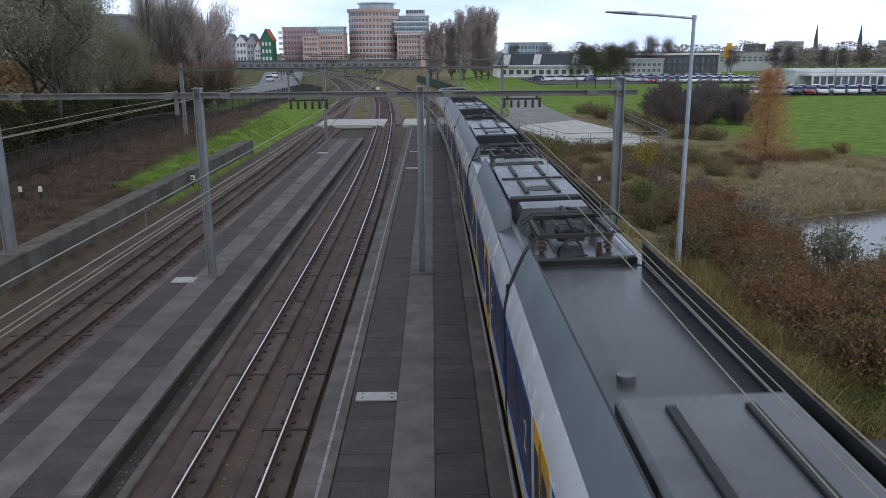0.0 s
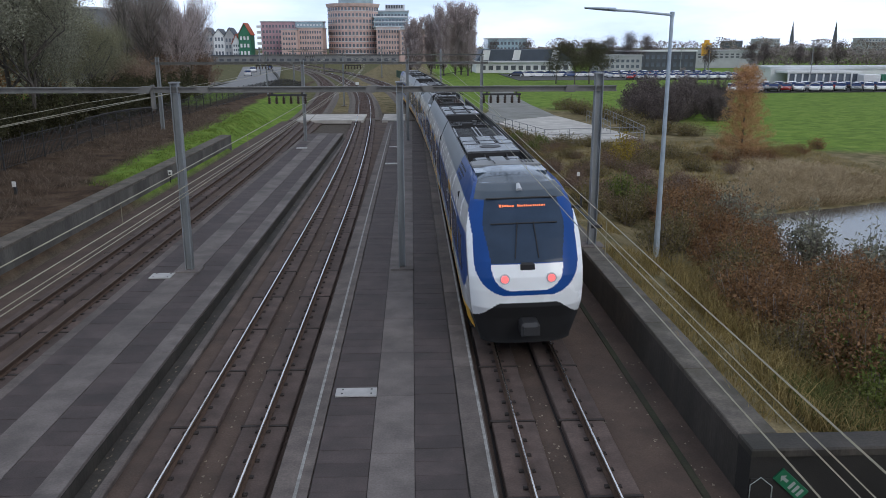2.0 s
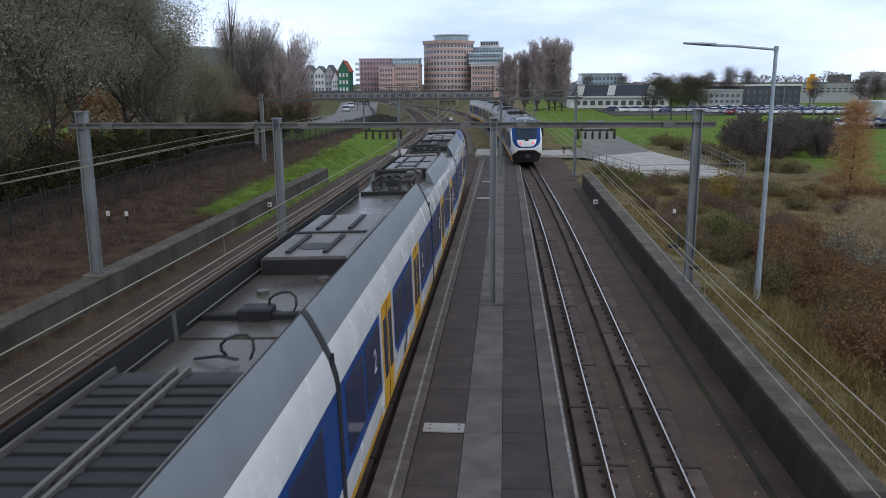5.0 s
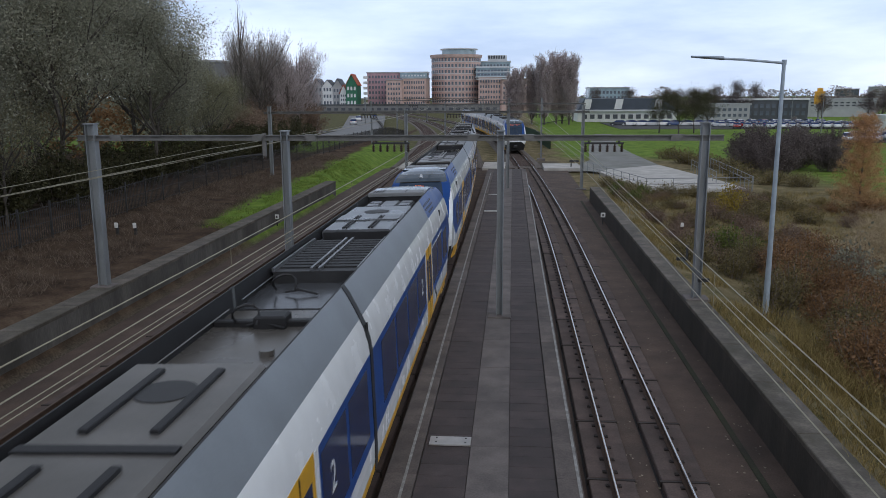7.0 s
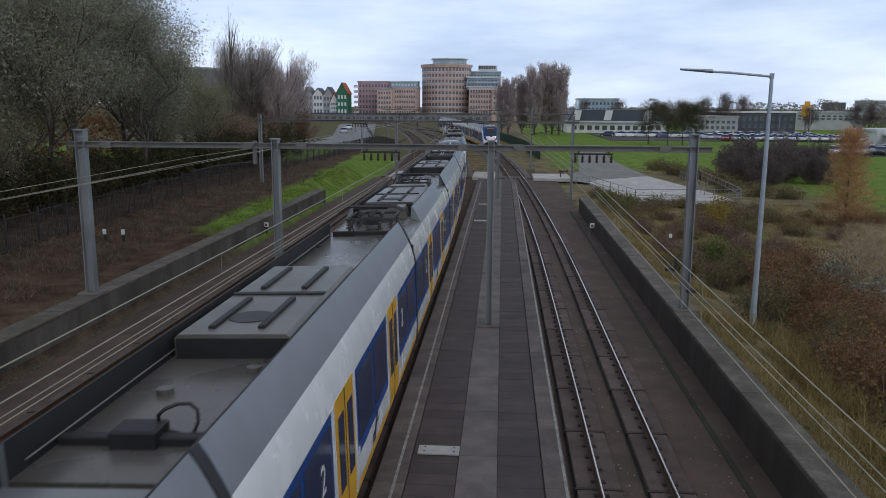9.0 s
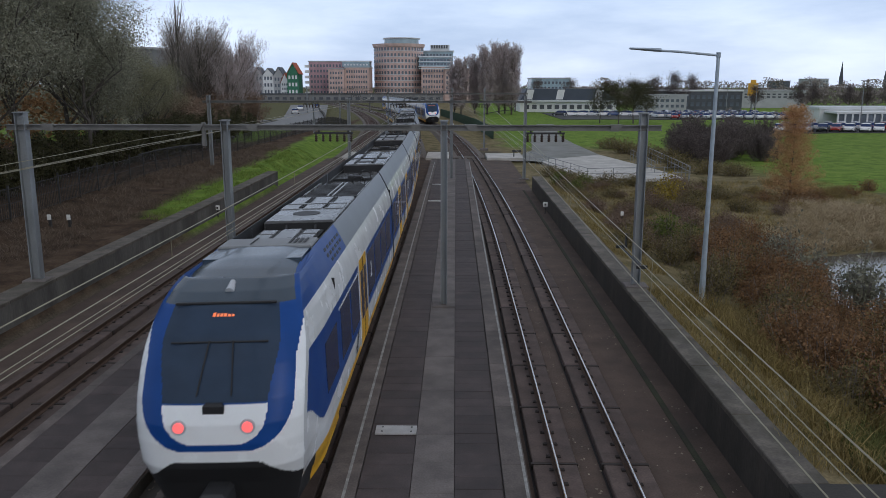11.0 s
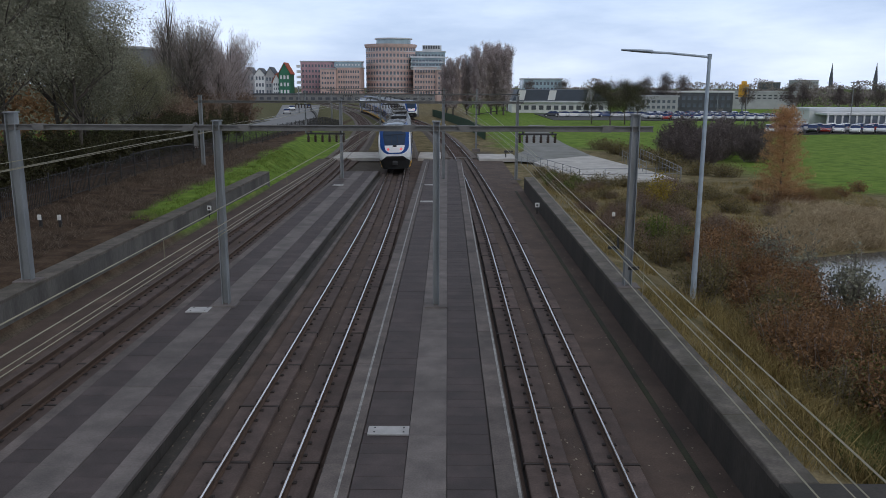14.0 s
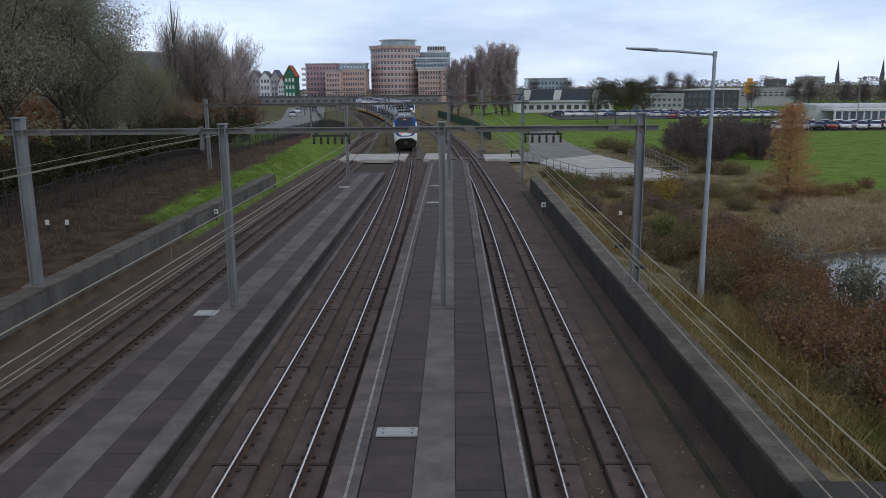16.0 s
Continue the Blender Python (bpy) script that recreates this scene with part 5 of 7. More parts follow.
# ---- plants ----
def leaf_mat(name, a, b, rough=0.75):
    m = bpy.data.materials.new(name)
    m.use_nodes = True
    n, l = m.node_tree.nodes, m.node_tree.links
    bs = n["Principled BSDF"]
    bs.inputs["Roughness"].default_value = rough
    bs.inputs["Specular IOR Level"].default_value = 0.2
    geo = n.new("ShaderNodeNewGeometry")
    tc = n.new("ShaderNodeTexCoord")
    ns = n.new("ShaderNodeTexNoise")
    ns.inputs["Scale"].default_value = 0.9
    ns.inputs["Detail"].default_value = 4.0
    l.new(tc.outputs["Object"], ns.inputs["Vector"])
    ad = n.new("ShaderNodeMath")
    ad.operation = "ADD"
    l.new(geo.outputs["Random Per Island"], ad.inputs[0])
    l.new(ns.outputs["Fac"], ad.inputs[1])
    r = n.new("ShaderNodeValToRGB")
    r.color_ramp.elements[0].position, r.color_ramp.elements[0].color = 0.35, (*a, 1)
    r.color_ramp.elements[1].position, r.color_ramp.elements[1].color = 1.0, (*b, 1)
    hv = n.new("ShaderNodeMath")
    hv.operation = "MULTIPLY"
    hv.inputs[1].default_value = 0.7
    l.new(ad.outputs[0], hv.inputs[0])
    l.new(hv.outputs[0], r.inputs[0])
    l.new(r.outputs[0], bs.inputs["Base Color"])
    tr = n.new("ShaderNodeBsdfTranslucent")
    l.new(r.outputs[0], tr.inputs["Color"])
    mx = n.new("ShaderNodeMixShader")
    mx.inputs[0].default_value = 0.35
    l.new(bs.outputs[0], mx.inputs[1])
    l.new(tr.outputs[0], mx.inputs[2])
    l.new(mx.outputs[0], n["Material Output"].inputs["Surface"])
    return m


M["bark"] = mat("grey_brown_bark", (0.09, 0.078, 0.066), 0.9, 0.3, 4, 0.5)
# Both twig tones are lightened to carry distance haze in their colour.
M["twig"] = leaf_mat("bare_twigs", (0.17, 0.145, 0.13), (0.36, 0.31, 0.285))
M["twig_red"] = leaf_mat("reddish_twigs", (0.31, 0.255, 0.25), (0.58, 0.5, 0.485))
# Greyed and lightened: haze over the wood is mixed into this leaf colour.
M["leaf_dark"] = leaf_mat("dark_autumn_leaves", (0.165, 0.165, 0.125), (0.39, 0.38, 0.285))
M["leaf_mid"] = leaf_mat("yellow_olive_leaves", (0.13, 0.128, 0.08), (0.33, 0.315, 0.2))
# olive leaves, dark enough to paint the shade under the wood's trees
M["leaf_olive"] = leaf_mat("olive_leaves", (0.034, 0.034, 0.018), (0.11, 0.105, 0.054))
M["twig_dark"] = leaf_mat("dark_bush_twigs", (0.085, 0.07, 0.066), (0.19, 0.155, 0.145))
M["leaf_brown"] = leaf_mat("brown_leaves", (0.13, 0.073, 0.037), (0.36, 0.21, 0.108))
M["stalk"] = leaf_mat("dead_stalks", (0.085, 0.062, 0.046), (0.25, 0.195, 0.15))
M["leaf_dusk"] = leaf_mat("dull_red_brown_leaves", (0.14, 0.092, 0.065), (0.31, 0.22, 0.165))
M["leaf_bramble"] = leaf_mat("dull_bramble_leaves", (0.09, 0.08, 0.036), (0.28, 0.225, 0.11))
M["leaf_orange"] = leaf_mat("orange_needles", (0.38, 0.21, 0.1), (0.62, 0.38, 0.2))
M["leaf_yellow"] = leaf_mat("yellow_leaves", (0.22, 0.16, 0.03), (0.42, 0.32, 0.07))
M["leaf_green"] = leaf_mat("green_leaves", (0.07, 0.095, 0.022), (0.2, 0.24, 0.065))
M["lawn"] = leaf_mat("short_lawn", (0.11, 0.17, 0.03), (0.22, 0.28, 0.07))
M["reed"] = leaf_mat("dry_reed", (0.3, 0.23, 0.14), (0.58, 0.47, 0.31))
M["grass"] = leaf_mat("rough_grass", (0.07, 0.08, 0.026), (0.2, 0.205, 0.072))
M["grass_dry"] = leaf_mat("yellowed_grass", (0.165, 0.125, 0.05), (0.39, 0.3, 0.125))


def leaves(b, pts, size, rnd, flat=0.0):
    for p in pts:
        s = size * rnd.uniform(0.6, 1.3)
        a, t = rnd.uniform(0, 6.283), rnd.uniform(-1, 1) * (1 - flat)
        d = Vector((math.cos(a) * math.sqrt(1 - t * t), math.sin(a) * math.sqrt(1 - t * t), t))
        e = d.cross(Vector((rnd.uniform(-1, 1), rnd.uniform(-1, 1), rnd.uniform(-1, 1)))).normalized()
        q = Vector(p)
        b.add([q - d * s, q + e * s * 0.45, q + d * s, q - e * s * 0.45], [(0, 1, 2, 3)])


def branches(b, rnd, start, way, length, r, depth, tips, spread=0.7, up=0.25, n=3, sides=5):
    """A limb that forks; tips collects where the thin twigs end."""
    pts, p, d = [start], Vector(start), Vector(way).normalized()
    k = 4
    for i in range(k):
        d = (d + Vector((rnd.uniform(-1, 1), rnd.uniform(-1, 1), rnd.uniform(-0.6, 1))) * 0.14 + Vector((0, 0, up * 0.15))).normalized()
        p = p + d * length / k
        pts.append(tuple(p))
    b.tube(pts, r, max(3, sides), r * 0.55)
    if depth == 0:
        tips.append((Vector(pts[-1]), d))
        tips.append((Vector(pts[2]), d))
        return
    for i in range(n):
        q = Vector(pts[rnd.choice((2, 3, 4)) if i else 4])
        a = rnd.uniform(0, 6.283)
        side = Vector((math.cos(a), math.sin(a), rnd.uniform(-0.1, 0.6)))
        branches(b, rnd, tuple(q), d * (1 - spread * 0.5) + side * spread + Vector((0, 0, up)), length * rnd.uniform(0.55, 0.78), r * 0.5, depth - 1, tips, spread, up, n, sides - 1)


def tree(name, label, h, seed, leaf, per_tip, size, cloud, spread=0.7, up=0.25, r=0.22, depth=3, n=4, twig="twig", twigs=0):
    """Tapered trunk, forking limbs, and a crown of many small leaves or twigs."""
    rnd = random.Random(seed)
    t = empty(name, label, "tree", "trees")
    b, tips = Mesh(), []
    trunk = [(0, 0, -0.3)]
    for i in range(1, 7):
        trunk.append((rnd.uniform(-0.12, 0.12) * i * 0.5, rnd.uniform(-0.12, 0.12) * i * 0.5, h * 0.62 * i / 6))
    b.tube(trunk, r, 8, r * 0.45)
    for i in range(n + 4):
        q = trunk[2 + i % 5]
        a = i * 2.4 + rnd.uniform(-0.4, 0.4)
        branches(b, rnd, q, (math.cos(a) * spread, math.sin(a) * spread, 0.5 + up), h * rnd.uniform(0.2, 0.3), r * 0.42, depth - 1, tips, spread, up, n - 1)
    branches(b, rnd, trunk[-1], (0, 0, 1), h * 0.2, r * 0.45, depth - 1, tips, spread * 0.8, up, n)
    tr = part("trunk", b, M["bark"], t)
    c = Mesh()
    if twigs:
        for p, d in tips:
            for k in range(twigs):
                w = (d + Vector((rnd.uniform(-1, 1), rnd.uniform(-1, 1), rnd.uniform(-0.4, 1))) * 0.8).normalized()
                ln = rnd.uniform(0.8, 2.3) * h / 14
                e = w.cross(Vector((rnd.uniform(-1, 1), rnd.uniform(-1, 1), 0.3))).normalized() * 0.012
                c.add([p - e, p + e, p + w * ln], [(0, 1, 2)])
    if per_tip:
        pts = []
        for p, d in tips:
            for k in range(per_tip):
                pts.append(p + Vector((rnd.gauss(0, cloud), rnd.gauss(0, cloud), rnd.gauss(0, cloud * 0.75))))
        leaves(c, pts, size, rnd)
    part("crown", c, M[leaf] if per_tip else M[twig], t)
    return t


def place(proto, spots):
    """The prototype at the first spot and copies at the rest: (x, y, scale, turn)."""
    for i, (x, y, s, a) in enumerate(spots):
        m = pose(x, y, ground_z(x, y) - 0.05, 0, 0, a)
        ob = proto if i == 0 else copy_thing(proto, m)
        ob.matrix_basis = m @ Matrix.Diagonal((s, s, s, 1))


def shrub(name, label, h, w, seed, leaf, count, size, stems=26, stem_mat="twig"):
    rnd = random.Random(seed)
    s = empty(name, label, "shrub", "shrubs")
    b, pts = Mesh(), []
    for i in range(stems):
        a, q = rnd.uniform(0, 6.283), rnd.uniform(0.1, 1)
        top = Vector((math.cos(a) * w * q * 0.5, math.sin(a) * w * q * 0.5, h * rnd.uniform(0.55, 1.0) * (1.05 - 0.4 * q)))
        base = Vector((math.cos(a) * w * 0.22 * q, math.sin(a) * w * 0.22 * q, -0.1))
        mid = (base + top) / 2 + Vector((rnd.uniform(-0.1, 0.1), rnd.uniform(-0.1, 0.1), 0.1))
        b.tube([base, mid, top], 0.018, 3, 0.005)
        for k in range(count // stems):
            t = rnd.uniform(0.15, 1.05) ** 0.8
            pts.append(base.lerp(top, t) + Vector((rnd.gauss(0, 0.16), rnd.gauss(0, 0.16), rnd.gauss(0, 0.1))))
    part("branchwork", b, M[stem_mat], s)
    c = Mesh()
    leaves(c, pts, size, rnd)
    part("foliage", c, M[leaf], s)
    return s


def blades(name, label, category, material, area, count, h, w, seed, lean=0.35):
    """A stand of grass or reed: thin bent blades over an area given as a test of (x, y)."""
    rnd = random.Random(seed)
    x0, x1, y0, y1, test = area
    b = Mesh()
    k = 0
    while k < count:
        x, y = rnd.uniform(x0, x1), rnd.uniform(y0, y1)
        if not test(x, y) or noise.noise(Vector((x * 0.5, y * 0.5, seed))) < -0.22:
            k += 0.25
            continue
        k += 1
        z = ground_z(x, y) - 0.03
        hh = h * rnd.uniform(0.5, 1.2)
        a = rnd.uniform(0, 6.283)
        e = Vector((math.cos(a), math.sin(a), 0)) * w
        l1 = Vector((rnd.gauss(0, lean), rnd.gauss(0, lean), 1)) * hh * 0.55
        l2 = l1 + Vector((rnd.gauss(0, lean * 1.8), rnd.gauss(0, lean * 1.8), rnd.uniform(0.2, 1))) * hh * 0.45
        p = Vector((x, y, z))
        b.add([p - e, p + e, p + l1 + e * 0.7, p + l1 - e * 0.7, p + l2], [(0, 1, 2, 3), (3, 2, 4)])
    tagged(part(name, b, M[material]), label, category, kind="stuff")


# left: a dense dark wood behind the fence
wood_a = tree("wood_tree", "tall tree with thin dark autumn foliage", 14.5, 11, "leaf_dark", 150, 0.085, 0.95, 0.75, 0.35, 0.2, 3, 4)
wood_b = tree("wood_tree", "tall tree with thin dark autumn foliage", 12.5, 12, "leaf_dark", 150, 0.085, 0.9, 0.85, 0.25, 0.18, 3, 4)
wood_c = tree("wood_tree", "tall tree with yellow-green autumn foliage", 11, 13, "leaf_mid", 85, 0.075, 0.75, 0.8, 0.3, 0.17, 3, 4)
place(wood_a, [(-29.5, 74, 0.95, 0), (-27, 63, 1.05, 80), (-25, 52, 1.0, 150), (-29, 44, 1.1, 30), (-24.5, 36, 1.0, 200), (-31, 56, 1.15, 260), (-34, 68, 1.1, 300), (-37, 48, 1.2, 100), (-30, 33, 1.1, 20), (-41, 60, 1.2, 10), (-22.5, 28, 0.95, 310)])
place(wood_b, [(-27, 68, 0.9, 10), (-23, 58, 1.0, 120), (-22.8, 45, 1.0, 220), (-27.5, 38, 1.1, 70), (-27, 29, 1.0, 330), (-44, 75, 1.2, 15), (-21.8, 33, 0.85, 95), (-33, 83, 0.78, 44), (-40, 94, 0.95, 201)])
place(wood_c, [(-24.8, 63, 0.85, 0), (-21.5, 37.5, 0.6, 100), (-29, 72, 0.95, 200), (-25.5, 47, 0.9, 290), (-30.5, 88, 0.8, 30), (-34, 93, 0.9, 140), (-27.5, 84, 0.7, 260), (-38, 99, 1.0, 80), (-27, 79, 0.75, 180), (-31, 97, 0.75, 10)])
# the shade at the fence is put into these darker leaves
under = shrub("undergrowth_shrub", "dense undergrowth shrub behind the fence, shade in its dark leaf colour", 3.6, 5.0, 21, "leaf_olive", 5200, 0.1)
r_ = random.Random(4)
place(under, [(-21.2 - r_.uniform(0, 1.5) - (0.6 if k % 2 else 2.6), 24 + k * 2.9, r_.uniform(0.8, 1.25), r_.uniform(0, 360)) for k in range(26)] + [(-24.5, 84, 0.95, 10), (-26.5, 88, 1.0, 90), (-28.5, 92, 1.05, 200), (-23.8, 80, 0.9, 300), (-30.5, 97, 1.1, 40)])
thicket = shrub("thicket_shrub", "brown leafless thicket at the wood's edge", 4.5, 5.0, 22, "leaf_dusk", 4200, 0.1, 60)
place(thicket, [(-25, 91, 1.0, 0), (-28, 98, 1.15, 70), (-31, 105, 1.1, 140), (-24.5, 85, 0.8, 210), (-33, 113, 1.2, 20), (-36, 122, 1.25, 90), (-30, 95, 1.3, 300), (-33, 126, 1.5, 30), (-30, 131, 1.4, 200), (-36, 133, 1.7, 120), (-32, 139, 1.5, 250), (-39, 127, 1.6, 310)])
def columnar(name, label, h, w, seed, leaf, count, fine=0.05, low=0.04, limb=70, rise=(0.14, 0.28), high=0.8):
    """A narrow tree of steep limbs and fine twigs."""
    rnd = random.Random(seed)
    t = empty(name, label, "tree", "trees")
    b = Mesh().tube([(0, 0, -0.3), (0.1, 0, h * 0.5), (0, 0.05, h * 0.96)], 0.3, 7, 0.03)
    c = Mesh()
    for i in range(limb):
        z0 = h * rnd.uniform(low, high)
        a = rnd.uniform(0, 6.283)
        rr = w * 0.5 * rnd.uniform(0.6, 1.1) * (0.9 if z0 < h * 0.55 else 1 - (z0 / h - 0.55) * 1.1)
        top = Vector((math.cos(a) * rr, math.sin(a) * rr, min(h * 1.02, z0 + h * rnd.uniform(*rise))))
        b.tube([(0, 0, z0), (top.x * 0.6, top.y * 0.6, z0 + (top.z - z0) * 0.45), top], 0.06, 4, 0.012)
        for k in range(count // limb):
            f = rnd.uniform(0.25, 1.05)
            p = Vector((top.x * f, top.y * f, z0 + (top.z - z0) * f)) + Vector((rnd.gauss(0, 0.35), rnd.gauss(0, 0.35), rnd.gauss(0, 0.4)))
            d = Vector((rnd.gauss(0, 0.4), rnd.gauss(0, 0.4), 1)).normalized() * rnd.uniform(0.3, 0.9)
            e = Vector((rnd.uniform(-1, 1), rnd.uniform(-1, 1), 0)).normalized() * fine
            c.add([p - e, p + e, p + d], [(0, 1, 2)])
    part("trunk", b, M["bark"], t)
    part("crown", c, M[leaf], t)
    return t


bare = columnar("bare_tree", "tall leafless tree with a fan of fine grey twigs", 16.5, 11.0, 31, "twig", 16000, 0.02, 0.14, 110, (0.3, 0.55), 0.6)
place(bare, [(-39, 132, 0.98, 200), (-36.5, 127, 0.95, 0), (-43, 140, 0.95, 40)])
rusty = columnar("bare_tree", "tall leafless tree with dense reddish twigs", 14.5, 9.5, 32, "twig_red", 17000, 0.028, 0.05, 100, (0.25, 0.45), 0.6)
place(rusty, [(-33, 136, 1.0, 100), (-36, 143, 1.05, 290), (-32.5, 128, 0.75, 160)])
slim = columnar("slim_bare_tree", "slim leafless tree with few branches", 18, 2.6, 33, "twig", 700, 0.02, 0.3, 26)
place(slim, [(-32.3, 105, 1.0, 0), (-34, 108, 0.85, 80)])


pop = columnar("poplar", "tall columnar poplar with bare reddish-brown twigs", 19, 5.5, 41, "twig_red", 24000, 0.045, 0.02, 90, (0.2, 0.36), 0.72)
place(pop, [(20, 230, 1.0, 0), (16.5, 232, 1.04, 60), (13, 229, 0.98, 120), (9.5, 233, 0.86, 200), (5.5, 231, 0.82, 260), (3.6, 234, 0.8, 310), (18.5, 237, 1.02, 160)])


def cone_tree(x, y, h, w, seed, leaf, count, size):
    rnd = random.Random(seed)
    t = empty("orange_conifer", "slender conifer with sparse orange autumn needles beside the pond", "tree", "trees")
    b = Mesh().tube([(0, 0, -0.2), (0.03, 0, h * 0.5), (0, 0, h)], 0.08, 7, 0.012)
    pts = []
    for i in range(90):
        z = h * (0.06 + 0.9 * (i / 90))
        a = i * 2.39996
        ln = w * 0.5 * (1.05 - z / h) ** 0.45 * rnd.uniform(0.65, 1.15)
        tip = Vector((math.cos(a) * ln, math.sin(a) * ln, z + 0.28 * ln))
        b.tube([(0, 0, z), tip], 0.014, 3, 0.004)
        for k in range(int(count / 90)):
            f = rnd.uniform(0.15, 1.05)
            pts.append(Vector((tip.x * f, tip.y * f, z + 0.28 * ln * f)) + Vector((rnd.gauss(0, 0.12), rnd.gauss(0, 0.12), rnd.gauss(0, 0.13))))
    part("trunk", b, M["bark"], t)
    c = Mesh()
    leaves(c, pts, size, rnd)
    part("crown", c, M[leaf], t)
    t.matrix_basis = pose(x, y, ground_z(x, y))
    return t


cone_tree(28.3, 57.5, 7.0, 4.3, 51, "leaf_orange", 26000, 0.05)

# right: shrubs between the wall and the pond
brown = shrub("brown_shrub", "waist-high shrub with brown autumn leaves", 1.9, 2.3, 61, "leaf_brown", 3600, 0.05, 50)
spots = []
for k in range(58):
    y = 17.5 + 23 * r_.random()
    x = 13.6 + (y - 17.5) * 0.12 + r_.random() * (5.5 + (y - 17.5) * 0.05)
    if poly_dist(x, y, POND) > 0.4 and not in_poly(x, y, POND) and math.hypot(x - 13.2, y - 28.7) > 1.0:
        spots.append((x, y, r_.uniform(0.75, 1.25), r_.uniform(0, 360)))
place(brown, spots)
mixed = shrub("olive_leaved_shrub", "waist-high shrub with olive and yellowing leaves", 1.8, 2.1, 70, "leaf_bramble", 2200, 0.05, 46)
place(mixed, [(14.0 + 0.9 * (k % 4) + r_.uniform(-0.4, 0.4), 18.5 + 1.45 * k, r_.uniform(0.7, 1.15), r_.uniform(0, 360)) for k in range(15)])
dark_sh = shrub("dark_twig_shrub", "tall thin shrub with sparse dark leaves by the pond", 2.6, 1.4, 62, "leaf_dark", 420, 0.09, 22)
place(dark_sh, [(18.3 + k * 0.24, 36.0 - k * 0.72 + r_.uniform(-0.8, 0.8), r_.uniform(0.75, 1.25), r_.uniform(0, 360)) for k in range(22)])
green_sh = shrub("green_shrub", "green and yellowing shrub in rough grass", 1.7, 1.9, 63, "leaf_green", 1300, 0.07, 30)
place(green_sh, [(15.2, 41.5, 1.1, 0), (16, 40, 0.9, 90), (14.6, 18.2, 0.9, 200), (16.5, 16.6, 1.0, 10), (18, 18.5, 1.1, 77), (19.5, 16.4, 1.0, 150), (15.8, 20.4, 0.8, 250), (20.8, 19, 1.0, 320), (15.5, 19.4, 1.05, 35), (16.4, 18.1, 1.1, 205), (14.3, 16.0, 0.8, 111), (15.2, 17.1, 0.95, 300), (13.2, 60, 0.8, 0), (12.8, 66, 0.9, 40), (14.2, 63, 0.9, 130)])
yellow_sh = shrub("yellow_shrub", "small shrub with bright yellow leaves", 2.2, 1.7, 64, "leaf_yellow", 1100, 0.075, 22)
place(yellow_sh, [(19.0, 55.5, 1.2, 0), (18.3, 54.4, 0.75, 120)])
olive_sh = shrub("olive_shrub", "low olive-brown shrub in rough grass", 0.9, 2.6, 65, "grass_dry", 1900, 0.06, 40)
sp = []
for k in range(30):
    x, y = r_.uniform(12.5, 34), r_.uniform(46, 66)
    if poly_dist(x, y, POND) > 1.5 and not in_poly(x, y, POND) and not (x < 25 and y > 64):
        sp.append((x, y, r_.uniform(0.4, 0.85), r_.uniform(0, 360)))
place(olive_sh, sp)
bramble = shrub("bramble_shrub", "low tangled bramble with dull olive-brown leaves", 1.15, 2.6, 68, "leaf_bramble", 1900, 0.06, 44)
dusk = shrub("dusky_shrub", "low bramble with dull red-brown leaves", 1.2, 2.4, 69, "leaf_dusk", 1700, 0.055, 48)
sp, sq = [], []
for k in range(92):
    y = r_.uniform(36, 66.5)
    x = 12.4 + r_.random() ** 1.3 * (13 if y > 50 else 9)
    if poly_dist(x, y, POND) < 0.8 or in_poly(x, y, POND) or math.hypot(x - 19, y - 55.5) < 1.6 or math.hypot(x - 15.4, y - 40.8) < 1.7 or math.hypot(x - 14.1, y - 47) < 1.5:
        continue
    (sp if (k % 5 < 3) == (y > 50) else sq).append((x, y, r_.uniform(0.55, 1.05), r_.uniform(0, 360)))
place(bramble, sp + [(14.6, 66.5, 1.1, 0), (16.6, 65.6, 1.15, 80), (18.8, 66.4, 1.0, 170), (13.6, 69.5, 1.0, 220), (12.9, 73, 1.0, 310), (26.5, 80, 1.5, 0), (27.2, 86, 1.6, 90), (26, 92, 1.7, 200), (25.3, 98, 1.8, 20), (28, 76, 1.4, 140), (30, 74, 1.3, 60), (24.6, 105, 1.6, 270)])
place(dusk, sq)
bush = shrub("bare_bush", "large grey-brown leafless bush beyond the railing", 4.6, 6.0, 66, "twig_dark", 13000, 0.09, 90)
place(bush, [(31, 84, 0.85, 0), (34, 90, 1.0, 60), (37, 97, 1.05, 130), (34, 101, 1.1, 190), (40, 104, 1.0, 250), (31, 94, 0.9, 310), (43, 112, 0.95, 20), (38, 88, 0.8, 100), (32.5, 97, 1.05, 45), (36, 93, 1.0, 222), (40, 97, 0.9, 77), (29.5, 88, 0.75, 12), (45, 106, 0.9, 133)])
low_brown = shrub("dry_shrub", "low dark brown dry shrub under the orange conifer", 1.2, 2.2, 67, "leaf_brown", 1100, 0.07, 30)
place(low_brown, [(27.5, 56.2, 1.0, 0), (28.8, 56, 1.1, 100), (26.5, 57, 0.8, 200), (30, 56.6, 0.9, 40), (34, 60, 0.8, 77), (37, 63, 0.9, 140)])
olive_tree = tree("olive_tree", "round tree with thin olive autumn leaves", 8.5, 71, "leaf_olive", 34, 0.11, 0.75, 0.8, 0.2, 0.16, 3, 4)
place(olive_tree, [(39, 172, 1.0, 0), (43, 176, 1.05, 90), (36, 178, 0.95, 200), (47, 182, 1.0, 280)])
brown_tree = tree("brown_tree", "round tree with thin brown autumn foliage", 10, 72, "twig_dark", 34, 0.13, 0.85, 0.8, 0.2, 0.2, 3, 4)
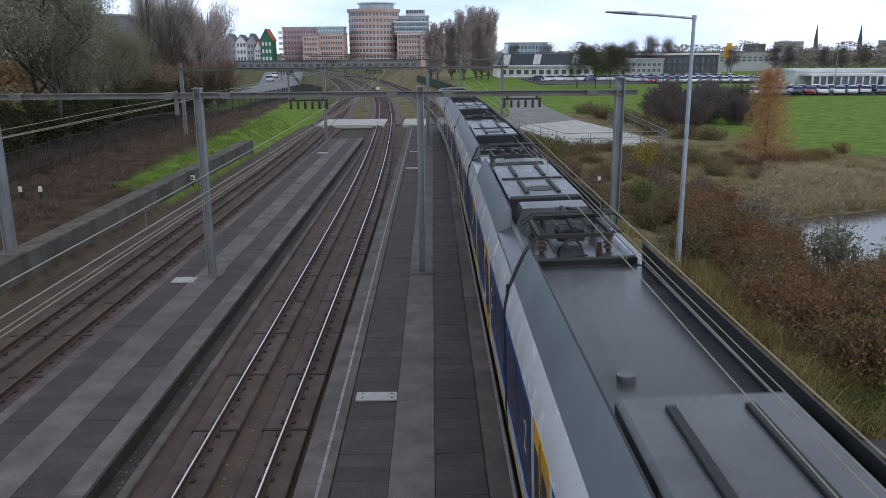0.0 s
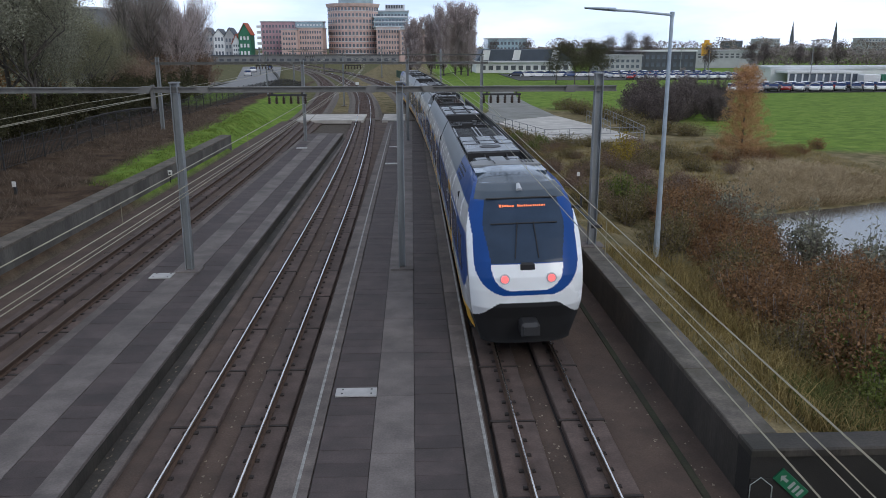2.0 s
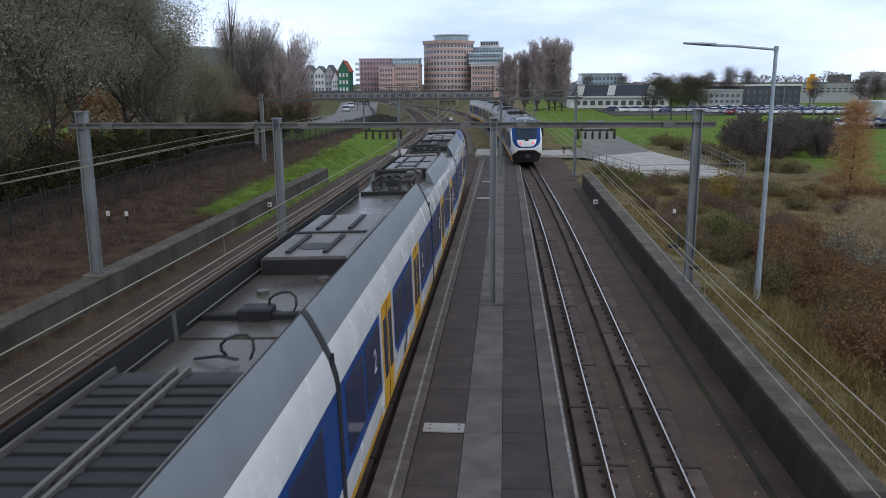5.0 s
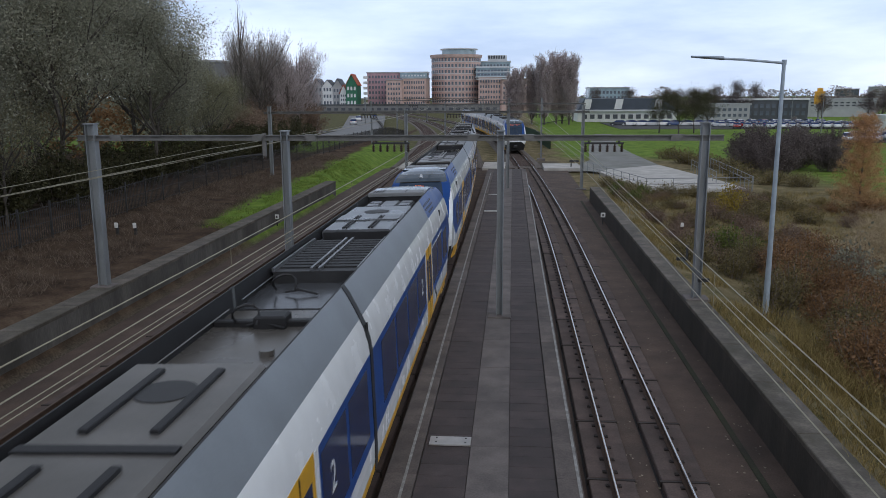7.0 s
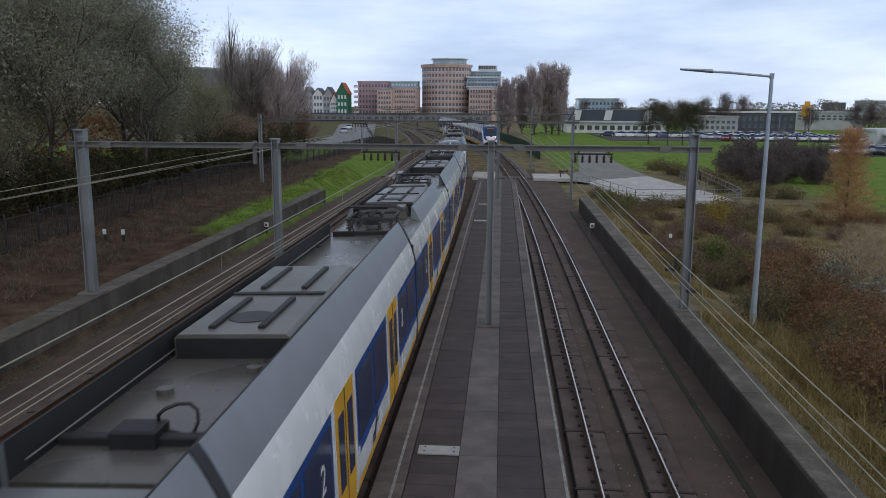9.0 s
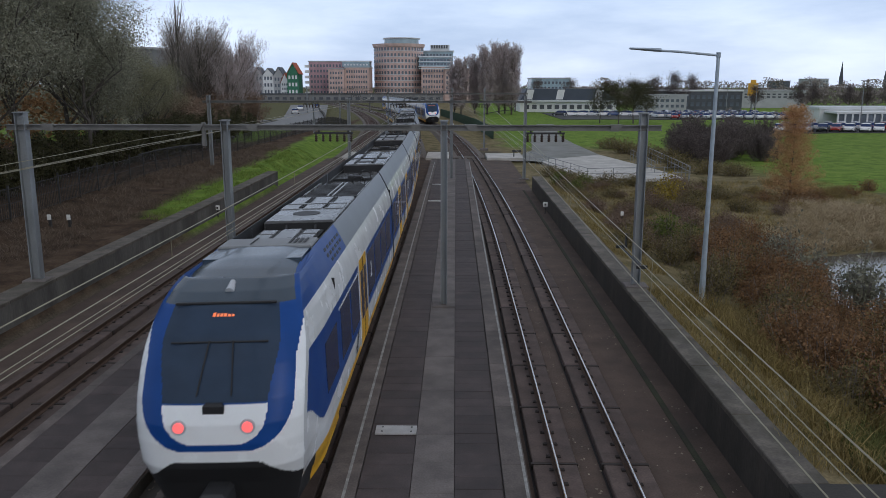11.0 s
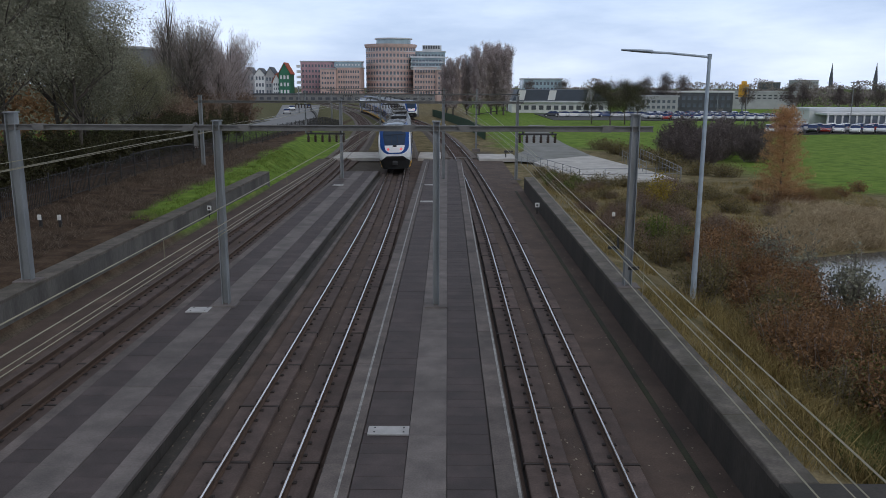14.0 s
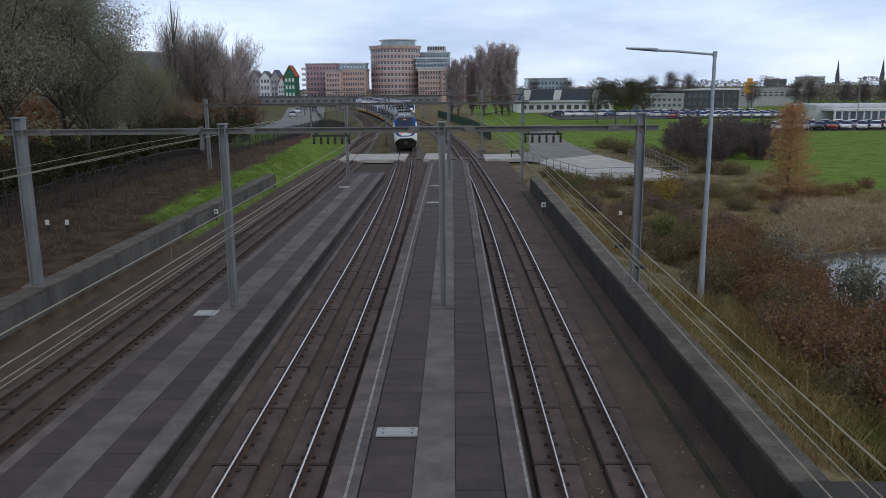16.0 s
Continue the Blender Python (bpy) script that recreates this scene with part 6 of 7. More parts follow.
place(brown_tree, [(75, 262, 1.15, 0), (69, 266, 1.05, 90), (82, 268, 1.1, 200), (62, 262, 0.9, 300), (55, 262, 0.85, 30), (104, 235, 0.85, 60), (110, 240, 0.85, 200), (119, 236, 0.8, 0), (128, 244, 0.85, 70), (138, 250, 0.9, 130), (95, 245, 0.8, 260), (60, 300, 0.95, 20), (48, 310, 1.0, 110), (36, 318, 1.0, 160)])
small_bare = tree("small_bare_tree", "small leafless tree by the car park", 5.0, 73, "twig", 0, 0, 0, 0.8, 0.2, 0.09, 3, 3, "twig", 8)
place(small_bare, [(72, 158, 1.1, 0), (55, 150, 0.8, 90), (63, 148, 0.75, 200)])


def far_wood(y, x0, x1, h, seed, material, name="far_trees", turn=False):
    """A far belt of trees made of many small clumps."""
    rnd = random.Random(seed)
    b = Mesh()
    n = int((x1 - x0) / 1.1)
    pts = []
    for i in range(n):
        x = x0 + (x1 - x0) * i / n
        hh = h * (0.72 + 0.5 * noise.noise(Vector((x * 0.07, seed, 0))) + 0.25 * noise.noise(Vector((x * 0.3, seed, 4))))
        for k in range(110 if turn else 34):
            pts.append((x + rnd.gauss(0, 1.2), y + rnd.uniform(-5, 5), hh * (1 - rnd.random() ** 1.7 * 0.98)))
    if turn:
        pts = [(q[1], q[0], q[2]) for q in pts]
    leaves(b, pts, 0.33 if turn else 0.75, rnd)
    tagged(part(name, b, M[material]), "far belt of bare and brown trees", "trees", kind="stuff")


# far belts: the pale twig colour stands in for haze
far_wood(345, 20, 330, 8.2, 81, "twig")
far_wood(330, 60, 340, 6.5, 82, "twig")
far_wood(430, -330, -95, 16, 83, "leaf_dark")
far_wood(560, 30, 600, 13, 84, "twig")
far_wood(150, -140, -48, 13, 85, "leaf_dark")
far_wood(-50, 15, 130, 15, 87, "leaf_dark", turn=True)
far_wood(-46, 15, 110, 11, 88, "leaf_brown", turn=True)
far_wood(-60, -120, 120, 6, 86, "leaf_dark")

# grasses and reeds
blades("verge_grass", "long yellow-green grass along the wall", "grass", "grass_dry", (10.45, 13.2, 13.6, 46, lambda x, y: x < 12.2 + 0.8 * math.sin(y)), 9000, 0.42, 0.008, 91)
blades("green_rough_grass", "tall green and yellow rough grass", "grass", "grass", (12, 24, 13.5, 24, lambda x, y: not in_poly(x, y, POND) and y < 15.5 + (x - 11) * 0.55), 9000, 0.85, 0.013, 92)
blades("golden_rough_grass", "tall golden dry grass among green blades", "grass", "grass_dry", (11.6, 24, 13.5, 25, lambda x, y: not in_poly(x, y, POND) and y < 17 + (x - 11) * 0.6), 7000, 0.95, 0.013, 99, 0.5)
blades("reed_bed", "matted dry reeds on the pond's bank", "reeds", "reed", (20, 44, 36, 60, lambda x, y: not in_poly(x, y, POND) and poly_dist(x, y, POND) < 7.0 + 3.5 * math.sin(x * 0.5)), 26000, 0.85, 0.016, 93, 0.7)
blades("matted_reeds", "pale flattened reeds on the pond's far bank", "reeds", "reed", (23, 46, 41, 60, lambda x, y: not in_poly(x, y, POND) and poly_dist(x, y, POND) < 5.5 + 2.5 * math.sin(x * 0.7)), 15000, 1.0, 0.022, 98, 1.0)
blades("yellow_reeds", "stand of yellowed reeds beside the wall", "reeds", "grass_dry", (12.2, 14.5, 17, 27, lambda x, y: True), 3500, 1.0, 0.011, 94)
blades("field_grass", "rough autumn grass with brown tufts", "grass", "grass_dry", (10.8, 36, 38, 68, lambda x, y: not in_poly(x, y, POND) and poly_dist(x, y, POND) > 3 and not (15 < x < 25 and y > 66)), 17000, 0.36, 0.014, 95, 0.6)
blades("left_grass", "short green grass beside the left wall", "grass", "lawn", (-15.5, -11.3, 40, 88, lambda x, y: x > -12.5 - (y - 40) * 0.035), 9000, 0.2, 0.012, 96)
blades("dead_stalks", "matted brown dead stalks on the bank", "stalks", "stalk", (-19, -11.4, 20, 88, lambda x, y: x < -12.6 - max(0, y - 40) * 0.035), 17000, 0.45, 0.011, 97, 0.8)

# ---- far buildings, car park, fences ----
# Far brick, window and dark cladding colours are paled to contain haze.
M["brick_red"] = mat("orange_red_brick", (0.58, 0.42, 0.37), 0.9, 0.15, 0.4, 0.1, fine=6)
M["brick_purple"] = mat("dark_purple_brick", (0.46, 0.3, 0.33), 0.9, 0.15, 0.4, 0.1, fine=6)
M["far_glass"] = mat("far_window_glass", (0.12, 0.14, 0.17), 0.15, 0.2, 0.5, 0.0)
M["far_glass_pale"] = mat("pale_blue_glazing", (0.30, 0.40, 0.45), 0.2, 0.2, 0.3, 0.0)
M["metal_pale"] = mat("pale_metal_cladding", (0.58, 0.6, 0.62), 0.5, 0.1, 0.3, 0.0)
M["render_white"] = mat("white_render", (0.7, 0.71, 0.71), 0.8, 0.1, 0.3, 0.0)
M["dark_clad"] = mat("dark_cladding", (0.07, 0.078, 0.092), 0.6, 0.2, 0.4, 0.0)
M["roof_blue"] = mat("blue_grey_roof", (0.06, 0.075, 0.10), 0.6, 0.15, 0.3, 0.0)
M["roof_orange"] = mat("orange_roof_tiles", (0.42, 0.10, 0.05), 0.8, 0.15, 0.5, 0.0)
M["green_wood"] = mat("green_boards", (0.03, 0.16, 0.09), 0.6, 0.15, 0.5, 0.0)
M["grey_stone"] = mat("grey_facade", (0.38, 0.39, 0.4), 0.8, 0.12, 0.4, 0.0)
M["grey_dull"] = mat("dull_grey_facade", (0.2, 0.2, 0.2), 0.8, 0.12, 0.4, 0.0)
M["asphalt"] = mat("asphalt", (0.06, 0.06, 0.06), 0.9, 0.2, 0.5, 0.2, fine=20)
M["road_grey"] = mat("grey_road", (0.2, 0.2, 0.2), 0.85, 0.15, 0.6, 0.2, fine=20)
M["sign_yellow"] = mat("yellow_sign", (0.68, 0.36, 0.03), 0.5, 0.08, 1, 0.0)


def window_grid(owner, x0, x1, z0, z1, cols, rows, y, material="far_glass", wf=0.55, hf=0.5, name="window"):
    dx, dz = (x1 - x0) / cols, (z1 - z0) / rows
    w, h = dx * wf / 2, dz * hf / 2
    me = Mesh().box(-w, w, -0.1, 0.05, -h, h).data(name, M[material])
    for r in range(rows):
        for c in range(cols):
            part(name, me, None, owner, at=pose(x0 + dx * (c + 0.5), y, z0 + dz * (r + 0.5)))


def block(name, label, x0, x1, y0, y1, z1, wall, cols, rows, glass="far_glass", z0=-0.5, flat_roof="grey_stone", first=3.0, wf=0.55, hf=0.5):
    b = empty(name, label, "building", "far buildings")
    part("wall", Mesh().box(x0, x1, y0, y1, z0, z1), M[wall], b)
    part("roof", Mesh().box(x0 - 0.3, x1 + 0.3, y0 - 0.3, y1 + 0.3, z1, z1 + 0.5), M[flat_roof], b)
    window_grid(b, x0 + 0.5, x1 - 0.5, first, z1 - 0.6, cols, rows, y0 - 0.05, glass, wf, hf)
    return b


# round brick tower
tw = empty("brick_tower", "round orange-red brick office tower with glass crown", "building", "far buildings")
cx, cy, R = -25.3, 415, 12.6
n = 44
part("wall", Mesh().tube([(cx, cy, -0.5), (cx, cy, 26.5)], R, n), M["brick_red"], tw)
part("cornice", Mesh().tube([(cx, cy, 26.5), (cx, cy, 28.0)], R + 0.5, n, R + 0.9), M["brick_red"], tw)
part("crown", Mesh().tube([(cx + 1.5, cy, 28.0), (cx + 1.5, cy, 30.6)], 8.8, n), M["far_glass_pale"], tw, "pale glass crown")
part("crown_roof", Mesh().tube([(cx + 1.5, cy, 30.6), (cx + 1.5, cy, 31.1)], 9.6, n), M["metal_pale"], tw)
wme = Mesh().box(-0.5, 0.5, -0.12, 0.08, -0.75, 0.75).data("window", M["far_glass"])
for f in range(9):
    part("string_course", Mesh().tube([(cx, cy, 1.15 + f * 2.9), (cx, cy, 1.4 + f * 2.9)], R + 0.14, n), M["metal_pale"], tw)
    for k in range(22):
        a = math.pi + math.pi * (k + 0.5) / 22
        part("window", wme, None, tw, at=pose(cx + math.cos(a) * R, cy + math.sin(a) * R, 2.2 + f * 2.9, 0, 0, math.degrees(a) + 90))

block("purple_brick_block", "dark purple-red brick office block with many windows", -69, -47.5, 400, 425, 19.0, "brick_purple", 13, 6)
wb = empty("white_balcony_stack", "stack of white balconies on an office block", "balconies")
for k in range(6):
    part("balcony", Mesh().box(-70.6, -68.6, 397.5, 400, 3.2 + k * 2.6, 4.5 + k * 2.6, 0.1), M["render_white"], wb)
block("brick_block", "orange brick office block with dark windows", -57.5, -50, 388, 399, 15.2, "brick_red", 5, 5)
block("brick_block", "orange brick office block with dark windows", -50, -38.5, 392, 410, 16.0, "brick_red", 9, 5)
block("glass_penthouse", "pale glass roof storey set back on brick offices", -52, -38.6, 398, 408, 19.0, "far_glass_pale", 8, 1, "metal_pale", 16.5, "metal_pale", 16.8)
block("glass_office", "pale glass office building behind the tower", -14, 2.5, 425, 440, 25.0, "far_glass_pale", 9, 7, "far_glass", 0, "metal_pale", 4)
sg = empty("roof_sign", "roof sign of plain pale bars on a frame", "sign")
for k in range(7):
    part("sign_bar", Mesh().box(-9 + k * 1.3, -8.2 + k * 1.3, 425.6, 425.9, 26.6, 28.2), M["dark_clad"], sg)
part("sign_frame", Mesh().box(-9.4, 0.6, 425.9, 426.2, 25.4, 28.4), M["metal_pale"], sg)
def ledges(owner, x0, x1, y, zs):
    for z in zs:
        part("ledge", Mesh().box(x0, x1, y - 0.9, y, z, z + 0.45, 0.05), M["metal_pale"], owner)


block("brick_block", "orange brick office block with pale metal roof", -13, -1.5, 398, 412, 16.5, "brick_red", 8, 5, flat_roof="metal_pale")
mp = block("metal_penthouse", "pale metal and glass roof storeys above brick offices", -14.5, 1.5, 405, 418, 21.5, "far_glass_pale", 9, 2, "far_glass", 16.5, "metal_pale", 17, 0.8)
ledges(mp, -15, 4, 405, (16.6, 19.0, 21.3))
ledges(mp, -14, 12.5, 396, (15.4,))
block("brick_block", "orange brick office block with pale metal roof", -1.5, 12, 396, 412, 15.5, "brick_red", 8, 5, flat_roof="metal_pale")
block("station_hall", "long low grey station hall behind the tracks", -105, -2, 372, 380, 3.4, "grey_dull", 30, 1, "dark_clad", -0.5, "dark_clad", 0.5)


def gable_house(x0, x1, z1, ridge, wall, roof, label, y=385, cols=3, rows=3):
    h = empty("gabled_house", label, "house", "gabled houses")
    c = (x0 + x1) / 2
    part("wall", Mesh().add([(x0, y, -0.5), (x1, y, -0.5), (x1, y, z1), (c, y, ridge - 0.2), (x0, y, z1), (x0, y + 10, -0.5), (x1, y + 10, -0.5), (x1, y + 10, z1), (c, y + 10, ridge - 0.2), (x0, y + 10, z1)],
                           [(0, 1, 2, 3, 4), (5, 6, 7, 8, 9), (0, 4, 9, 5), (1, 2, 7, 6)]), M[wall], h)
    for s, xe in ((0, x0 - 0.4), (1, x1 + 0.4)):
        part("roof_slope", Mesh().add([(xe, y - 0.4, z1 - 0.3), (c, y - 0.4, ridge), (c, y + 10.3, ridge), (xe, y + 10.3, z1 - 0.3), (xe, y - 0.4, z1 - 0.1), (c, y - 0.4, ridge + 0.25), (c, y + 10.3, ridge + 0.25), (xe, y + 10.3, z1 - 0.1)],
                                      [(0, 1, 2, 3), (4, 5, 6, 7), (0, 1, 5, 4), (3, 2, 6, 7), (0, 3, 7, 4)]), M[roof], h)
    window_grid(h, x0 + 0.3, x1 - 0.3, 3.0, z1, cols, rows, y - 0.05, "render_white" if wall == "green_wood" else "far_glass")


gable_house(-94, -88.5, 12.5, 16, "grey_stone", "dark_clad", "grey gabled house with dark roof")
gable_house(-88.5, -83.5, 12.5, 15.5, "render_white", "dark_clad", "white gabled house with dark roof")
gable_house(-83.5, -78.5, 12.0, 16.0, "grey_stone", "roof_blue", "grey gabled house with blue-grey roof")
gable_house(-79.5, -75.8, 9.0, 13.0, "render_white", "roof_orange", "white gabled house with orange roof", 383)
gable_house(-76.0, -70.6, 13.0, 18.0, "green_wood", "roof_orange", "green boarded house with red-orange roof", 381)

block("grey_office", "plain grey office block behind the wood", -80, -64.5, 182, 200, 15.6, "grey_dull", 8, 4)
block("far_glass_office", "blue-grey glass office with flat roof", 37, 54, 352, 370, 10.5, "far_glass_pale", 10, 3, "far_glass")

# warehouse with slanted skylight frames
wh = empty("warehouse", "white warehouse with dark blue roof and white skylight frames", "building", "far buildings")
part("wall", Mesh().box(24, 54, 250, 275, -0.5, 3.2), M["render_white"], wh)
part("roof", Mesh().prism([(24, 3.2), (54, 3.2), (49, 6.6), (26, 6.6)], 249.5, 275.5), M["roof_blue"], wh)
for x in (25.5, 35, 47):
    part("skylight_frame", Mesh().add([(x, 249.3, 3.4), (x + 2.2, 249.3, 3.4), (x + 2.8, 249.3, 6.4), (x + 0.6, 249.3, 6.4), (x, 249.5, 3.4), (x + 2.2, 249.5, 3.4), (x + 2.8, 249.5, 6.4), (x + 0.6, 249.5, 6.4)], [(0, 1, 2, 3), (4, 5, 6, 7), (0, 1, 5, 4), (1, 2, 6, 5), (2, 3, 7, 6), (3, 0, 4, 7)]), M["render_white"], wh)
part("eaves_band", Mesh().box(23.5, 56, 249, 249.6, 2.7, 3.2), M["metal_pale"], wh)
window_grid(wh, 25, 53, -0.2, 2.4, 12, 1, 249.9, "dark_clad", 0.6, 0.5, "loading_door")

# school-like block with white roof edge
sc = block("dark_modern_block", "dark modern building with white roof edge", 74, 97, 262, 285, 5.8, "dark_clad", 12, 2, "far_glass", -0.8, "render_white", 0.5, 0.6, 0.55)
part("white_zigzag_frame", Mesh().tube([(74.5, 261.5, 6.2), (75.5, 261.5, 4.4), (76.8, 261.5, 6.2), (78, 261.5, 4.4), (79.2, 261.5, 6.2)], 0.16, 4), M["render_white"], sc)
block("grey_modern_block", "grey concrete block with bands of windows", 64, 78, 258, 270, 4.4, "grey_stone", 8, 2, "far_glass", -0.8, first=0.3)
block("long_grey_hall", "long grey hall with dark window band and flat roof", 100, 134, 300, 320, 5.6, "grey_stone", 16, 2, "dark_clad", -0.8)
# low white building by the car park, with containers
wl2 = block("low_white_building", "low white building with a glazed veranda", 79, 125, 166, 176, 2.9, "render_white", 4, 1, "far_glass", -0.8, "metal_pale", 0.5, 0.2, 0.3)
ver = empty("veranda", "white veranda with tall dark panes", "veranda")
part("roof", Mesh().box(80, 95, 160.5, 166, 2.2, 2.6, 0.03), M["render_white"], ver)
for k in range(11):
    part("post", Mesh().box(80.2 + k * 1.45, 80.5 + k * 1.45, 160.6, 160.9, -0.8, 2.2), M["render_white"], ver)
    if k < 10:
        part("pane", Mesh().box(80.5 + k * 1.45, 81.65 + k * 1.45, 160.8, 160.84, -0.2, 2.1), M["far_glass"], ver)
M["cont_red"] = mat("red_container", (0.4, 0.03, 0.03), 0.5, 0.12, 1, 0.0)


def container(x, y, material, label):
    c = empty("container", label, "container", "containers")
    part("body", Mesh().box(x, x + 3.4, y, y + 2.5, -0.7, 2.0, 0.04), M[material], c)
    for k in range(8):
        part("rib", Mesh().box(x + 0.2 + k * 0.4, x + 0.35 + k * 0.4, y - 0.05, y, -0.6, 1.9), M[material], c)


container(94.5, 158, "render_white", "white steel shipping container")
container(98.2, 158, "green_wood", "green steel shipping container")
container(101.8, 158, "render_white", "white steel shipping container")
container(105.4, 158, "cont_red", "red steel shipping container")

# yellow sign on a pole
ys = empty("tall_sign", "tall yellow advertising sign on a pole", "sign")
part("pole", Mesh().tube([(95.8, 250, -0.8), (95.8, 250, 4.8)], 0.3, 8), M["galv"], ys)
part("panel", Mesh().box(94.4, 97.3, 249.8, 250.4, 4.6, 8.4, 0.1), M["sign_yellow"], ys)
part("cap", Mesh().box(95.1, 96.6, 249.8, 250.4, 8.4, 9.4, 0.1), M["sign_yellow"], ys)


def steeple(x, y, h, w):
    s = empty("church_steeple", "far pointed church steeple", "steeple", "steeples")
    part("tower", Mesh().box(x - w / 2, x + w / 2, y - w / 2, y + w / 2, -0.5, h * 0.55), M["dark_clad"], s)
    part("spire", Mesh().tube([(x, y, h * 0.55), (x, y, h)], w * 0.62, 8, 0.1), M["dark_clad"], s)


steeple(336, 700, 28, 2.4)
steeple(385, 720, 29, 2.6)
block("far_flats", "far pale block of flats", 304, 321, 690, 710, 13, "grey_stone", 7, 4)
block("far_flats", "far pale block of flats", 396, 424, 690, 710, 13.5, "grey_stone", 10, 5)
block("far_flats", "far dark block of flats", 258, 268, 640, 660, 11, "dark_clad", 4, 3)

# car park
tagged(part("car_park", Mesh().box(50, 150, 141, 160, -0.9, -0.42), M["asphalt"]), "grey asphalt car park beyond the meadow", "car park", kind="structure")
tagged(part("car_park_far", Mesh().box(30, 130, 196, 242, -0.9, -0.42), M["asphalt"]), "grey asphalt car park beyond the meadow", "car park", kind="structure")
PAINTS = {"silver": (0.6, 0.61, 0.63), "white": (0.8, 0.8, 0.8), "black": (0.02, 0.02, 0.024), "blue": (0.03, 0.06, 0.16), "grey": (0.14, 0.145, 0.155), "red": (0.30, 0.025, 0.025)}
for k, c in PAINTS.items():
    M["car_" + k] = mat("car_paint_" + k, c, 0.25, 0.04, 1, 0.0, coat=0.6)
M["tyre"] = mat("rubber_tyre", (0.02, 0.02, 0.02), 0.85, 0.1, 6, 0.1)


def car(colour):
    c = empty("car", f"{colour} hatchback parked in a row", "car", "parked cars")
    rows = []
    for u, w, zl, zt in ((-2.1, 0.72, 0.45, 0.75), (-2.0, 0.82, 0.3, 0.92), (-1.2, 0.88, 0.25, 0.98), (0, 0.9, 0.25, 1.0), (1.2, 0.89, 0.25, 0.98), (1.85, 0.82, 0.3, 0.85), (2.1, 0.7, 0.42, 0.66)):
        rows.append([(-w, u, zl), (-w - 0.02, u, (zl + zt) / 2), (-w + 0.06, u, zt), (w - 0.06, u, zt), (w + 0.02, u, (zl + zt) / 2), (w, u, zl), (-w, u, zl)])
    b = Mesh().grid(rows)
    b.add(rows[0][:6], [(0, 1, 2, 3, 4, 5)]).add(rows[-1][:6], [(0, 1, 2, 3, 4, 5)])
    part("body", b, M["car_" + colour], c, smooth=True)
    cab = [[(-w, u, 0.95), (-w + 0.1, u2, z), (w - 0.1, u2, z), (w, u, 0.95)] for u, u2, w, z in ((-2.0, -1.6, 0.8, 1.36), (-1.2, -1.1, 0.84, 1.47), (0.1, 0.0, 0.84, 1.48), (1.25, 0.6, 0.8, 1.38))]
    g2 = Mesh().grid(cab)
    g2.add(cab[0], [(0, 1, 2, 3)]).add(cab[-1], [(0, 1, 2, 3)])
    part("glazing", g2, M["t_glass"], c, "dark glazing")
    part("roof", Mesh().grid([[(-0.72, u, z), (0, u, z + 0.05), (0.72, u, z)] for u, z in ((-1.62, 1.38), (-1.1, 1.485), (0.0, 1.495), (0.5, 1.42))]), M["car_" + colour], c, smooth=True)
    for sx in (-0.82, 0.82):
        for u in (-1.35, 1.35):
            w = part("wheel", Mesh().tube([(sx - 0.1, u, 0.32), (sx + 0.1, u, 0.32)], 0.32, 14), M["tyre"], c)
            part("rim", Mesh().tube([(sx - 0.11, u, 0.32), (sx + 0.11, u, 0.32)], 0.19, 10), M["metal_pale"], w)
    for sx in (-0.6, 0.6):
        part("headlight", Mesh().box(sx - 0.16, sx + 0.16, 1.95, 2.06, 0.62, 0.76, 0.02), M["t_lens"], c)
        part("tail_light", Mesh().box(sx - 0.14, sx + 0.14, -2.08, -1.98, 0.68, 0.86, 0.02), M["cont_red"], c)
    return c


protos = {k: car(k) for k in PAINTS}
fresh = set()
rc = random.Random(8)


def park(x, y, a):
    k = rc.choice(("silver", "white", "silver", "silver", "grey", "blue", "white", "white", "black", "silver", "red"))
    m = pose(x, y, -0.42, 0, 0, a)
    if k not in fresh:
        fresh.add(k)
        protos[k].matrix_basis = m
    else:
        copy_thing(protos[k], m)


for i in range(22):
    park(62 + i * 2.55, 143.5 + 0.3 * (i % 3), 150 + rc.uniform(-3, 3))
for i in range(20):
    park(66 + i * 2.6, 150.5, -30 + rc.uniform(-3, 3))
for i in range(16):
    park(58 + i * 2.6, 198 + 0.2 * (i % 2), 170 + rc.uniform(-4, 4))
for i in range(16):
    park(56 + i * 2.7, 207, 10 + rc.uniform(-4, 4))
for i in range(11):
    park(32 + i * 2.9, 216, 100 if i % 3 else 80)
for i in range(9):
    park(62 + i * 3.0, 222, rc.uniform(0, 20))
for k in PAINTS:
    if k not in fresh:
        park(60, 230, 0)


for x, y, a, k in ((-42, 236, 190, "white"), (-39.5, 250, 190, "grey"), (-37.5, 206, 10, "silver")):
    copy_thing(protos[k], pose(x, y, 0.43, 0, 0, a))


def park_lamp(x, y, h):
    s = empty("car_park_lamp", "slim pale lamp post with a flat head", "street lamp", "car park lamps", at=pose(x, y, -0.45))
    part("pole", Mesh().tube([(0, 0, 0), (0, 0, h)], 0.1, 8, 0.06), M["galv"], s)
    part("lamp_head", Mesh().box(-0.6, 0.6, -0.2, 0.2, h, h + 0.15, 0.03), M["galv"], s)


park_lamp(84.5, 160, 9.0)
park_lamp(66.5, 168, 8.0)
park_lamp(107, 152, 10)
park_lamp(88, 250, 7.5)

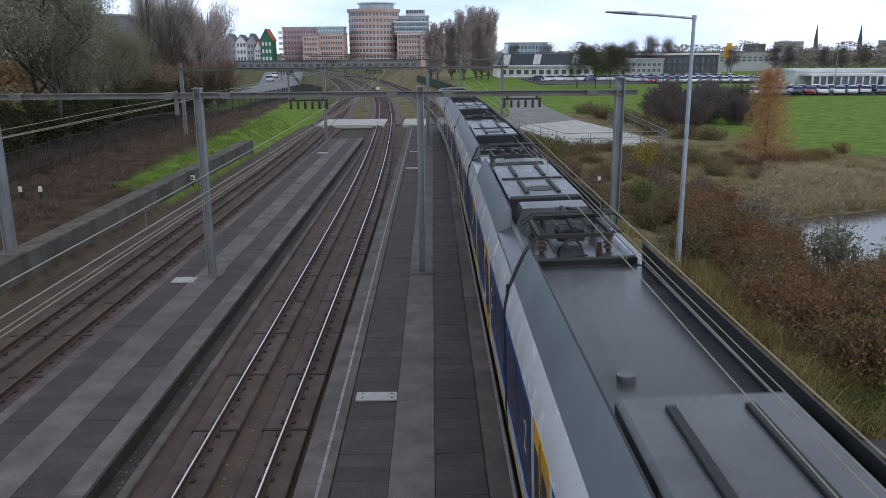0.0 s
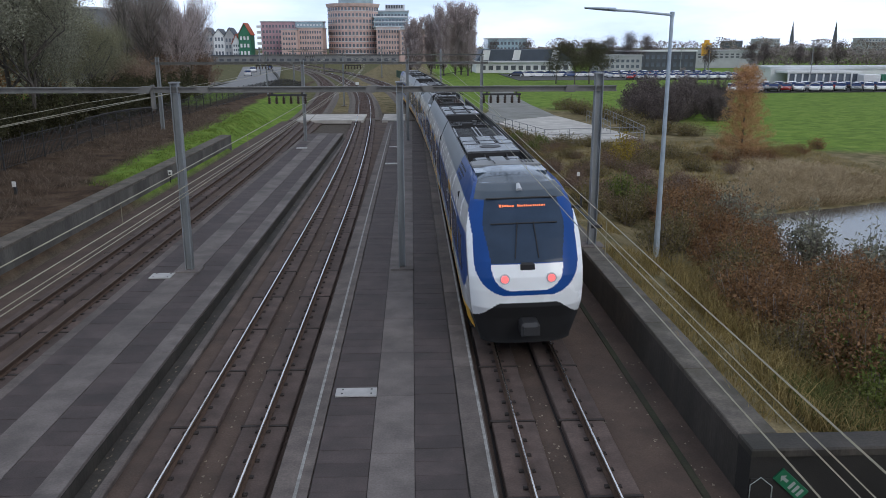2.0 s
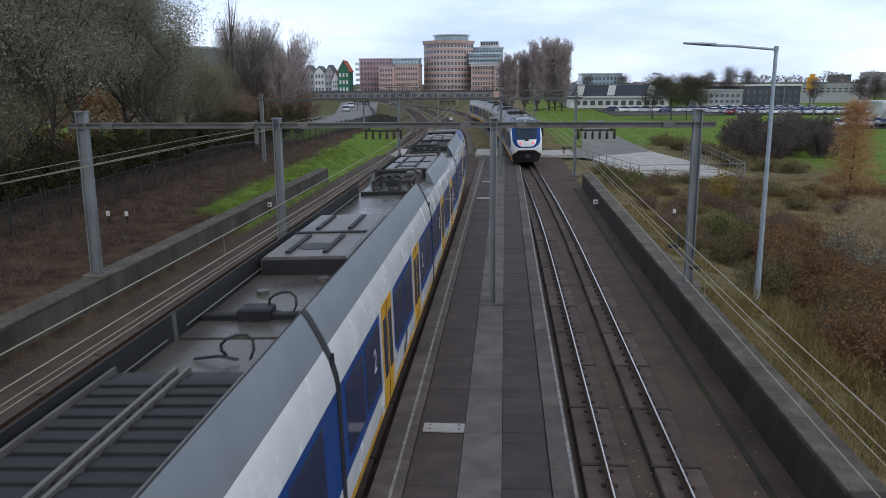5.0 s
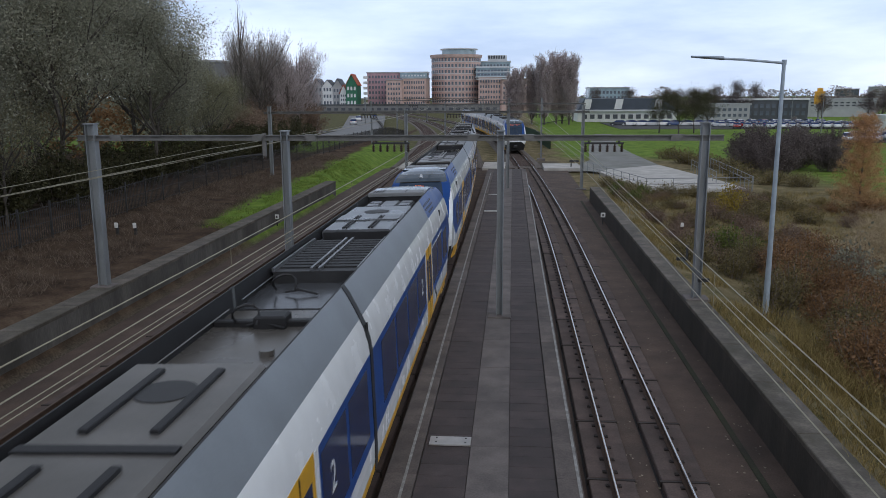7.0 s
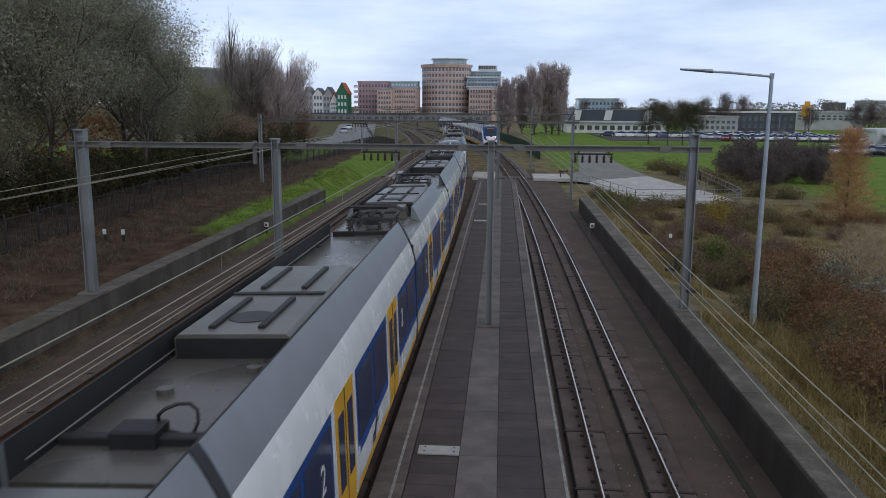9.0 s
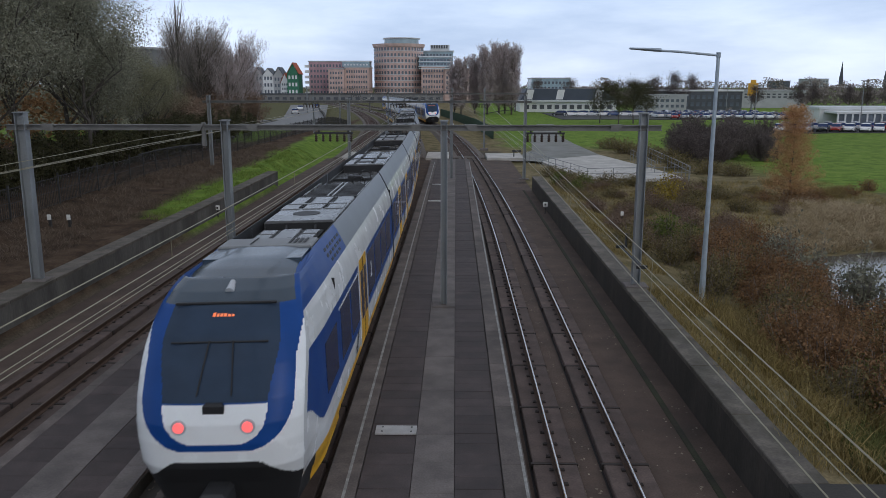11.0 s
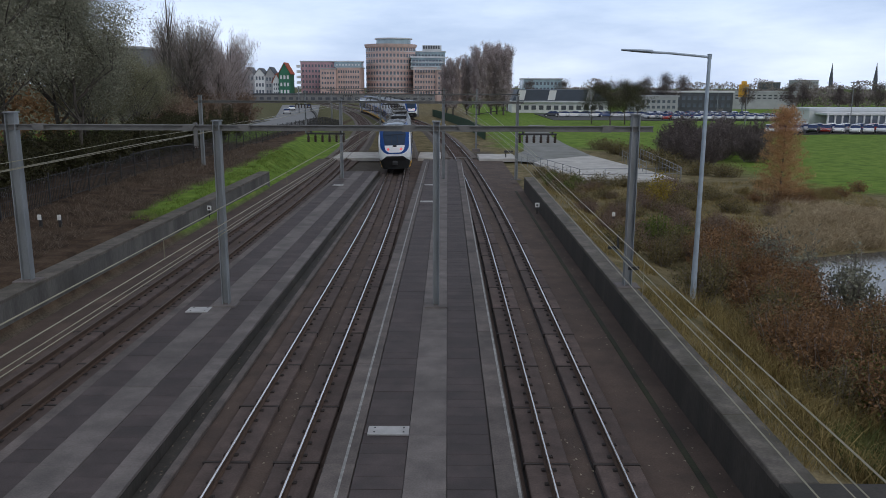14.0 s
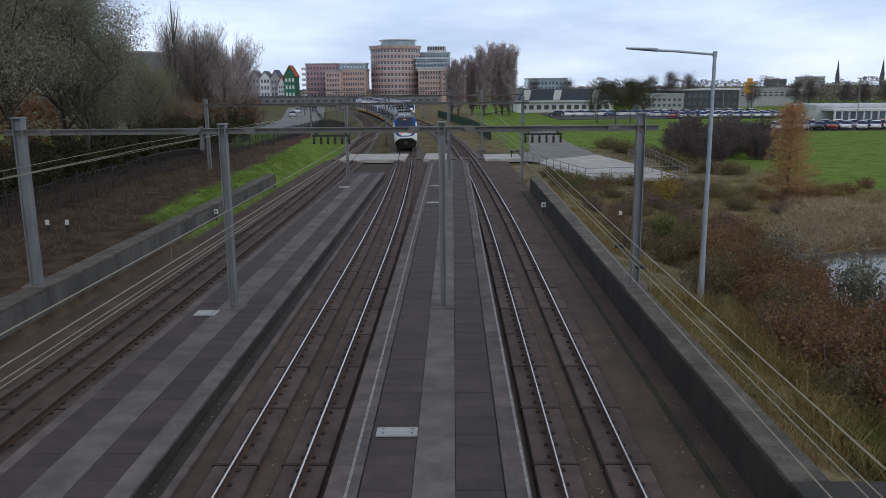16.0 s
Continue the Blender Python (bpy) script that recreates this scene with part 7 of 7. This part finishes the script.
# ---- fences and rails ----
def railing(pts, h=1.05, step=2.0, group="railings"):
    r = empty("railing", "grey tubular steel railing around the hardstanding", "railing", group)
    for (xa, ya), (xb, yb) in zip(pts, pts[1:]):
        ln = math.hypot(xb - xa, yb - ya)
        k = max(1, int(ln / step))
        za, zb = -0.32, -0.32
        for i in range(k + 1):
            x, y = xa + (xb - xa) * i / k, ya + (yb - ya) * i / k
            part("post", Mesh().tube([(x, y, -0.7), (x, y, -0.32 + h)], 0.03, 6), M["galv"], r)
        for z in (h, h * 0.55):
            part("rail", Mesh().tube([(xa, ya, za + z), (xb, yb, zb + z)], 0.025, 6), M["galv"], r)


railing([(11.9, 84.5), (15.3, 67.7), (24.4, 69.2)])
railing([(24.6, 69.6), (25.2, 78), (25.9, 90)], step=1.6)
railing([(22.6, 74), (23.4, 88)], step=1.6)
lf = empty("mesh_fence", "dark steel fence with posts along the wood", "fence")
fx = lambda y: -18.4 - 0.03 * (y - 60) if y < 60 else -18.4 + 0.025 * (y - 60)
fy = 22.0
pan = Mesh()
while fy < 150:
    x, x2 = fx(fy), fx(fy + 2.6)
    z = ground_z(x, fy)
    part("post", Mesh().box(x - 0.04, x + 0.04, fy - 0.04, fy + 0.04, z - 0.2, z + 1.75), M["dark_iron"], lf)
    for k in range(14):
        q = (k + 0.5) / 14
        xx, yy = x + (x2 - x) * q, fy + 2.6 * q
        pan.box(xx - 0.012, xx + 0.012, yy - 0.012, yy + 0.012, z + 0.1, z + 1.6)
    for zz in (0.15, 0.85, 1.55):
        part("rail", Mesh().tube([(x, fy, z + zz), (x2, fy + 2.6, z + zz)], 0.018, 4), M["dark_iron"], lf)
    fy += 2.6
tagged(part("mesh_infill", pan, M["dark_iron"], lf), kind="stuff")
# road and ramp wall beyond the wood
tagged(part("road", Mesh().add([(-34, 128, 0.42), (-21, 132, 0.42), (-27, 190, 0.42), (-44, 300, 0.42), (-58, 300, 0.42), (-36, 185, 0.42)], [(0, 1, 2, 3, 4, 5)]), M["road_grey"]), "pale road bending away beside the line", "road", kind="structure")
tagged(part("side_road", Mesh().add([(-50, 148, 0.42), (-33, 144, 0.42), (-33.4, 168, 0.42), (-52, 172, 0.42)], [(0, 1, 2, 3)]), M["road_grey"]), "pale grey side road beside the wood", "road", kind="structure")
rw = Mesh()
pts = [(-20.5, 128), (-20.8, 145), (-22.2, 160), (-25, 178), (-29, 200), (-36, 235)]
for (xa, ya), (xb, yb) in zip(pts, pts[1:]):
    rw.add([(xa, ya, -0.6), (xb, yb, -0.6), (xb, yb, 1.0), (xa, ya, 1.0), (xa - 0.4, ya, -0.6), (xb - 0.4, yb, -0.6), (xb - 0.4, yb, 1.0), (xa - 0.4, ya, 1.0)], [(0, 1, 2, 3), (4, 5, 6, 7), (3, 2, 6, 7)])
tagged(part("ramp_wall", rw, M["wall_dark"]), "dark curved concrete ramp wall beside the road", "wall", kind="structure")
park_lamp(-41, 175, 13)
park_lamp(-38.5, 172, 9)
M["hedge"] = mat("dark_green_screen", (0.02, 0.06, 0.03), 0.8, 0.25, 2, 0.3)
# green barrier fence on the far right side of the line
gf = empty("green_screen", "dark green screen fence beside the far tracks", "fence")
for k in range(24):
    y = 124 + k * 4
    x, x2 = track_x("right", y) + 6.5 + k * 0.15, track_x("right", y + 4) + 6.5 + k * 0.15
    part("panel", Mesh().add([(x, y, -0.6), (x2, y + 4, -0.6), (x2, y + 4, 1.3), (x, y, 1.3), (x + 0.08, y, -0.6), (x2 + 0.08, y + 4, -0.6), (x2 + 0.08, y + 4, 1.3), (x + 0.08, y, 1.3)], [(0, 1, 2, 3), (4, 5, 6, 7), (3, 2, 6, 7)]), M["hedge"], gf)

# ---- the footbridge from which the line is seen ----
fb = empty("footbridge", "grey concrete footbridge crossing the tracks with steel railing", "bridge")
part("deck", Mesh().box(-30, 34, -4.6, -0.35, 5.85, 6.2, 0.03), M["concrete"], fb)
for y in (-4.5, -0.45):
    part("edge_beam", Mesh().box(-30, 34, y - 0.12, y + 0.12, 5.7, 6.4, 0.02), M["concrete"], fb)
    part("handrail", Mesh().tube([(-30, y, 7.35), (34, y, 7.35)], 0.035, 8), M["galv_beam"], fb)
    part("lower_rail", Mesh().tube([(-30, y, 6.55), (34, y, 6.55)], 0.025, 6), M["galv_beam"], fb)
    for k in range(33):
        part("baluster", Mesh().box(-30 + k * 2 - 0.03, -30 + k * 2 + 0.03, y - 0.03, y + 0.03, 6.4, 7.33), M["galv_beam"], fb)
for x in (-14, 12.5):
    part("pier", Mesh().box(x - 0.5, x + 0.5, -3.6, -1.4, -1.2, 5.85, 0.05), M["concrete"], fb)
part("pier", Mesh().box(-4.3, -3.6, -3.6, -1.4, -0.05, 5.85, 0.05), M["concrete"], fb)



def motions():
    for car, which, rows, near, far, flip in RUNS:
        run_car(car, which, rows, near, far, flip)


motions()
